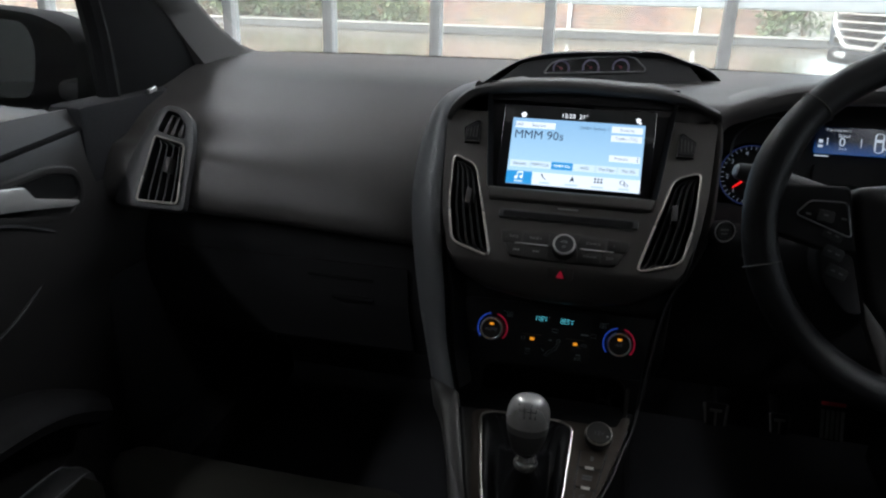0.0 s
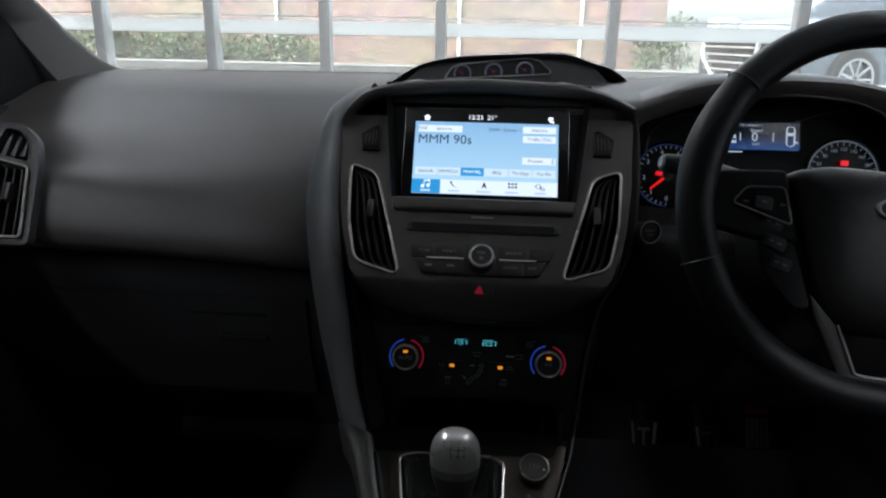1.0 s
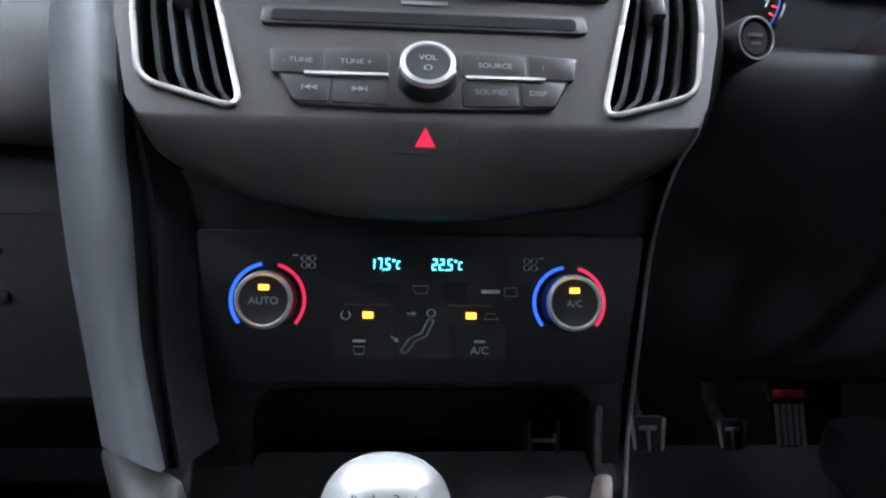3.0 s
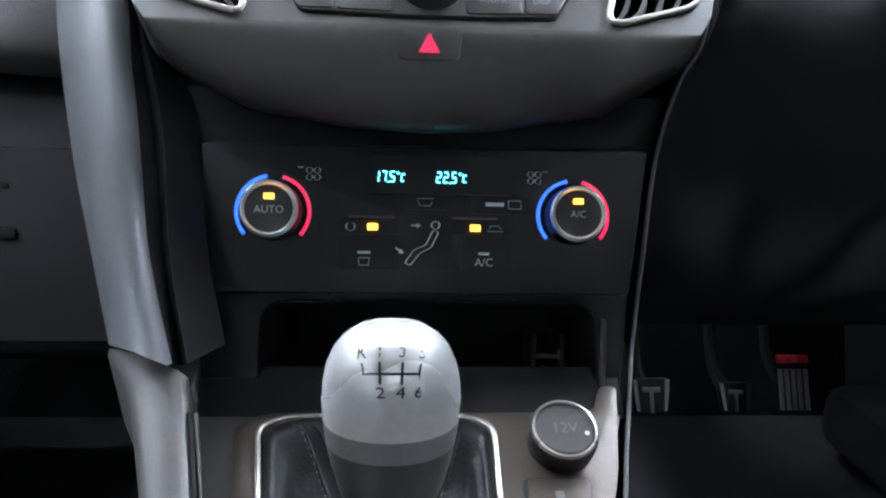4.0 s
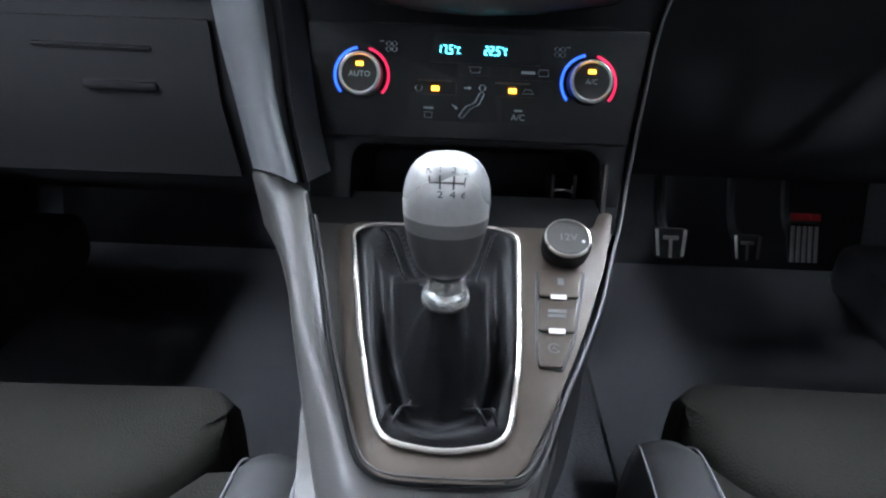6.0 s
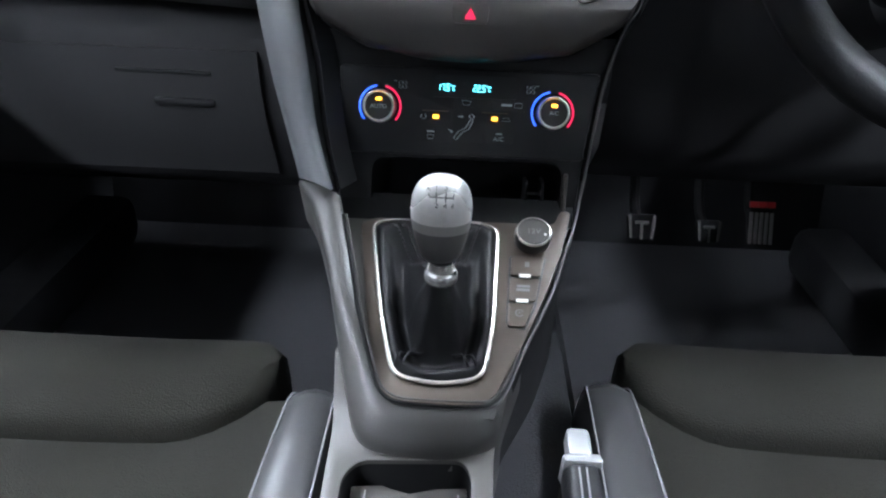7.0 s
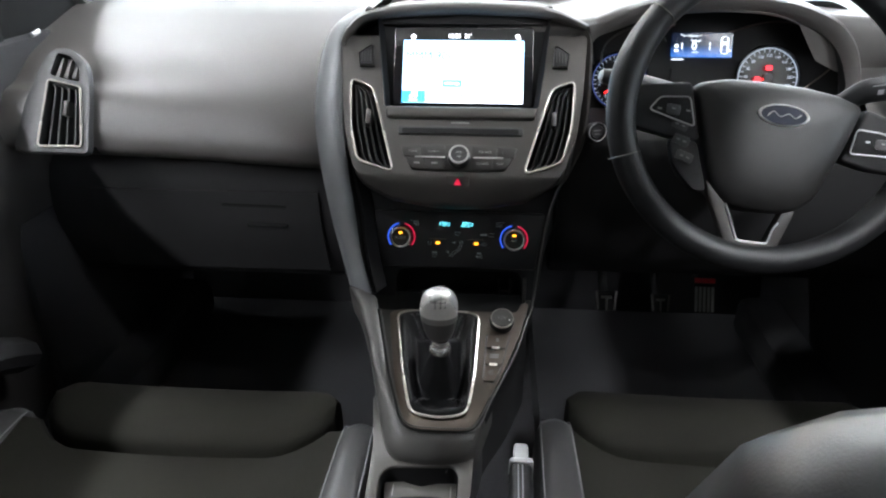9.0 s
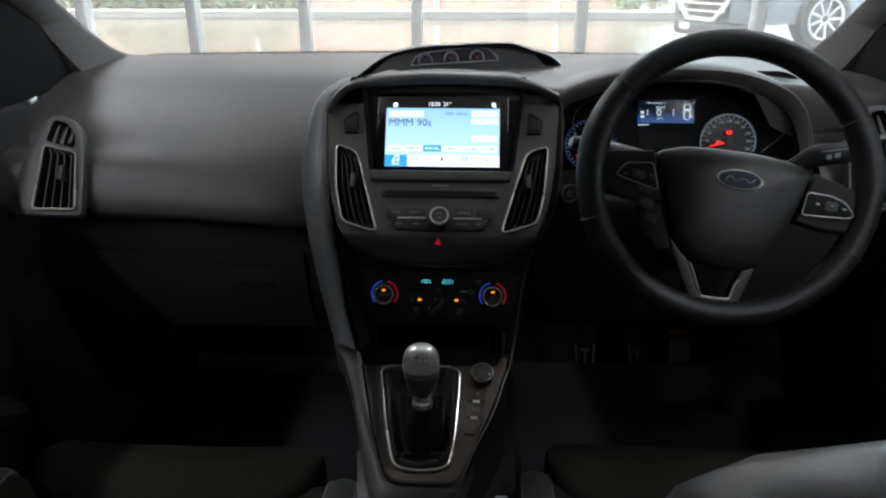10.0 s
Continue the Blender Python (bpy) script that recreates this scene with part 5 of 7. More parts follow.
for s, body in ((-1, "AUTO"), (1, "A/C")):
    K = at(PC, s * 0.0825, 0.0082, 0.0)
    bm = bmesh.new()
    lathe(bm, [(0.0160, 0.0), (0.0158, 0.006), (0.0150, 0.012), (0.0138, 0.0135), (0.0126, 0.0125), (0.0, 0.0120)], K, 40)
    kn = part("dial", bm, BLACK, clim, "black round dial with grey ring")
    bm = bmesh.new()
    lathe(bm, [(0.0153, 0.0108), (0.0150, 0.0132), (0.0138, 0.0142), (0.0127, 0.0128)], K, 40)
    part("ring", bm, mat("pale_dial_ring", (0.7, 0.76, 0.78), 0.3, metal=0.4, vary=0.04), kn)
    text(body, 0.0056 if s < 0 else 0.0052, at(K, 0, -0.0005, 0.0124), CLIMPRINT, kn)
    bm = bmesh.new()
    prism(bm, rect(-0.0026, 0.0052, 0.0026, 0.0080), 0.0006, at(K, 0, 0, 0.0128))
    part("lamp", bm, AMBER, kn, "small amber lamp")
    for a0, a1, mm, nm in ((100, 220, BLUE_ARC, "cold_arc"), (-40, 75, RED_ARC, "warm_arc")):
        bm = bmesh.new()
        lathe(bm, [(0.0205, 0.0), (0.0204, 0.0012), (0.0188, 0.0012), (0.0187, 0.0)], K, 20, a0, a1)
        part(nm, bm, mm, clim)
for x in (-0.0285, 0.0277):
    bm = bmesh.new()
    prism(bm, rect(x - 0.0027, -0.0012, x + 0.0027, 0.0022), 0.0006, at(PC, 0, 0, 0.0022))
    part("lamp", bm, AMBER, clim, "small amber lamp")
for x0, x1 in ((-0.0415, -0.0165), (0.0150, 0.0400)):
    bm = bmesh.new()
    prism(bm, rect(x0, 0.0055, x1, 0.0066), 0.0016, at(PC, 0, 0, 0.0018))
    part("key_edge", bm, GUN, clim)
for pts in ([(-0.047, -0.0035), (-0.014, -0.0035), (-0.014, 0.0052), (-0.047, 0.0052)], [(0.014, -0.0035), (0.047, -0.0035), (0.047, 0.0052), (0.014, 0.0052)], [(-0.047, -0.023), (-0.014, -0.023), (-0.014, -0.0045), (-0.047, -0.0045)],
            [(0.020, -0.023), (0.047, -0.023), (0.047, -0.0045), (0.020, -0.0045)], [(-0.0125, -0.023), (0.018, -0.023), (0.0125, 0.010), (-0.0125, 0.010)], [(-0.0125, 0.0105), (0.0125, 0.0105), (0.0125, 0.0185), (-0.0125, 0.0185)],
            [(0.026, 0.0085), (0.058, 0.0085), (0.058, 0.0182), (0.026, 0.0182)]):
    bm = bmesh.new()
    prism(bm, rounded(pts, 0.0012, 2), 0.002, at(PC, 0, 0, 0.0004))
    part("key", bm, PANEL, clim)
# printed symbols
bm = bmesh.new()
IC = at(PC, 0, 0, 0.0018)
tube(bm, [IC @ Vector((*p, 0.0)) for p in ring_pts(0.0058, 0.0018, 0.0022, 12)], 0.0005, True, n=4, flat=0.3)
tube(bm, [IC @ Vector((x, y, 0.0)) for x, y in rounded([(0.0045, -0.001), (0.0075, -0.002), (0.0035, -0.0105), (-0.0025, -0.0135), (-0.0080, -0.0205), (-0.0108, -0.0190), (-0.0058, -0.0118), (0.0005, -0.0092)], 0.001, 2)], 0.0005, True, n=4, flat=0.3)
part("airflow_figure_icon", bm, CLIMPRINT, clim)
def symbol(pts, r=0.0005, closed=True):
    part("symbol", tube(bmesh.new(), [IC @ Vector((x, y, 0)) for x, y in pts], r, closed, n=4, flat=0.3), CLIMPRINT, clim)


symbol(ring_pts(-0.0405, 0.0005, 0.0024, 12, 120, 420), 0.0005, False)
symbol([(-0.0045, 0.0165), (0.0045, 0.0165), (0.003, 0.0125), (-0.003, 0.0125)], 0.0006)
symbol([(0.0460, 0.0160), (0.0530, 0.0160), (0.0530, 0.0115), (0.0460, 0.0115)])
symbol([(0.0345, -0.0012), (0.0365, 0.0018), (0.0405, 0.0018), (0.0430, -0.0012)])
symbol([(-0.0360, -0.0165), (-0.0300, -0.0165), (-0.0305, -0.0205), (-0.0355, -0.0205)], 0.0006)
for x, y in ((-0.0610, 0.0290), (0.0605, 0.0290)):
    for k in range(4):
        symbol(ring_pts(x + (0.0021 if k % 2 else -0.0021), y + (0.0019 if k > 1 else -0.0019), 0.0017, 8), 0.0004)
# small airflow arrows beside the figure
for x, y, a in ((-0.0045, 0.0015, 0), (-0.0135, -0.0125, -35)):
    m = at(IC, x, y, 0.0, a)
    part("symbol", prism(bmesh.new(), [(-0.003, -0.0004), (0.0, -0.0004), (0.0, -0.0014), (0.0025, 0.0), (0.0, 0.0014), (0.0, 0.0004), (-0.003, 0.0004)], 0.0003, at(m, 0, 0, 0.0002)), CLIMPRINT, clim)
text("A/C", 0.0062, at(IC, 0.0325, -0.0185), CLIMPRINT, clim)
bars(clim, at(IC, 0, 0, -0.0006), [(-0.033, -0.0135, 0.007, 0.0014), (0.0325, -0.0135, 0.006, 0.0014), (0.0385, 0.0138, 0.010, 0.002), (-0.068, 0.0325, 0.003, 0.0006), (0.0665, 0.0325, 0.003, 0.0006)], CLIMPRINT)

# ---- gauge pod on the dashboard top ----
pod = thing("gauge_pod", (0.01, 1.25, 1.0), "black gauge pod with three small round dials", "gauge pod")
YP = 1.262
PODARC = [(-0.178, 1.0), (-0.166, 1.0076), (-0.134, 1.031), (-0.100, 1.048), (-0.049, 1.0587), (0.004, 1.063), (0.095, 1.0666), (0.122, 1.064), (0.153, 1.054), (0.182, 1.0455), (0.205, 1.030), (0.218, 1.012)]
bm = bmesh.new()
arc = smooth_path([(x, YP, z) for x, z in PODARC], 5)
rows = []
for p in arc:
    h = max(0.0, (p.z - 1.0) / 0.069)
    rows.append([Vector((p.x * 0.93 + 0.001, YP + 0.05, min(1.03, p.z - 0.010))), Vector((p.x * 0.98, YP + 0.006, p.z - 0.005 * h)), Vector((p.x, YP + 0.001, p.z - 0.002 * h)), Vector((p.x, YP + 0.008, p.z)), Vector((p.x * 1.03, YP + 0.09, 1.0 + 0.062 * h)), Vector((p.x * 1.08, YP + 0.2, 1.0 + 0.035 * h)), Vector((p.x * 1.15, YP + 0.34, 0.995))])
loft(bm, rows)
part("hood", bm, BLACK, pod, "black plastic hood", angle=60)
PP = plane((0.0118, YP + 0.005, 1.0385), (0, 0.35, 0.937))
bm = bmesh.new()
prism(bm, [(-0.18, -0.05), (0.20, -0.05), (0.145, 0.010), (0.09, 0.025), (-0.06, 0.018), (-0.12, 0.0)], 0.004, at(PP, 0, 0, -0.002))
part("front_panel", bm, BLACK, pod)
win = rounded([(-0.0820, -0.0152), (0.0785, -0.0045), (0.0795, 0.0005), (0.0622, 0.0165), (0.0466, 0.0195), (-0.0053, 0.0152), (-0.058, 0.0078), (-0.0708, 0.0022)], 0.004)
bm = bmesh.new()
prism(bm, win, 0.002, at(PP, 0, 0, 0.0))
part("gauge_window", bm, PIANO, pod)
bm = bmesh.new()
tube(bm, [PP @ Vector((x, y, 0.001)) for x, y in win], 0.0012, True, n=6)
part("window_ring", bm, RIMK, pod, "thin silver ring")
for x, y in ((-0.0540, -0.0058), (-0.0065, -0.0022), (0.0410, 0.0008)):
    bm = bmesh.new()
    lathe(bm, [(0.0138, 0.0), (0.0136, 0.0014), (0.0112, 0.0014), (0.0110, 0.0)], at(PP, x, y, 0.0005), 32, -25, 205)
    d = part("small_dial", bm, PODBLUE, pod)
    bm = bmesh.new()
    prism(bm, [(-0.0009, 0.0), (0.0009, 0.0), (-0.0065, 0.0045), (-0.0075, 0.0038)], 0.0004, at(PP, x, y, 0.0016))
    part("needle", bm, PODRED, d)
    bm = bmesh.new()
    prism(bm, ring_pts(x, y, 0.0024, 14), 0.0005, at(PP, 0, 0, 0.0012))
    prism(bm, rect(x - 0.009, y - 0.0085, x + 0.005, y - 0.0073), 0.0005, at(PP, 0, 0, 0.0012))
    part("hub", bm, PODRED, d)

# ---- instrument cluster and its hood ----
clus = thing("instrument_cluster", (0.4, 1.14, 0.9), "instrument cluster with two round dials and a lit blue display", "instrument cluster")
VISOR = [(-0.236, -0.05), (-0.234, 0.02), (-0.224, 0.055), (-0.19, 0.0705), (-0.157, 0.083), (-0.114, 0.0935), (-0.05, 0.0985), (0.0, 0.0995), (0.05, 0.0965), (0.0964, 0.087), (0.1455, 0.065), (0.172, 0.036), (0.184, 0.0), (0.188, -0.045), (0.190, -0.09)]
PH = plane((0.4, 1.06, 0.95), (0, 0.3, 0.954))
bm = bmesh.new()
v_ = smooth_path([(x, y, 0) for x, y in VISOR], 5)
rows = []
for p in v_:
    a = PH @ Vector((p.x, p.y, 0))
    k = max(0.0, min(1.0, (p.y + 0.02) / 0.11))
    c = Vector((0.4, 1.06, 0.93))
    low = a + Vector(((c.x - a.x) * 0.10, 0.012, -0.024 * k ** 0.5))
    rows.append([PG @ Vector((p.x * 0.95, p.y * 0.90 - 0.006, -0.01)), low + Vector((0, 0.02, 0.002)), low, a.lerp(low, 0.8) + Vector((0, -0.003, 0)), a.lerp(low, 0.45) + Vector((0, -0.005, 0.002)), a.lerp(low, 0.15) + Vector((0, -0.002, 0.001)), a + Vector((0, 0.006, 0.001)), a + Vector((p.x * 0.04, 0.05, 0.004 * k)), a + Vector((p.x * 0.08, 0.13, -0.012 * k)), Vector((a.x + p.x * 0.12, a.y + 0.26, 0.985 + 0.02 * k if k > 0.3 else a.z))])
loft(bm, [r[2:] for r in rows])
part("visor", bm, DASH, clus, "soft black instrument hood", angle=60)
bm = bmesh.new()
loft(bm, [r[:3] for r in rows])
part("visor_lining", bm, VOID, clus, "matt black inner wall of the hood", angle=60)
bm = bmesh.new()
prism(bm, rounded([(-0.235, -0.10), (0.25, -0.10), (0.24, 0.05), (0.16, 0.1), (-0.12, 0.1), (-0.225, 0.04)], 0.02), 0.01, at(PG, 0, 0, -0.008))
part("backing", bm, DARK, clus)


def dial(name, x, y, r, numerals, a0, a1, size, ticks, ring, needle_at, red_from=2.0):
    m = at(PG, x, y, -0.004)
    b = bmesh.new()
    lathe(b, [(r * 1.08, 0.0), (r * 1.08, 0.004), (r * 1.03, 0.005), (r * 1.02, 0.001), (0.0, 0.0006)], m, 40)
    d = part(name, b, PIANO, clus, "round dark dial with pale numerals")
    b = bmesh.new()
    lathe(b, [(r * 1.0, 0.0012), (r * 0.985, 0.0016), (r * 0.965, 0.0012)], m, 48, a1, a0)
    part("scale_ring", b, ring, d)
    for i in range(ticks + 1):
        a = a0 + (a1 - a0) * i / ticks
        b = bmesh.new()
        box(b, (r * 0.1, 0.0007, 0.0004), (r * 0.90, 0, 0.0016), m=m @ pose(0, 0, 0, 0, 0, a))
        part("tick", b, NEEDLE if i / ticks >= red_from else DIALINK, d)
    for i, s in enumerate(numerals):
        a = radians(a0 + (a1 - a0) * i / (len(numerals) - 1))
        if s:
            text(s, size, at(m, r * 0.74 * math.cos(a), r * 0.74 * math.sin(a), 0.0018), DIALINK, d)
    a = a0 + (a1 - a0) * needle_at
    b = bmesh.new()
    prism(b, [(0.0, -0.0018), (r * 0.7, -0.0012), (r * 0.7, 0.0012), (0.0, 0.0018)], 0.0008, m @ pose(0, 0, 0.004, 0, 0, a))
    part("needle", b, NEEDLE, d)
    b = bmesh.new()
    lathe(b, [(r * 0.17, 0.0), (r * 0.16, 0.006), (0.0, 0.007)], m, 20)
    part("needle_hub", b, BLACK, d)
    return d


dial("tachometer", -0.1645, -0.0265, 0.043, ["0", "1", "2", "3", "4", "5", "6", "7", "8"], 269, -58, 0.0088, 32, DIALBLUE, 0.15, 0.84)
dial("speedometer", 0.0655, -0.0185, 0.0462, ["20", "40", "60", "80", "100", "120", "140", "160", "180", "200", "220"], 200, -20, 0.0062, 20, DIALINK, 0.02)
bm = bmesh.new()
tube(bm, smooth_path([PG @ Vector((x, y, 0.002)) for x, y in ((0.0, 0.05), (0.06, 0.066), (0.12, 0.058), (0.165, 0.03), (0.16, 0.0), (0.12, -0.035))], 5), 0.0012, n=6)
part("bezel_line", bm, GUN, clus)
bm = bmesh.new()
tube(bm, smooth_path([PG @ Vector((x, y, 0.002)) for x, y in ((-0.196, 0.0), (-0.1907, 0.0293), (-0.1636, 0.0503), (-0.1377, 0.0561), (-0.1119, 0.0505), (-0.0963, 0.0348))], 5), 0.0015, n=6)
part("bezel_line", bm, BLACK, clus)
bm = bmesh.new()
prism(bm, rounded(rect(-0.0870, 0.0118, 0.0070, 0.0490), 0.003), 0.003, at(PG, 0, 0, 0.0))
part("trip_display", bm, INFO, clus, "lit blue trip display")
ID = at(PG, 0.008, 0.0026, 0.0006)
text("0", 0.017, at(ID, -0.060, 0.0255), INFO_TEXT, clus)
text("Speed", 0.0062, at(ID, -0.058, 0.0345), INFO_TEXT, clus)
text("Trip computer 1", 0.0048, at(ID, -0.066, 0.0420), INFO_TEXT, clus)
text("km/h", 0.0048, at(ID, -0.058, 0.0165), INFO_TEXT, clus)
bars(clus, ID, [(-0.0875, 0.026, 0.005, 0.0045), (-0.0875, 0.019, 0.006, 0.0035), (-0.0790, 0.026, 0.0012, 0.010), (-0.036, 0.026, 0.0012, 0.012), (-0.085, 0.0055, 0.018, 0.0014)], INFO_TEXT)
bm = bmesh.new()
tube(bm, [ID @ Vector((x, y, 0.0006)) for x, y in rounded([(-0.0185, 0.0145), (-0.0085, 0.0145), (-0.0085, 0.0405), (-0.0185, 0.0405)], 0.004)], 0.0011, True, n=5, flat=0.3)
prism(bm, rect(-0.0172, 0.0285, -0.0098, 0.0325), 0.0004, at(ID, 0, 0, 0.0008))
prism(bm, [(-0.0085, 0.020), (-0.0035, 0.018), (-0.0035, 0.0195), (-0.0085, 0.0225)], 0.0004, at(ID, 0, 0, 0.0008))
part("car_icon", bm, INFO_TEXT, clus)
for x, y, w in ((0.0645, -0.0036, 0.010), (0.0476, -0.0207, 0.008)):
    bm = bmesh.new()
    prism(bm, rounded(rect(x - w / 2, y - 0.0035, x + w / 2, y + 0.0035), 0.0015, 2), 0.0006, at(PG, 0, 0, 0.0035))
    part("telltale", bm, TELL, clus, "red warning lamp")
bm = bmesh.new()
box(bm, (0.009, 0.0055, 0.001), (-0.177, -0.0250, 0.0015), 0.001, m=PG, rot=(0, 0, -8))
part("telltale", bm, TELL, clus, "red warning lamp")
bm = bmesh.new()
prism(bm, rounded(rect(-0.085, -0.030, -0.005, -0.004), 0.006), 0.003, at(PG, 0, 0, 0.0))
part("lower_gauge_window", bm, DARK, clus)

# start button
st = thing("start_button", (0.192, 0.975, 0.868), "round black start button with a modelled highlight on its ring", "start button")
SB = plane((0.1956, 0.9755, 0.871), (0, 0.35, 0.937), (0.96, 0.28, 0))
bm = bmesh.new()
lathe(bm, [(0.0145, -0.02), (0.0145, 0.003), (0.0135, 0.006), (0.0118, 0.006), (0.0112, 0.003)], SB, 32)
part("ring", bm, BLACK, st)
# highlight on the dark ring, modelled as a silver line
bm = bmesh.new()
tube(bm, [SB @ Vector((*p, 0.0058)) for p in ring_pts(0, 0, 0.0128, 32)], 0.0007, True, n=6)
part("rim_glint", bm, SATIN, st, "thin silver line imitating the highlight on the ring")
bm = bmesh.new()
lathe(bm, [(0.0112, -0.004), (0.0110, 0.003), (0.0095, 0.005), (0.0, 0.0045)], SB, 32)
part("cap", bm, BLACK, st)
bars(st, at(SB, 0, 0, 0.0048), [(0, 0.002, 0.011, 0.0022), (0, -0.003, 0.008, 0.0018)], DIMPRINT)


# ---- centre console ----
con = thing("centre_console", (0, 0.6, 0.3), "centre console with satin gunmetal gear surround and cup holder", "centre console")
TRIM = rounded([(-0.0955, 0.006), (-0.0935, -0.008), (-0.078, -0.095), (-0.0605, -0.178), (-0.040, -0.187), (0.018, -0.182), (0.0345, -0.1700), (0.0439, -0.1500), (0.0559, -0.1245), (0.0686, -0.0950), (0.0826, -0.0570), (0.0947, -0.0225), (0.1035, 0.016), (0.107, 0.032), (0.097, 0.032), (0.090, 0.014), (0.030, 0.0135), (-0.080, 0.0135)], 0.006)
FRAME = rounded([(-0.0835, 0.003), (-0.066, -0.095), (-0.0495, -0.158), (-0.012, -0.1645), (0.0245, -0.157), (0.0325, -0.10), (0.0355, 0.003), (0.02, 0.0095), (-0.068, 0.0095)], 0.014)
bm = bmesh.new()
plate(bm, TRIM, [FRAME], 0.012, PD, 0.003)
part("gear_surround", bm, GUN, con, "satin gunmetal gear surround")
bm = bmesh.new()
tube(bm, [PD @ Vector((x, y, 0.002)) for x, y in FRAME], 0.0018, True, n=8, up=PD.to_3x3() @ Vector((0, 0, 1)))
part("chrome_frame", bm, CHAMP, con, "satin chrome frame round the gear boot")
# pale rim sweeping from the notch round the back of the surround
RO = [(-0.1515, 0.851, 0.673), (-0.136, 0.83, 0.661), (-0.124, 0.803, 0.646), (-0.1135, 0.776, 0.63), (-0.105, 0.748, 0.613), (-0.0893, 0.702, 0.5704), (-0.0805, 0.6778, 0.554), (-0.0702, 0.6631, 0.546), (-0.0516, 0.6558, 0.542), (-0.0105, 0.6527, 0.541), (0.0183, 0.6589, 0.543), (0.0368, 0.6704, 0.548), (0.0455, 0.694, 0.561), (0.0575, 0.727, 0.579)]
RI = [(-0.111, 0.836, 0.667), (-0.104, 0.815, 0.653), (-0.098, 0.795, 0.641), (-0.089, 0.765, 0.624), (-0.081, 0.737, 0.608), (-0.067, 0.700, 0.585), (-0.060, 0.685, 0.5755), (-0.052, 0.678, 0.571), (-0.040, 0.675, 0.5685), (-0.010, 0.674, 0.568), (0.019, 0.676, 0.567), (0.034, 0.682, 0.5665), (0.0445, 0.698, 0.5725), (0.0565, 0.727, 0.5825)]
bm = bmesh.new()
o, i_ = smooth_path(RO, 5), smooth_path(RI, 5)
nrm = PD.to_3x3() @ Vector((0, 0, 1))
rows = []
for a, b in zip(o, i_):
    w = a - b
    rows.append([b - nrm * 0.03, b - nrm * 0.002, b.lerp(a, 0.12) + nrm * 0.001, b.lerp(a, 0.5) + nrm * 0.003, b.lerp(a, 0.85) + nrm * 0.002, a, a + w * 0.03 + Vector((0, 0, -0.004)), a + Vector((0, 0, -0.012)), a - w * 0.1 + Vector((0, 0, -0.04))])
loft(bm, rows)
part("rim", bm, PALE, con, "pale grey rim round the gear surround", angle=60)
# dark channel between the rim and the surround, forward of the lever
bm = bmesh.new()
plate(bm, [(-0.120, 0.013), (-0.117, 0.0), (-0.105, -0.04), (-0.087, -0.12), (-0.066, -0.19), (0.033, -0.19), (0.10, 0.0), (0.105, 0.013)][::-1], [FRAME], 0.03, at(PD, 0, 0, -0.0025))
part("inner_tray", bm, BASE, con)
bm = bmesh.new()
prism(bm, [(-0.125, 0.0125), (0.108, 0.0125), (0.112, 0.050), (-0.125, 0.050)], 0.02, at(PD, 0, 0, -0.004))
part("bin_sill", bm, DARK, con, "black sill in front of the storage bin")
# groove and fine ridge where the rim meets the surround
for lift, w, mm, nm in ((0.0005, 0.0016, DARK, "rim_groove"), (0.0022, 0.0009, PALE, "rim_ridge")):
    bm = bmesh.new()
    tube(bm, [p + nrm * lift - (q - p).normalized() * (0.0 if nm == "rim_groove" else 0.0032) for p, q in zip(i_[4:], o[4:])], w, n=6)
    part(nm, bm, mm, con)
# storage bin ahead of the lever
bm = bmesh.new()
binm = plane((0, 0.893, 0.655), (0, 0.25, 0.968))
pts = rounded([(-0.091, -0.030), (0.098, -0.030), (0.096, 0.025), (-0.089, 0.025)], 0.014)
loft(bm, [[binm @ Vector((x, y, 0.002)) for x, y in pts], [binm @ Vector((x * 0.97, y * 0.9, -0.015)) for x, y in pts], [binm @ Vector((x * 0.92, y * 0.8 - 0.006, -0.085)) for x, y in pts]], closed=True)
bm.faces.new([bm.verts.new(binm @ Vector((x * 0.92, y * 0.8 - 0.006, -0.085))) for x, y in pts])
part("storage_bin", bm, DARK, con, "open black storage bin")
bm = bmesh.new()
plate(bm, [(-0.122, -0.036), (0.112, -0.036), (0.117, 0.034), (-0.124, 0.034)], [pts], 0.01, binm, 0.002)
part("bin_surround", bm, PANEL, con)
for x in (0.0635, 0.0800):
    bm = bmesh.new()
    box(bm, (0.003, 0.036, 0.03), (x, -0.012, -0.020), 0.001, m=binm)
    part("bin_divider", bm, DARK, con)
bm = bmesh.new()
box(bm, (0.0042, 0.046, 0.006), (0.1005, -0.006, 0.003), 0.0018, m=binm)
part("bin_edge", bm, BASE, con)
bm = bmesh.new()
box(bm, (0.013, 0.0022, 0.002), (0.0715, -0.006, -0.0065), 0.0005, m=binm)
box(bm, (0.0018, 0.006, 0.002), (0.0782, -0.005, -0.0060), 0.0005, m=binm)
part("usb_socket", bm, PALE, con, "small bright socket in the bin")
# side of the console below the bright line
bm = bmesh.new()
loft(bm, [[Vector(p), Vector(p) + Vector((0.002, 0.004, -0.010)), Vector((p[0] - 0.006, p[1] + 0.01, p[2] - 0.06)), Vector((p[0] - 0.006, p[1] + 0.02, 0.28))] for p in smooth_path([(0.114, 0.880, 0.638), (0.1013, 0.8336, 0.621), (0.0896, 0.7954, 0.607), (0.0745, 0.7599, 0.594), (0.0591, 0.7271, 0.582), (0.0471, 0.6968, 0.571)], 3)])
part("console_side", bm, DARK, con, "dark side of the console", angle=60)
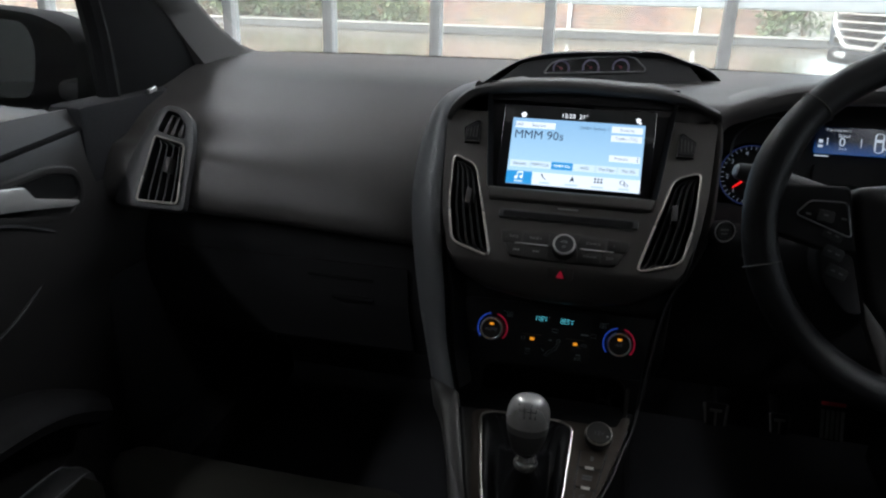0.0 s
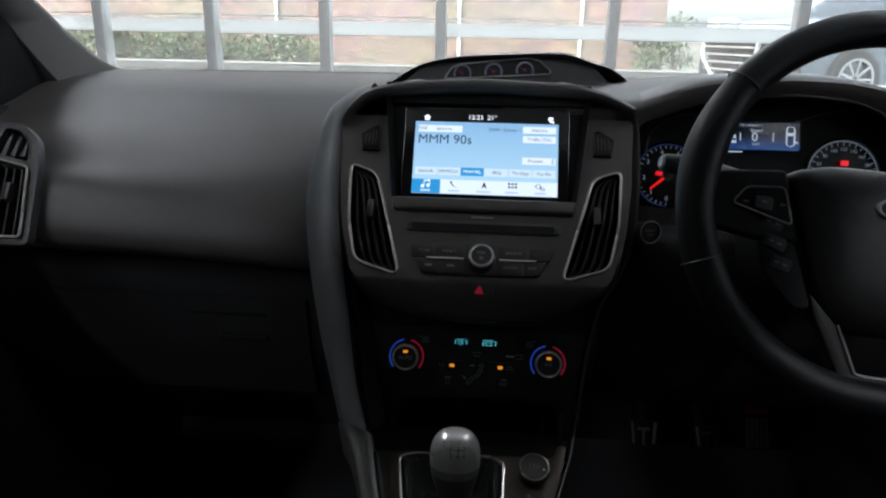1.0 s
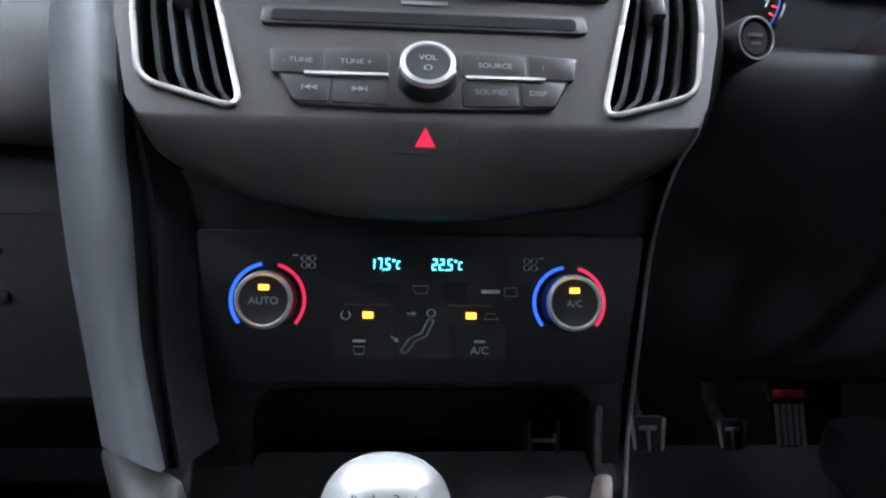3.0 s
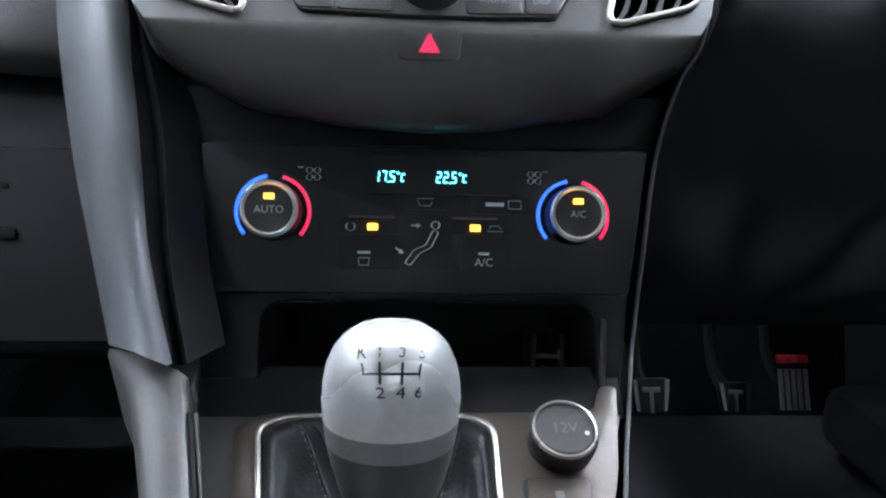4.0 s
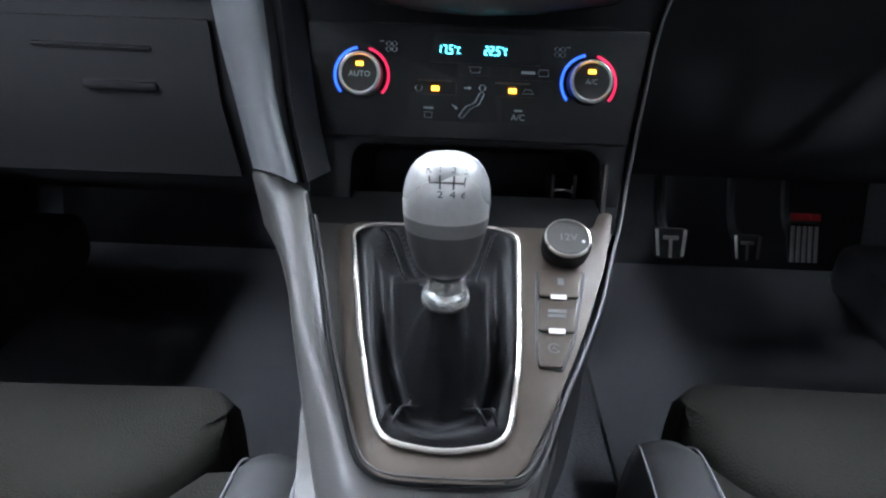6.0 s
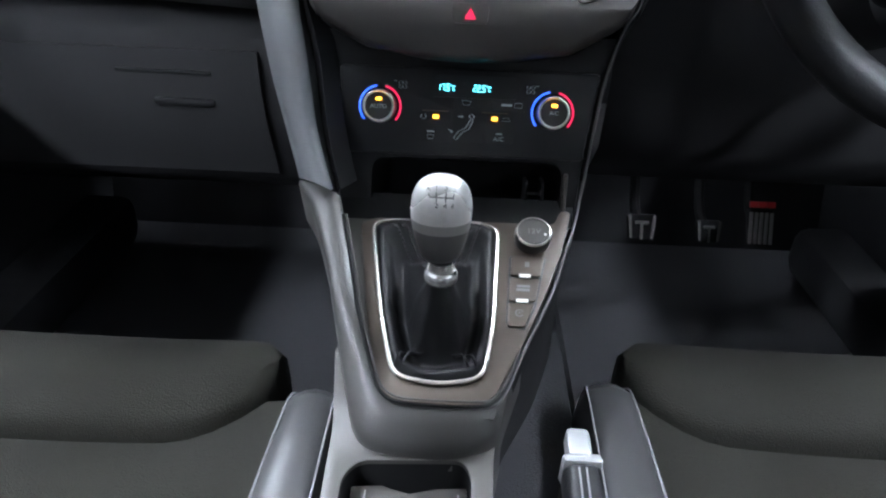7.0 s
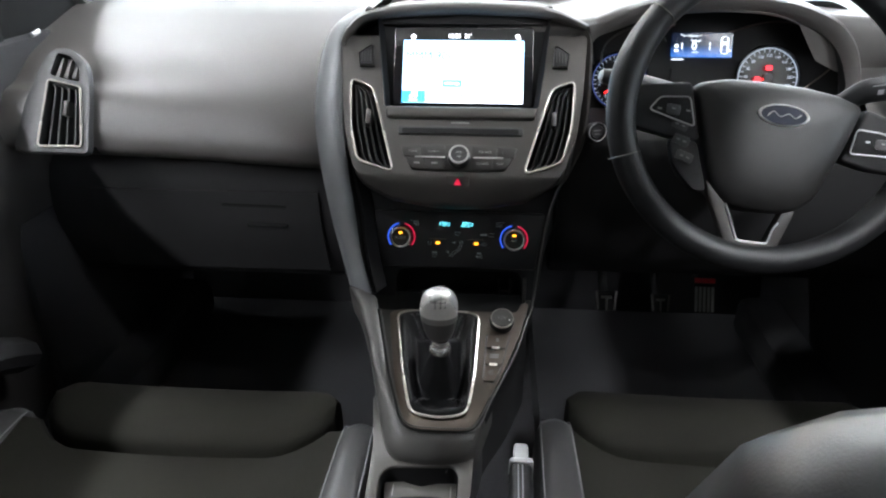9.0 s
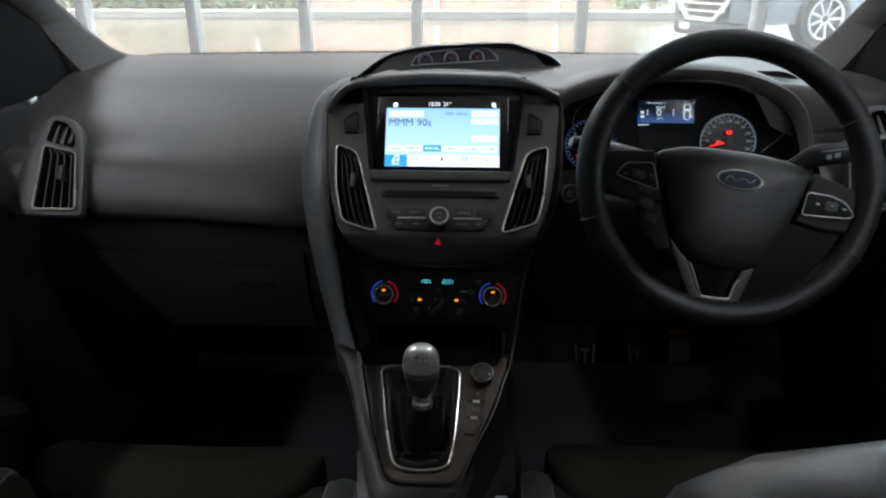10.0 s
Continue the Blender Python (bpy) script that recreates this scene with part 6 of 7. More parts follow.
# base between the seats with the cup holder
BT = 0.532
bm = bmesh.new()
outer = rounded([(-0.114, 0.79), (-0.097, 0.682), (-0.0905, 0.56), (-0.085, 0.20), (0.030, 0.20), (0.032, 0.56), (0.035, 0.665), (0.046, 0.72), (0.04, 0.79)], 0.012)
cup = rounded([(-0.067, 0.40), (0.014, 0.40), (0.0175, 0.638), (0.010, 0.653), (-0.070, 0.648), (-0.081, 0.632)], 0.010)
plate(bm, outer, [cup], 0.012, Matrix.Translation((0, 0, BT)), 0.005)
part("base_top", bm, BASE, con, "satin grey console top")
bm = bmesh.new()
loft(bm, [[Vector((x, y, BT - 0.004)) for x, y in outer], [Vector((x * 1.03, y, BT - 0.12)) for x, y in outer], [Vector((x * 1.1, y, 0.3)) for x, y in outer]], closed=True)
part("base_side", bm, BLACK, con)
bm = bmesh.new()
loft(bm, [[Vector((x, y, BT - 0.004)) for x, y in cup], [Vector((-0.03 + (x + 0.03) * 0.97, y, BT - 0.08)) for x, y in cup]], closed=True)
bm.faces.new([bm.verts.new(Vector((-0.03 + (x + 0.03) * 0.97, y, BT - 0.08))) for x, y in cup])
part("cup_well", bm, DARK, con)
bm = bmesh.new()
wave = [(-0.076, 0.640), (-0.052, 0.643), (-0.045, 0.640), (-0.03, 0.636), (-0.01, 0.642), (0.015, 0.644), (0.015, 0.611), (-0.005, 0.619), (-0.03, 0.619), (-0.055, 0.616), (-0.073, 0.609)]
prism(bm, wave[::-1], 0.005, Matrix.Translation((0, 0, BT - 0.020)), 0.0015)
part("cup_divider", bm, BASE, con, "grey divider inside the cup holder")
bm = bmesh.new()
prism(bm, [(x, 0.627 + (y - 0.627) * 0.9) for x, y in wave[::-1]], 0.05, Matrix.Translation((0, 0, BT - 0.0255)))
part("divider_body", bm, DARK, con)
for x in (-0.064, 0.008):
    bm = bmesh.new()
    box(bm, (0.0012, 0.018, 0.001), (x, 0.627, BT - 0.0193))
    part("divider_mark", bm, CHROME, con)
# handbrake slot
bm = bmesh.new()
box(bm, (0.085, 0.62, 0.02), (0.082, 0.52, 0.455), 0.006, rot=(-6, 0, 0))
part("handbrake_tray", bm, mat("brown_black_tray", (0.035, 0.028, 0.024), 0.6), con)

# ---- gear lever ----
gear = thing("gear_lever", PD @ Vector((-0.02, -0.09, 0)), "manual gear lever with brushed metal knob and black leather boot", "gear lever")
KB = Vector((-0.0158, 0.760, 0.6508))
tilt = Matrix.Rotation(radians(-4), 4, "X")
GK = Matrix.Translation(KB) @ tilt
bm = bmesh.new()
rows = []
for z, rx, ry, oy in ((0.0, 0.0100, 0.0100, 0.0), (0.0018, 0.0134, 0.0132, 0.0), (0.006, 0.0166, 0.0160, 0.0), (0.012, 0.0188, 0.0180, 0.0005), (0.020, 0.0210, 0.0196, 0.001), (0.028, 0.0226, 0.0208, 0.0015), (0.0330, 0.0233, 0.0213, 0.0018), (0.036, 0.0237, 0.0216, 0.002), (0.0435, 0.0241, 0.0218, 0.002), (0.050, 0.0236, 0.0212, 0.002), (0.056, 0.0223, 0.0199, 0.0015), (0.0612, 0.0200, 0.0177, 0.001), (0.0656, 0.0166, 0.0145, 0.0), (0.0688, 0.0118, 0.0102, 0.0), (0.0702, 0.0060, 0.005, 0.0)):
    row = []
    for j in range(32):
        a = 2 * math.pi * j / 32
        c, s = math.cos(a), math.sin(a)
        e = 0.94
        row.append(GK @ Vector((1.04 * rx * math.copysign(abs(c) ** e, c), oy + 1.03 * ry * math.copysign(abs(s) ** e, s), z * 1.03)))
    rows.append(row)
# one metal knob; its dark lower reflection is put in as two darker tones
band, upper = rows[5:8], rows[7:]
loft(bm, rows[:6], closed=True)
part("knob_base", bm, mat("knob_metal_shaded", (0.17, 0.17, 0.172), 0.32, metal=0.8, vary=0.06), gear, "lower half of the metal knob, darkened to imitate its reflection", angle=80)
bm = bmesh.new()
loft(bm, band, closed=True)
part("knob_blend", bm, mat("knob_metal_half_shaded", (0.40, 0.40, 0.395), 0.3, metal=0.7, vary=0.06), gear, "mid-grey step of the metal knob, softening the painted reflection", angle=80)
bm = bmesh.new()
loft(bm, upper, closed=True)
bm.faces.new([bm.verts.new(v) for v in upper[-1]])
bmesh.ops.remove_doubles(bm, verts=bm.verts, dist=0.0001)
kn = part("knob", bm, KNOB, gear, "brushed metal gear knob", angle=80)
# shift pattern on the upper rear face of the knob
KP = plane((-0.0152, 0.7425, 0.7135), (0, 0.74, 0.67))


def onto_knob(ob):
    """Lays a flat print onto the knob's curved face."""
    shift = ob.location
    for v in ob.data.vertices:
        ok, p, n, _ = kn.closest_point_on_mesh(v.co + shift)
        if ok:
            v.co = p + n * 0.0003 - shift


bpy.context.view_layer.update()
for body, x, y in (("R", -0.0122, 0.0088), ("1", -0.0047, 0.0088), ("3", 0.0033, 0.0088), ("5", 0.0114, 0.0088), ("2", -0.0047, -0.0085), ("4", 0.0033, -0.0085), ("6", 0.0112, -0.0085)):
    onto_knob(text(body, 0.0066, at(KP, x, y, 0.0012), INK, kn, "numeral"))
bm = bmesh.new()
for x0, y0, x1, y1 in ((-0.0126, 0.0000, 0.0116, 0.0009), (-0.0051, -0.0046, -0.0042, 0.0052), (0.0029, -0.0046, 0.0038, 0.0052), (0.0107, -0.0046, 0.0116, 0.0052), (-0.0126, 0.0000, -0.0117, 0.0052)):
    n_x, n_y = max(1, round((x1 - x0) / 0.0015)), max(1, round((y1 - y0) / 0.0015))
    vs = [[bm.verts.new(KP @ Vector((x0 + (x1 - x0) * i / n_x, y0 + (y1 - y0) * j / n_y, 0.0012))) for j in range(n_y + 1)] for i in range(n_x + 1)]
    for i in range(n_x):
        for j in range(n_y):
            bm.faces.new((vs[i][j], vs[i + 1][j], vs[i + 1][j + 1], vs[i][j + 1]))
onto_knob(part("shift_lines", bm, INK, kn))
bm = bmesh.new()
CB = Matrix.Translation((-0.0145, 0.7595, 0.6298)) @ tilt
lathe(bm, [(0.0090, 0.0190), (0.0112, 0.0180), (0.0112, 0.0125), (0.0117, 0.0102), (0.0135, 0.0088), (0.0144, 0.0066), (0.0146, 0.0035), (0.0140, 0.0005), (0.0122, -0.0015), (0.0105, -0.0025)], CB, 40)
part("collar", bm, POLISHED_COLLAR, gear, "polished metal collar")
bm = bmesh.new()
lathe(bm, [(0.0100, 0.032), (0.0100, 0.0)], CB, 24)
part("neck", bm, BLACK, gear, "black neck of the lever")
# leather boot: from the frame up to the collar in soft folds
bm = bmesh.new()
base = [PD @ Vector((x, y, -0.002)) for x, y in FRAME]
top = CB @ Vector((0, 0, 0.0))
rows = []
LIFT = ((0.0, 0.0), (0.04, 0.006), (0.10, 0.011), (0.18, 0.011), (0.27, 0.004), (0.37, -0.009), (0.5, -0.018), (0.60, -0.016), (0.70, -0.008), (0.80, -0.001), (0.88, 0.001), (0.94, 0.0), (1.0, 0.0))


def boot_lift(f):
    for (fa, la), (fb, lb) in zip(LIFT, LIFT[1:]):
        if fa <= f <= fb:
            return la + (lb - la) * (f - fa) / (fb - fa)
    return 0.0


for f, lift in [(i / 28, boot_lift(i / 28)) for i in range(29)]:
    row = []
    for j, p in enumerate(base):
        a = math.atan2(p.y - top.y, p.x - top.x)
        end = top + Vector((0.0105 * math.cos(a), 0.0105 * math.sin(a), 0))
        h = f ** 2.8
        q = Vector((p.x + (end.x - p.x) * f, p.y + (end.y - p.y) * f, p.z + (end.z - p.z) * h))
        fold = 0.0016 * math.sin(f * 3.1416) * math.sin(5 * a + 4.0 * f) + 0.0008 * math.sin(f * 3.1416) * math.sin(11 * a - 9 * f)
        row.append(q + Vector((0, 0, lift * 0.7 + fold)))
    rows.append(row)
loft(bm, rows, closed=True)
part("boot", bm, LEATHER, gear, "soft black leather gear boot", angle=80)
for fx, fy in ((-0.062, 0.002), (0.018, 0.002), (-0.046, -0.150), (0.016, -0.150)):
    a, b = PD @ Vector((fx, fy, 0.004)), top + Vector((0, 0, 0.003))
    for off in (-0.0035, 0.0035):
        pts = []
        for k in range(7):
            f = 0.03 + 0.8 * k / 6
            q = a.lerp(b, f)
            q.z = a.z + (b.z - a.z) * f ** 2.8 + boot_lift(f) * 0.7 - 0.002
            pts.append(q + Vector((off, 0, 0)))
        bm = bmesh.new()
        tube(bm, smooth_path(pts, 4), 0.0011, n=5)
        part("seam", bm, LEATHER, gear)
        line = smooth_path(pts, 12)
        bm = bmesh.new()
        for k in range(2, len(line) - 3, 3):
            tube(bm, [line[k] + Vector((off * 0.5, 0, 0.0012)), line[k + 1] + Vector((off * 0.5, 0, 0.0012))], 0.0005, n=4)
        part("stitching", bm, BOOTTHREAD, gear)

# ---- power socket and switches ----
sock = thing("power_socket", PD @ Vector((0.07, 0.004, 0)), "round black power socket cap with a silver ring", "power socket")
SK = at(PD, 0.0682, -0.0072, 0.0) @ pose(0, 0, 0, 6)
bm = bmesh.new()
lathe(bm, [(0.0165, -0.006), (0.0165, 0.004), (0.0172, 0.006), (0.0172, 0.012), (0.0160, 0.015), (0.0140, 0.016)], SK, 40)
part("cap_side", bm, BLACK, sock)
bm = bmesh.new()
lathe(bm, [(0.0166, 0.0140), (0.0160, 0.0158), (0.0150, 0.0161), (0.0144, 0.0150)], SK, 40)
part("ring", bm, CHAMP, sock, "warm silver ring")
bm = bmesh.new()
lathe(bm, [(0.0146, 0.0148), (0.0, 0.0150)], SK, 40)
part("cap", bm, BASE, sock)
text("12V", 0.0082, at(SK, 0, 0, 0.0154), DIMPRINT, sock)
bm = bmesh.new()
prism(bm, ring_pts(0.0105, -0.003, 0.0012, 10), 0.0004, at(SK, 0, 0, 0.0156))
part("mark", bm, WHITEINK, sock)
sw = thing("switch_panel", PD @ Vector((0.062, -0.06, 0)), "panel of three grey console switches with lit strips", "switch panel")
bm = bmesh.new()
prism(bm, rounded([(0.0465, -0.0265), (0.0425, -0.1030), (0.0590, -0.1090), (0.0690, -0.0850), (0.0810, -0.0265)][::-1], 0.004), 0.006, at(PD, 0, 0, 0.0008), 0.001)
part("panel", bm, BLACK, sw)
for y0, y1, xa, xb, xc, xd in ((-0.0515, -0.0285, 0.0485, 0.0790, 0.0740, 0.0470), (-0.0790, -0.0535, 0.0468, 0.0735, 0.0690, 0.0452), (-0.1060, -0.0810, 0.0450, 0.0685, 0.0590, 0.0440)):
    bm = bmesh.new()
    prism(bm, rounded([(xa, y1), (xd, y0), (xc, y0), (xb, y1)], 0.002, 2), 0.004, at(PD, 0, 0, 0.0028), 0.001)
    part("switch", bm, GUN, sw, "grey rocker switch")
for x, y in ((0.0600, -0.0525), (0.0570, -0.0800)):
    bm = bmesh.new()
    prism(bm, rect(x - 0.0052, y - 0.0018, x + 0.0052, y + 0.0018), 0.001, at(PD, 0, 0, 0.0042))
    part("lit_strip", bm, mat("white_strip", (0.8, 0.78, 0.72), 0.4, vary=0.03), sw, "pale strip lamp")
bars(sw, at(PD, 0, 0, 0.0026), [(0.0625, -0.0385, 0.004, 0.006), (0.0585, -0.0635, 0.012, 0.0028), (0.0580, -0.0675, 0.012, 0.0028)], DIMPRINT)
bm = bmesh.new()
tube(bm, [at(PD, 0, 0, 0.0032) @ Vector((*p, 0)) for p in ring_pts(0.0545, -0.0925, 0.0034, 14, 30, 330)], 0.0006, False, n=4, flat=0.3)
text("A", 0.0048, at(PD, 0.0545, -0.0925, 0.0032), DIMPRINT, sw)
part("restart_icon", bm, DIMPRINT, sw)

# ---- handbrake ----
hb = thing("handbrake", (0.088, 0.5, 0.5), "leather-wrapped handbrake lever with silver button end", "handbrake")
p0, p1 = Vector((0.086, 0.30, 0.545)), Vector((0.0915, 0.612, 0.572))
ax = (p1 - p0).normalized()
bm = bmesh.new()
rows = []
for f, w, h in ((0.0, 0.0165, 0.017), (0.3, 0.0165, 0.0175), (0.6, 0.0155, 0.017), (0.85, 0.0142, 0.016), (0.985, 0.0136, 0.0150)):
    c = p0.lerp(p1, f)
    rows.append([c + Vector((w * math.copysign(abs(math.cos(t)) ** 0.7, math.cos(t)), 0, 0)) + Vector((0, -ax.z, ax.y)) * h * math.copysign(abs(math.sin(t)) ** 0.7, math.sin(t)) for t in [2 * math.pi * j / 20 for j in range(20)]])
loft(bm, rows, closed=True)
part("grip", bm, LEATHER, hb, "black leather grip", angle=60)
for dx in (-0.004, 0.001):
    bm = bmesh.new()
    tube(bm, [p0.lerp(p1, f) + Vector((dx, 0, 0.0182 - 0.002 * f)) for f in (0.02, 0.3, 0.6, 0.85, 0.97)], 0.0007, n=5)
    part("stitching", bm, THREAD, hb)
bm = bmesh.new()
box(bm, (0.0285, 0.009, 0.030), p1 + ax * 0.002, 0.005, rot=(5, 0, 0))
part("end_cap", bm, RIMK, hb, "silver end cap")
bm = bmesh.new()
box(bm, (0.0175, 0.030, 0.018), p1 + ax * 0.018, 0.004, rot=(5, 0, 0))
part("button", bm, RIMK, hb, "silver release button")

# ---- steering wheel ----
wheel = thing("steering_wheel", PW.translation, "black leather steering wheel with oval badge and silver-edged keys", "steering wheel")
WR = PW @ pose(0.012, 0.002, 0, 0, 0, -7.7)
RIM = PW @ pose(0.006, 0.009, 0, 0, 0, -7.7)
RR = 0.1738
HUBMAT = mat("satin_black_airbag_cover", (0.0178, 0.0172, 0.0170), 0.42, grain=900, bump=0.25, vary=0.1, spec=0.4)
bm = bmesh.new()
path, rad = [], []
for j in range(96):
    a = 2 * math.pi * j / 96
    low = 1 - 0.022 * max(0.0, -math.sin(a)) ** 1.3
    path.append(RIM @ Vector((RR * low * math.cos(a), RR * low * math.sin(a), 0)))
    rad.append(0.0170 + 0.0022 * math.exp(-((math.sin(a) - 0.18) / 0.22) ** 2) + 0.0006 * math.exp(-((math.sin(a) + 0.45) / 0.2) ** 2))
tube(bm, path, 0.0155, True, n=18, up=RIM.to_3x3() @ Vector((0, 0, 1)), radii=rad)
rim = part("rim", bm, GRIP, wheel, "black leather rim", angle=80)
for a in (146, 34, 204, 336):
    bm = bmesh.new()
    p = Vector((RR * math.cos(radians(a)), RR * math.sin(radians(a)), 0))
    ringp = [RIM @ (p + (p.normalized() * math.cos(t) + Vector((0, 0, 1)) * math.sin(t)) * 0.0184) for t in [2 * math.pi * k / 20 for k in range(20)]]
    tube(bm, ringp, 0.0009, True, n=4)
    part("seam", bm, BASE, rim)
# hub
HUB = rounded([(-0.100, 0.0305), (-0.067, 0.0405), (-0.027, 0.0435), (0.025, 0.0435), (0.065, 0.0395), (0.094, 0.0300), (0.0845, -0.010), (0.072, -0.048), (0.058, -0.086), (0.036, -0.104), (-0.001, -0.108), (-0.040, -0.104), (-0.061, -0.086), (-0.0755, -0.048), (-0.089, -0.008)][::-1], 0.010)
bm = bmesh.new()
rings = []
for sc, z in ((1.0, -0.05), (1.0, -0.004), (0.995, 0.002), (0.975, 0.0065), (0.93, 0.0110), (0.80, 0.0165), (0.6, 0.0200), (0.4, 0.0213), (0.2, 0.0218)):
    rings.append([WR @ Vector((-0.003 + (x + 0.003) * sc, -0.018 + (y + 0.018) * sc, z)) for x, y in HUB])
loft(bm, rings, closed=True)
bm.faces.new([bm.verts.new(v) for v in rings[-1]])
bmesh.ops.remove_doubles(bm, verts=bm.verts, dist=0.0002)
hub = part("hub", bm, HUBMAT, wheel, "black airbag cover", angle=50)
# oval badge, unlettered
bm = bmesh.new()
b = bmesh.new()
EM = WR @ pose(-0.0010, 0.0050, 0.0222, -4)
lathe(b, [(1.0, -0.16), (1.0, 0.06), (0.93, 0.1), (0.88, 0.06)], Matrix.Diagonal((0.0290, 0.0122, 0.02, 1)), 40)
merge(bm, b, EM)
part("badge", bm, SATIN, hub, "oval badge")
bm = bmesh.new()
b = bmesh.new()
lathe(b, [(0.9, 0.04), (0.0, 0.06)], Matrix.Diagonal((0.0290, 0.0122, 0.02, 1)), 40)
merge(bm, b, EM)
part("badge_field", bm, mat("dark_badge_field", (0.012, 0.015, 0.03), 0.45, vary=0.02, spec=0.12), hub)
bm = bmesh.new()
tube(bm, smooth_path([EM @ Vector((x, y, 0.0018)) for x, y in ((-0.018, -0.003), (-0.012, 0.003), (-0.004, -0.002), (0.005, 0.002), (0.013, -0.002), (0.019, 0.003))], 5), 0.0011, n=5, flat=0.4)
part("badge_mark", bm, SATIN, hub)
# side spokes with key pads
SPOKES = {-1: [(-0.166, 0.0205), (-0.1035, 0.0305), (-0.0915, -0.010), (-0.083, -0.034), (-0.118, -0.036), (-0.164, -0.030)],
          1: [(0.164, 0.012), (0.164, -0.040), (0.112, -0.040), (0.079, -0.034), (0.0865, -0.010), (0.097, 0.0295)]}
PADS = {-1: [(-0.1487, -0.0079), (-0.138, 0.0083), (-0.1041, 0.0131), (-0.0931, -0.0204), (-0.1205, -0.0145)],
        1: [(0.0860, -0.0246), (0.0891, 0.0043), (0.1187, 0.0037), (0.1365, -0.0020), (0.1497, -0.0167), (0.1432, -0.0211)]}
for s in (-1, 1):
    bm = bmesh.new()
    prism(bm, rounded(SPOKES[s][::-1], 0.006), 0.024, at(WR, 0, 0, 0.0052), 0.005, 3)
    sp = part("spoke", bm, LOWER, wheel, "black side spoke")
    edge = rounded(PADS[s][::-1], 0.005)
    bm = bmesh.new()
    prism(bm, edge, 0.006, at(WR, 0, 0, 0.0080), 0.001)
    part("key_pad", bm, RECESS, sp, "gloss key pad with silver edge")
    bm = bmesh.new()
    tube(bm, [WR @ Vector((x, y, 0.0081)) for x, y in edge], 0.0009, True, n=6)
    part("key_edge", bm, RIMK, sp)
    c = (sum(p[0] for p in PADS[s]) / len(PADS[s]), sum(p[1] for p in PADS[s]) / len(PADS[s]))
    bm = bmesh.new()
    prism(bm, rounded(rect(c[0] - 0.008, c[1] - 0.006, c[0] + 0.008, c[1] + 0.006), 0.003), 0.003, at(WR, 0, 0, 0.0095), 0.0008)
    part("key", bm, BLACK, sp)
    bars(sp, at(WR, 0, 0, 0.0083), [(c[0] - s * 0.017, c[1] + 0.001, 0.005, 0.002), (c[0] + s * 0.016, c[1] - 0.001, 0.005, 0.002)], PRINT if s > 0 else DIMPRINT)
    bars(sp, at(WR, 0, 0, 0.0095), [(c[0], c[1] + 0.001, 0.004, 0.0016)], DIMPRINT)
# lower left key cluster
bm = bmesh.new()
prism(bm, rounded([(-0.119, -0.037), (-0.086, -0.036), (-0.0645, -0.092), (-0.080, -0.094), (-0.108, -0.068)][::-1], 0.006), 0.012, at(WR, 0, 0, 0.003), 0.002)
lc = part("lower_key_pad", bm, LOWER, wheel, "black lower key cluster")
for x, y in ((-0.1010, -0.0460), (-0.0925, -0.0620), (-0.0810, -0.0780)):
    bm = bmesh.new()
    prism(bm, rounded(rect(x - 0.010, y - 0.006, x + 0.010, y + 0.006), 0.003), 0.003, at(WR, 0, 0, 0.0055, -14), 0.001)
    part("key", bm, BLACK, lc)
    bars(lc, at(WR, 0, 0, 0.0055, -14), [(x - 0.004, y, 0.004, 0.0018), (x + 0.004, y, 0.004, 0.0018)], DIMPRINT)
# lower forked spoke with satin frame
FORK = [(-0.069, -0.076), (-0.0621, -0.0954), (-0.0335, -0.1476), (-0.0230, -0.1570), (0.0190, -0.1570), (0.0275, -0.1476), (0.0385, -0.112), (0.042, -0.094), (0.026, -0.104), (0.0172, -0.1290), (0.0130, -0.1430), (-0.0180, -0.1440), (-0.0224, -0.1380), (-0.0402, -0.1027)]
bm = bmesh.new()
plate(bm, FORK, [], 0.014, at(WR, 0, 0, 0.004), 0.0025)
part("lower_spoke", bm, KEYMAT, wheel, "dark satin forked lower spoke")
bm = bmesh.new()
tube(bm, smooth_path([WR @ Vector((x, y, 0.0046)) for x, y in ((-0.0402, -0.1027), (-0.0310, -0.1205), (-0.0224, -0.1380), (-0.0165, -0.1435), (0.0110, -0.1425), (0.0160, -0.1390), (0.0190, -0.1250), (0.0240, -0.1160))], 4), 0.0014, False, n=6)
part("lower_frame", bm, RIMK, wheel, "silver inner edge of the forked spoke")
# column
bm = bmesh.new()
loft(bm, [[WR @ Vector((r * math.cos(a), -0.01 + r * math.sin(a), z)) for a in [2 * math.pi * k / 24 for k in range(24)]] for r, z in ((0.055, -0.03), (0.065, -0.06), (0.075, -0.12), (0.075, -0.24))], closed=True)
part("column_shroud", bm, BLACK, wheel)
# wheel stalks
stk = thing("column_stalk", (0.43, 0.93, 0.93), "black indicator stalk with pale markings", "column stalk", "column stalks")
bm = bmesh.new()
pts = smooth_path([(0.425, 0.945, 0.905), (0.460, 0.925, 0.918), (0.487, 0.905, 0.934), (0.512, 0.900, 0.951), (0.545, 0.899, 0.9575), (0.568, 0.899, 0.961)], 4)
tube(bm, pts, 0.012, n=14, flat=0.62, up=(0, 1, 0.1), radii=[0.0085 + 0.0075 * min(1.0, max(0.0, (k - 4) / 8)) for k in range(len(pts))])
part("lever", bm, BLACK, stk)
bm = bmesh.new()
tube(bm, [(0.5655, 0.899, 0.9606), (0.5685, 0.899, 0.9611), (0.571, 0.899, 0.9615)], 0.012, n=14, flat=0.62, up=(0, 1, 0.1), radii=[0.0165, 0.0170, 0.0130])
part("end_cap", bm, LOWER, stk)
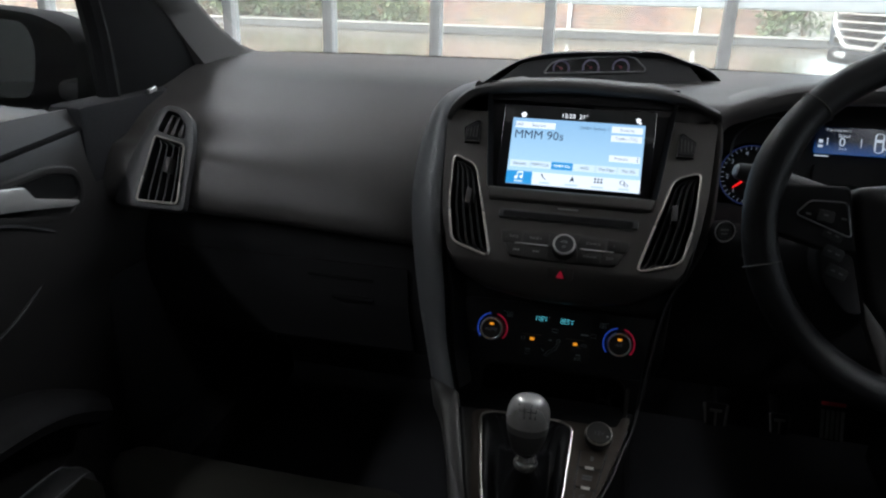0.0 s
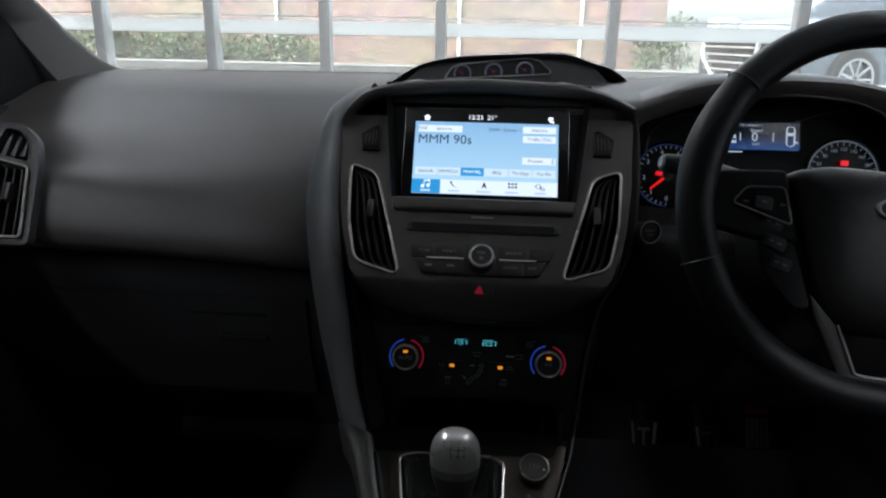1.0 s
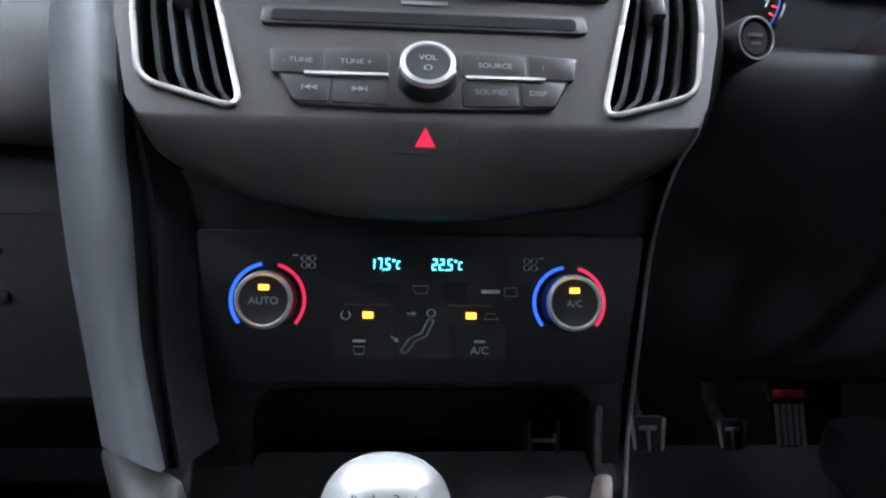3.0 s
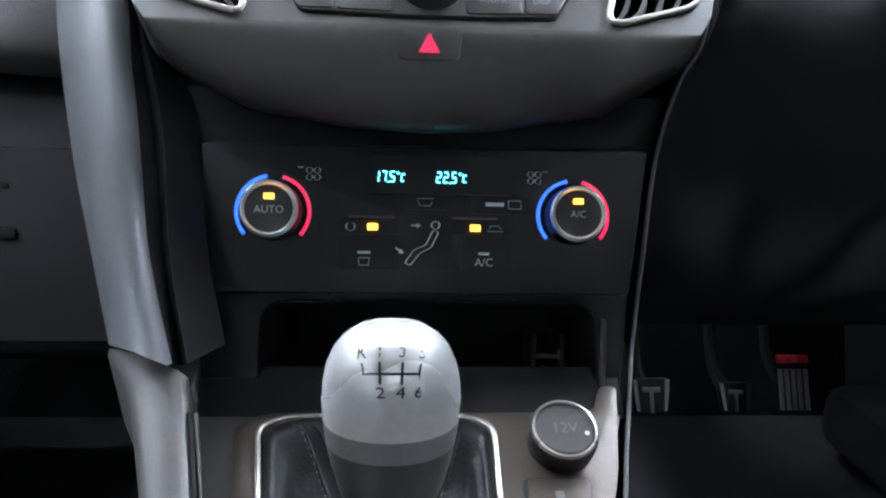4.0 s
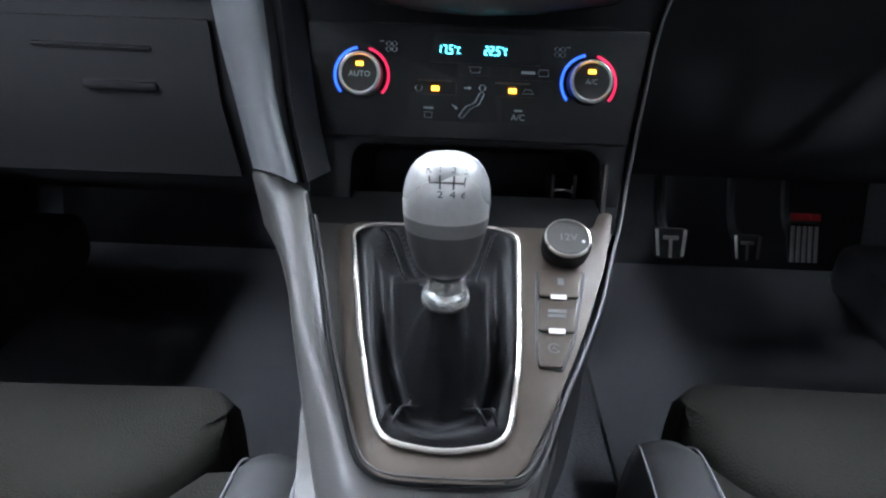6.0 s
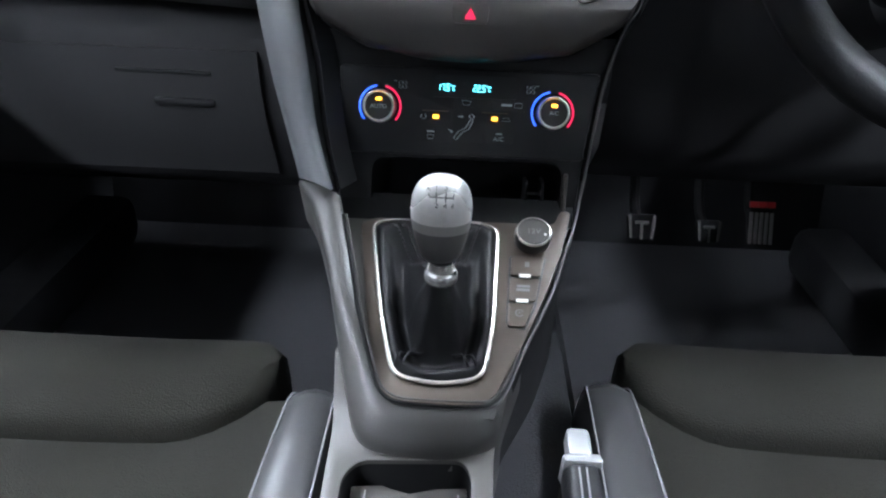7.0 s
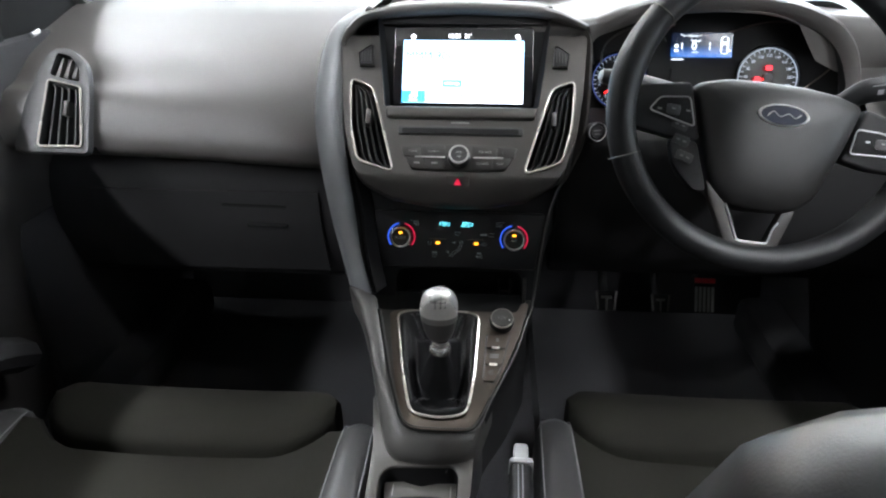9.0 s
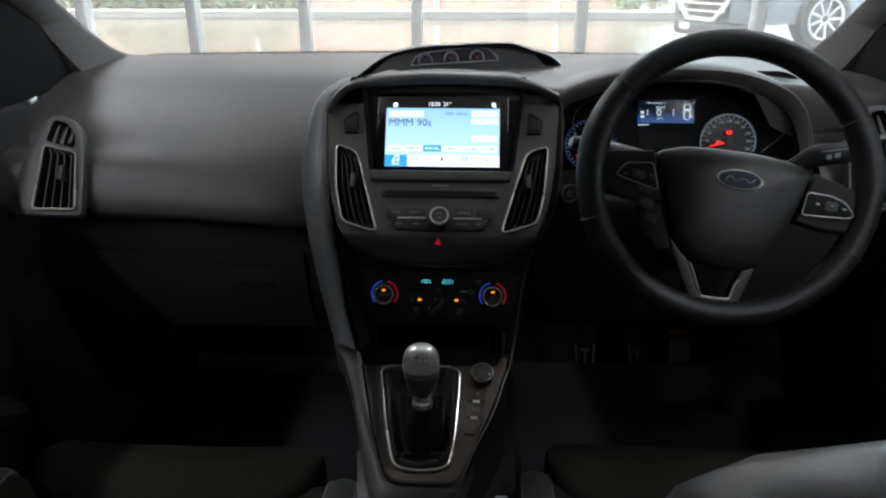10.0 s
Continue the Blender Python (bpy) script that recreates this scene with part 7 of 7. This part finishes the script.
bars(stk, plane((0.532, 0.8885, 0.954), (0, 0.1, 0.99), (0.98, 0, 0.14)), [(-0.006, 0.001, 0.007, 0.006), (0.005, 0.002, 0.007, 0.006), (0.0, 0.0095, 0.034, 0.0012)], PRINT)
knobs = thing("light_switch", (0.626, 1.0, 0.762), "round black light switch with a chrome rim on the knee panel", "light switch")
LS = plane((0.626, 0.980, 0.764), (0, 0.25, 0.968))
bm = bmesh.new()
lathe(bm, [(0.0215, -0.012), (0.0215, 0.003), (0.0195, 0.0055), (0.0170, 0.0045)], LS, 36)
part("rim", bm, CHROME, knobs, "chrome rim")
bm = bmesh.new()
lathe(bm, [(0.0170, 0.0), (0.0160, 0.012), (0.0140, 0.014), (0.0, 0.0135)], LS, 36)
part("dial", bm, BLACK, knobs)
stk = thing("column_stalk", (0.25, 0.92, 0.95), "black wiper stalk with grey end cap", "column stalk", "column stalks")
bm = bmesh.new()
pts = smooth_path([(0.184, 0.899, 0.968), (0.200, 0.900, 0.965), (0.222, 0.903, 0.960), (0.262, 0.915, 0.948), (0.315, 0.935, 0.930)], 4)
tube(bm, pts, 0.012, n=12, radii=[0.0085 + 0.0045 * min(1.0, k / 6) for k in range(len(pts))])
part("lever", bm, BLACK, stk)
bm = bmesh.new()
tube(bm, [(0.1815, 0.8987, 0.9685), (0.1850, 0.8992, 0.9678), (0.1875, 0.8995, 0.967)], 0.009, n=16, radii=[0.0055, 0.0088, 0.0090])
part("end_cap", bm, RIMK, stk, "grey end cap")

# ---- pedals ----
def pedal(label, x0, x1, z0, z1, y, red, tread):
    p = thing("pedal", ((x0 + x1) / 2, y + 0.02, 0.27), label, "pedal", "driver's pedals")
    m = plane(((x0 + x1) / 2, y, (z0 + z1) / 2), (0, 0.45, 0.89))
    w, h = (x1 - x0) / 2, (z1 - z0) / 2 / 0.89
    b = bmesh.new()
    prism(b, rounded([(-w * 0.8, -h), (w * 0.8, -h), (w, h), (-w, h)], 0.008), 0.012, m, 0.003)
    part("pad", b, VOID, p)
    if tread == "bars":
        for k in range(5):
            b = bmesh.new()
            box(b, (w * 0.27, h * 1.75, 0.003), (-w * 0.76 + w * 0.38 * k, -h * 0.05, 0.001), 0.001, m=m)
            part("tread_bar", b, STEEL, p, "bright metal tread")
    else:
        for sx in (-1, 1):
            b = bmesh.new()
            prism(b, [(sx * w * 0.95, h * 0.9), (sx * w * 0.75, h * 0.9), (sx * w * 0.62, -h * 0.85), (sx * w * 0.78, -h * 0.85)][::sx], 0.002, at(m, 0, 0, 0.002))
            part("tread_edge", b, BASE, p)
        b = bmesh.new()
        box(b, (w * 0.18, h * 1.3, 0.003), (0, -h * 0.3, 0.001), 0.001, m=m)
        box(b, (w * 0.9, h * 0.25, 0.003), (0, h * 0.35, 0.001), 0.001, m=m)
        part("tread_mark", b, BASE, p)
    if red:
        for k in (-1, 0, 1):
            b = bmesh.new()
            box(b, (w * 0.6, 0.011, 0.004), (k * w * 0.65, h + 0.008, 0.002), 0.001, m=m)
            part("red_bar", b, RED, p, "red top bar")
    b = bmesh.new()
    tube(b, smooth_path([m @ Vector((0, 0, -0.012)), m @ Vector((0, 0.05, -0.06)), Vector(((x0 + x1) / 2, y + 0.14, z1 + 0.14))], 5), 0.009, n=8)
    part("arm", b, VOID, p)


pedal("clutch pedal with dark rubber pad and bright edges", 0.277, 0.326, 0.388, 0.427, 1.29, False, "edge")
pedal("brake pedal with dark rubber pad and bright edges", 0.400, 0.443, 0.377, 0.412, 1.31, False, "edge")
pedal("accelerator pedal with bright metal bars and red top", 0.506, 0.553, 0.352, 0.409, 1.36, True, "bars")


# ---- front seats ----
def front_seat(label, cx, s, back_y, reach, fy):
    """s: +1 when the cabin's middle lies towards +x."""
    t = thing("front_seat", (cx, 0.5, 0.25), label, "car seat", "front seats")
    X = lambda v: cx + s * v
    b = bmesh.new()
    rows = []
    fore = lambda v: 0.845 + fy - 1.6 * max(0.0, abs(v) - 0.190) ** 1.5 * 3.0
    seam = lambda v: 0.713 + fy + 0.05 * max(0.0, (abs(v) - 0.13) / 0.085) ** 2.2
    for k, (dy, z) in enumerate(((0, 0.38), (0, 0.462), (-0.004, 0.487), (-0.016, 0.501), (None, 0.507), (0.036, 0.504), (0.014, 0.498), (0.004, 0.487), (0.001, 0.46))):
        row = []
        for v in [-0.215 + 0.43 * i / 24 for i in range(25)]:
            y = fore(v) + dy if k < 4 else (fore(v) + seam(v)) / 2 if dy is None else seam(v) + dy
            row.append((X(v), y, z + 0.004 * (v / 0.2) ** 2 - 0.5 * max(0.0, abs(v) - 0.195) ** 1.4))
        rows.append([(row[0][0], row[0][1], 0.37)] + row + [(row[-1][0], row[-1][1], 0.37)])
    loft(b, rows)
    part("thigh_pad", b, FABRIC, t, "dark fabric thigh pad", angle=60)
    b = bmesh.new()
    rows = []
    for k, (y, z) in enumerate(((-0.003, 0.450), (-0.005, 0.476), (-0.016, 0.489), (0.60, 0.487), (0.5, 0.478), (0.4, 0.468), (0.25, 0.455), (0.15, 0.45))):
        row = [(X(v), seam(max(-0.215, min(0.215, v))) + y if k < 3 else y, z + 0.010 * (v / 0.2) ** 2) for v in [-0.235 + 0.47 * i / 24 for i in range(25)]]
        rows.append([(row[0][0], row[0][1], 0.37)] + row + [(row[-1][0], row[-1][1], 0.37)])
    loft(b, rows)
    part("cushion", b, FABRIC, t, "dark fabric cushion", angle=60)
    for side in (1, -1):
        b = bmesh.new()
        rows = []
        c = side * (reach if side > 0 else 0.256)
        for y, z, w in ((0.780, 0.40, 0.014), (0.777, 0.470, 0.017), (0.768, 0.497, 0.019), (0.748, 0.508, 0.021), (0.68, 0.512, 0.0225), (0.58, 0.512, 0.024), (0.48, 0.511, 0.025), (0.3, 0.505, 0.028), (0.15, 0.495, 0.030)):
            rows.append([(X(c + w * q), y + fy, z + dz) for q, dz in ((-1.6, -0.13), (-1.32, -0.04), (-1.2, -0.016), (-1.0, -0.004), (-0.5, 0.001), (0, 0.003), (0.5, 0.001), (1.0, -0.004), (1.2, -0.016), (1.35, -0.04), (1.45, -0.13))])
        loft(b, rows)
        part("bolster", b, BOLSTER, t, "black leather side bolster", angle=60)
        for q in (-1.0, 1.0):
            b = bmesh.new()
            pts = [(X(c + w * q), y + fy, z - 0.0034) for y, z, w in ((0.768, 0.497, 0.019), (0.748, 0.508, 0.021), (0.68, 0.512, 0.0225), (0.58, 0.512, 0.024), (0.48, 0.511, 0.025), (0.3, 0.505, 0.028))]
            tube(b, smooth_path(pts, 4), 0.0010, n=5)
            part("stitching", b, THREAD, t)
    b = bmesh.new()
    box(b, (0.47, 0.62, 0.14), (cx, 0.47, 0.36), 0.03)
    part("seat_base", b, BLACK, t)
    # backrest
    b = bmesh.new()
    rows = []
    for z, w, d in ((0.47, 0.235, 0.10), (0.6, 0.245, 0.11), (0.72, 0.245, 0.11), (0.80, 0.268, 0.11), (0.845, 0.262, 0.105), (0.864, 0.248, 0.105), (0.884, 0.212, 0.10), (0.896, 0.182, 0.09), (0.908, 0.140, 0.08), (0.920, 0.090, 0.07), (0.927, 0.05, 0.045)):
        f = (z - 0.47) / 0.457
        y = back_y + 0.14 - 0.14 * f
        top = z + 0.151 * min(1.0, (z - 0.47) / 0.2)
        row = []
        for k in range(28):
            a = 2 * math.pi * k / 28
            c, sn = math.cos(a), math.sin(a)
            e = 0.55
            vx = w * math.copysign(abs(c) ** e, c)
            vy = d * 0.5 * math.copysign(abs(sn) ** e, sn) + 0.05 * (abs(vx) / 0.26) ** 3 * (1 - 0.5 * f)
            row.append((X(vx * 1.09 - 0.029), y + vy, top))
        rows.append(row)
    loft(b, rows, closed=True)
    b.faces.new([b.verts.new(v) for v in rows[-1]])
    bmesh.ops.remove_doubles(b, verts=b.verts, dist=0.0005)
    part("backrest", b, BOLSTER, t, "leather-edged backrest", angle=60)
    b = bmesh.new()
    box(b, (0.26, 0.09, 0.17), (cx, back_y - 0.10, 1.20), 0.04, 3, rot=(10, 0, 0))
    part("headrest", b, BOLSTER, t)
    for dx in (-0.06, 0.06):
        b = bmesh.new()
        tube(b, [(cx + dx, back_y - 0.01, 1.02), (cx + dx, back_y - 0.09, 1.15)], 0.006)
        part("headrest_post", b, CHROME, t)
    return t


front_seat("dark fabric and leather front passenger seat", -0.385, 1, -0.12, 0.256, -0.008)
front_seat("dark fabric and leather driver's seat", 0.385, -1, 0.112, 0.237, 0.022)
bm = bmesh.new()
box(bm, (1.2, 0.5, 0.16), (0, -0.75, 0.45), 0.05, 3)
rs = thing("rear_seat", (0, -0.8, 0.25), "dark fabric rear bench seat", "car seat")
part("cushion", bm, FABRIC, rs)
bm = bmesh.new()
box(bm, (1.2, 0.14, 0.55), (0, -1.05, 0.72), 0.05, 3, rot=(-15, 0, 0))
part("backrest", bm, FABRIC, rs)
bm = bmesh.new()
box(bm, (1.1, 0.45, 0.14), (0, -0.77, 0.32), 0.02)
part("seat_base", bm, BLACK, rs)
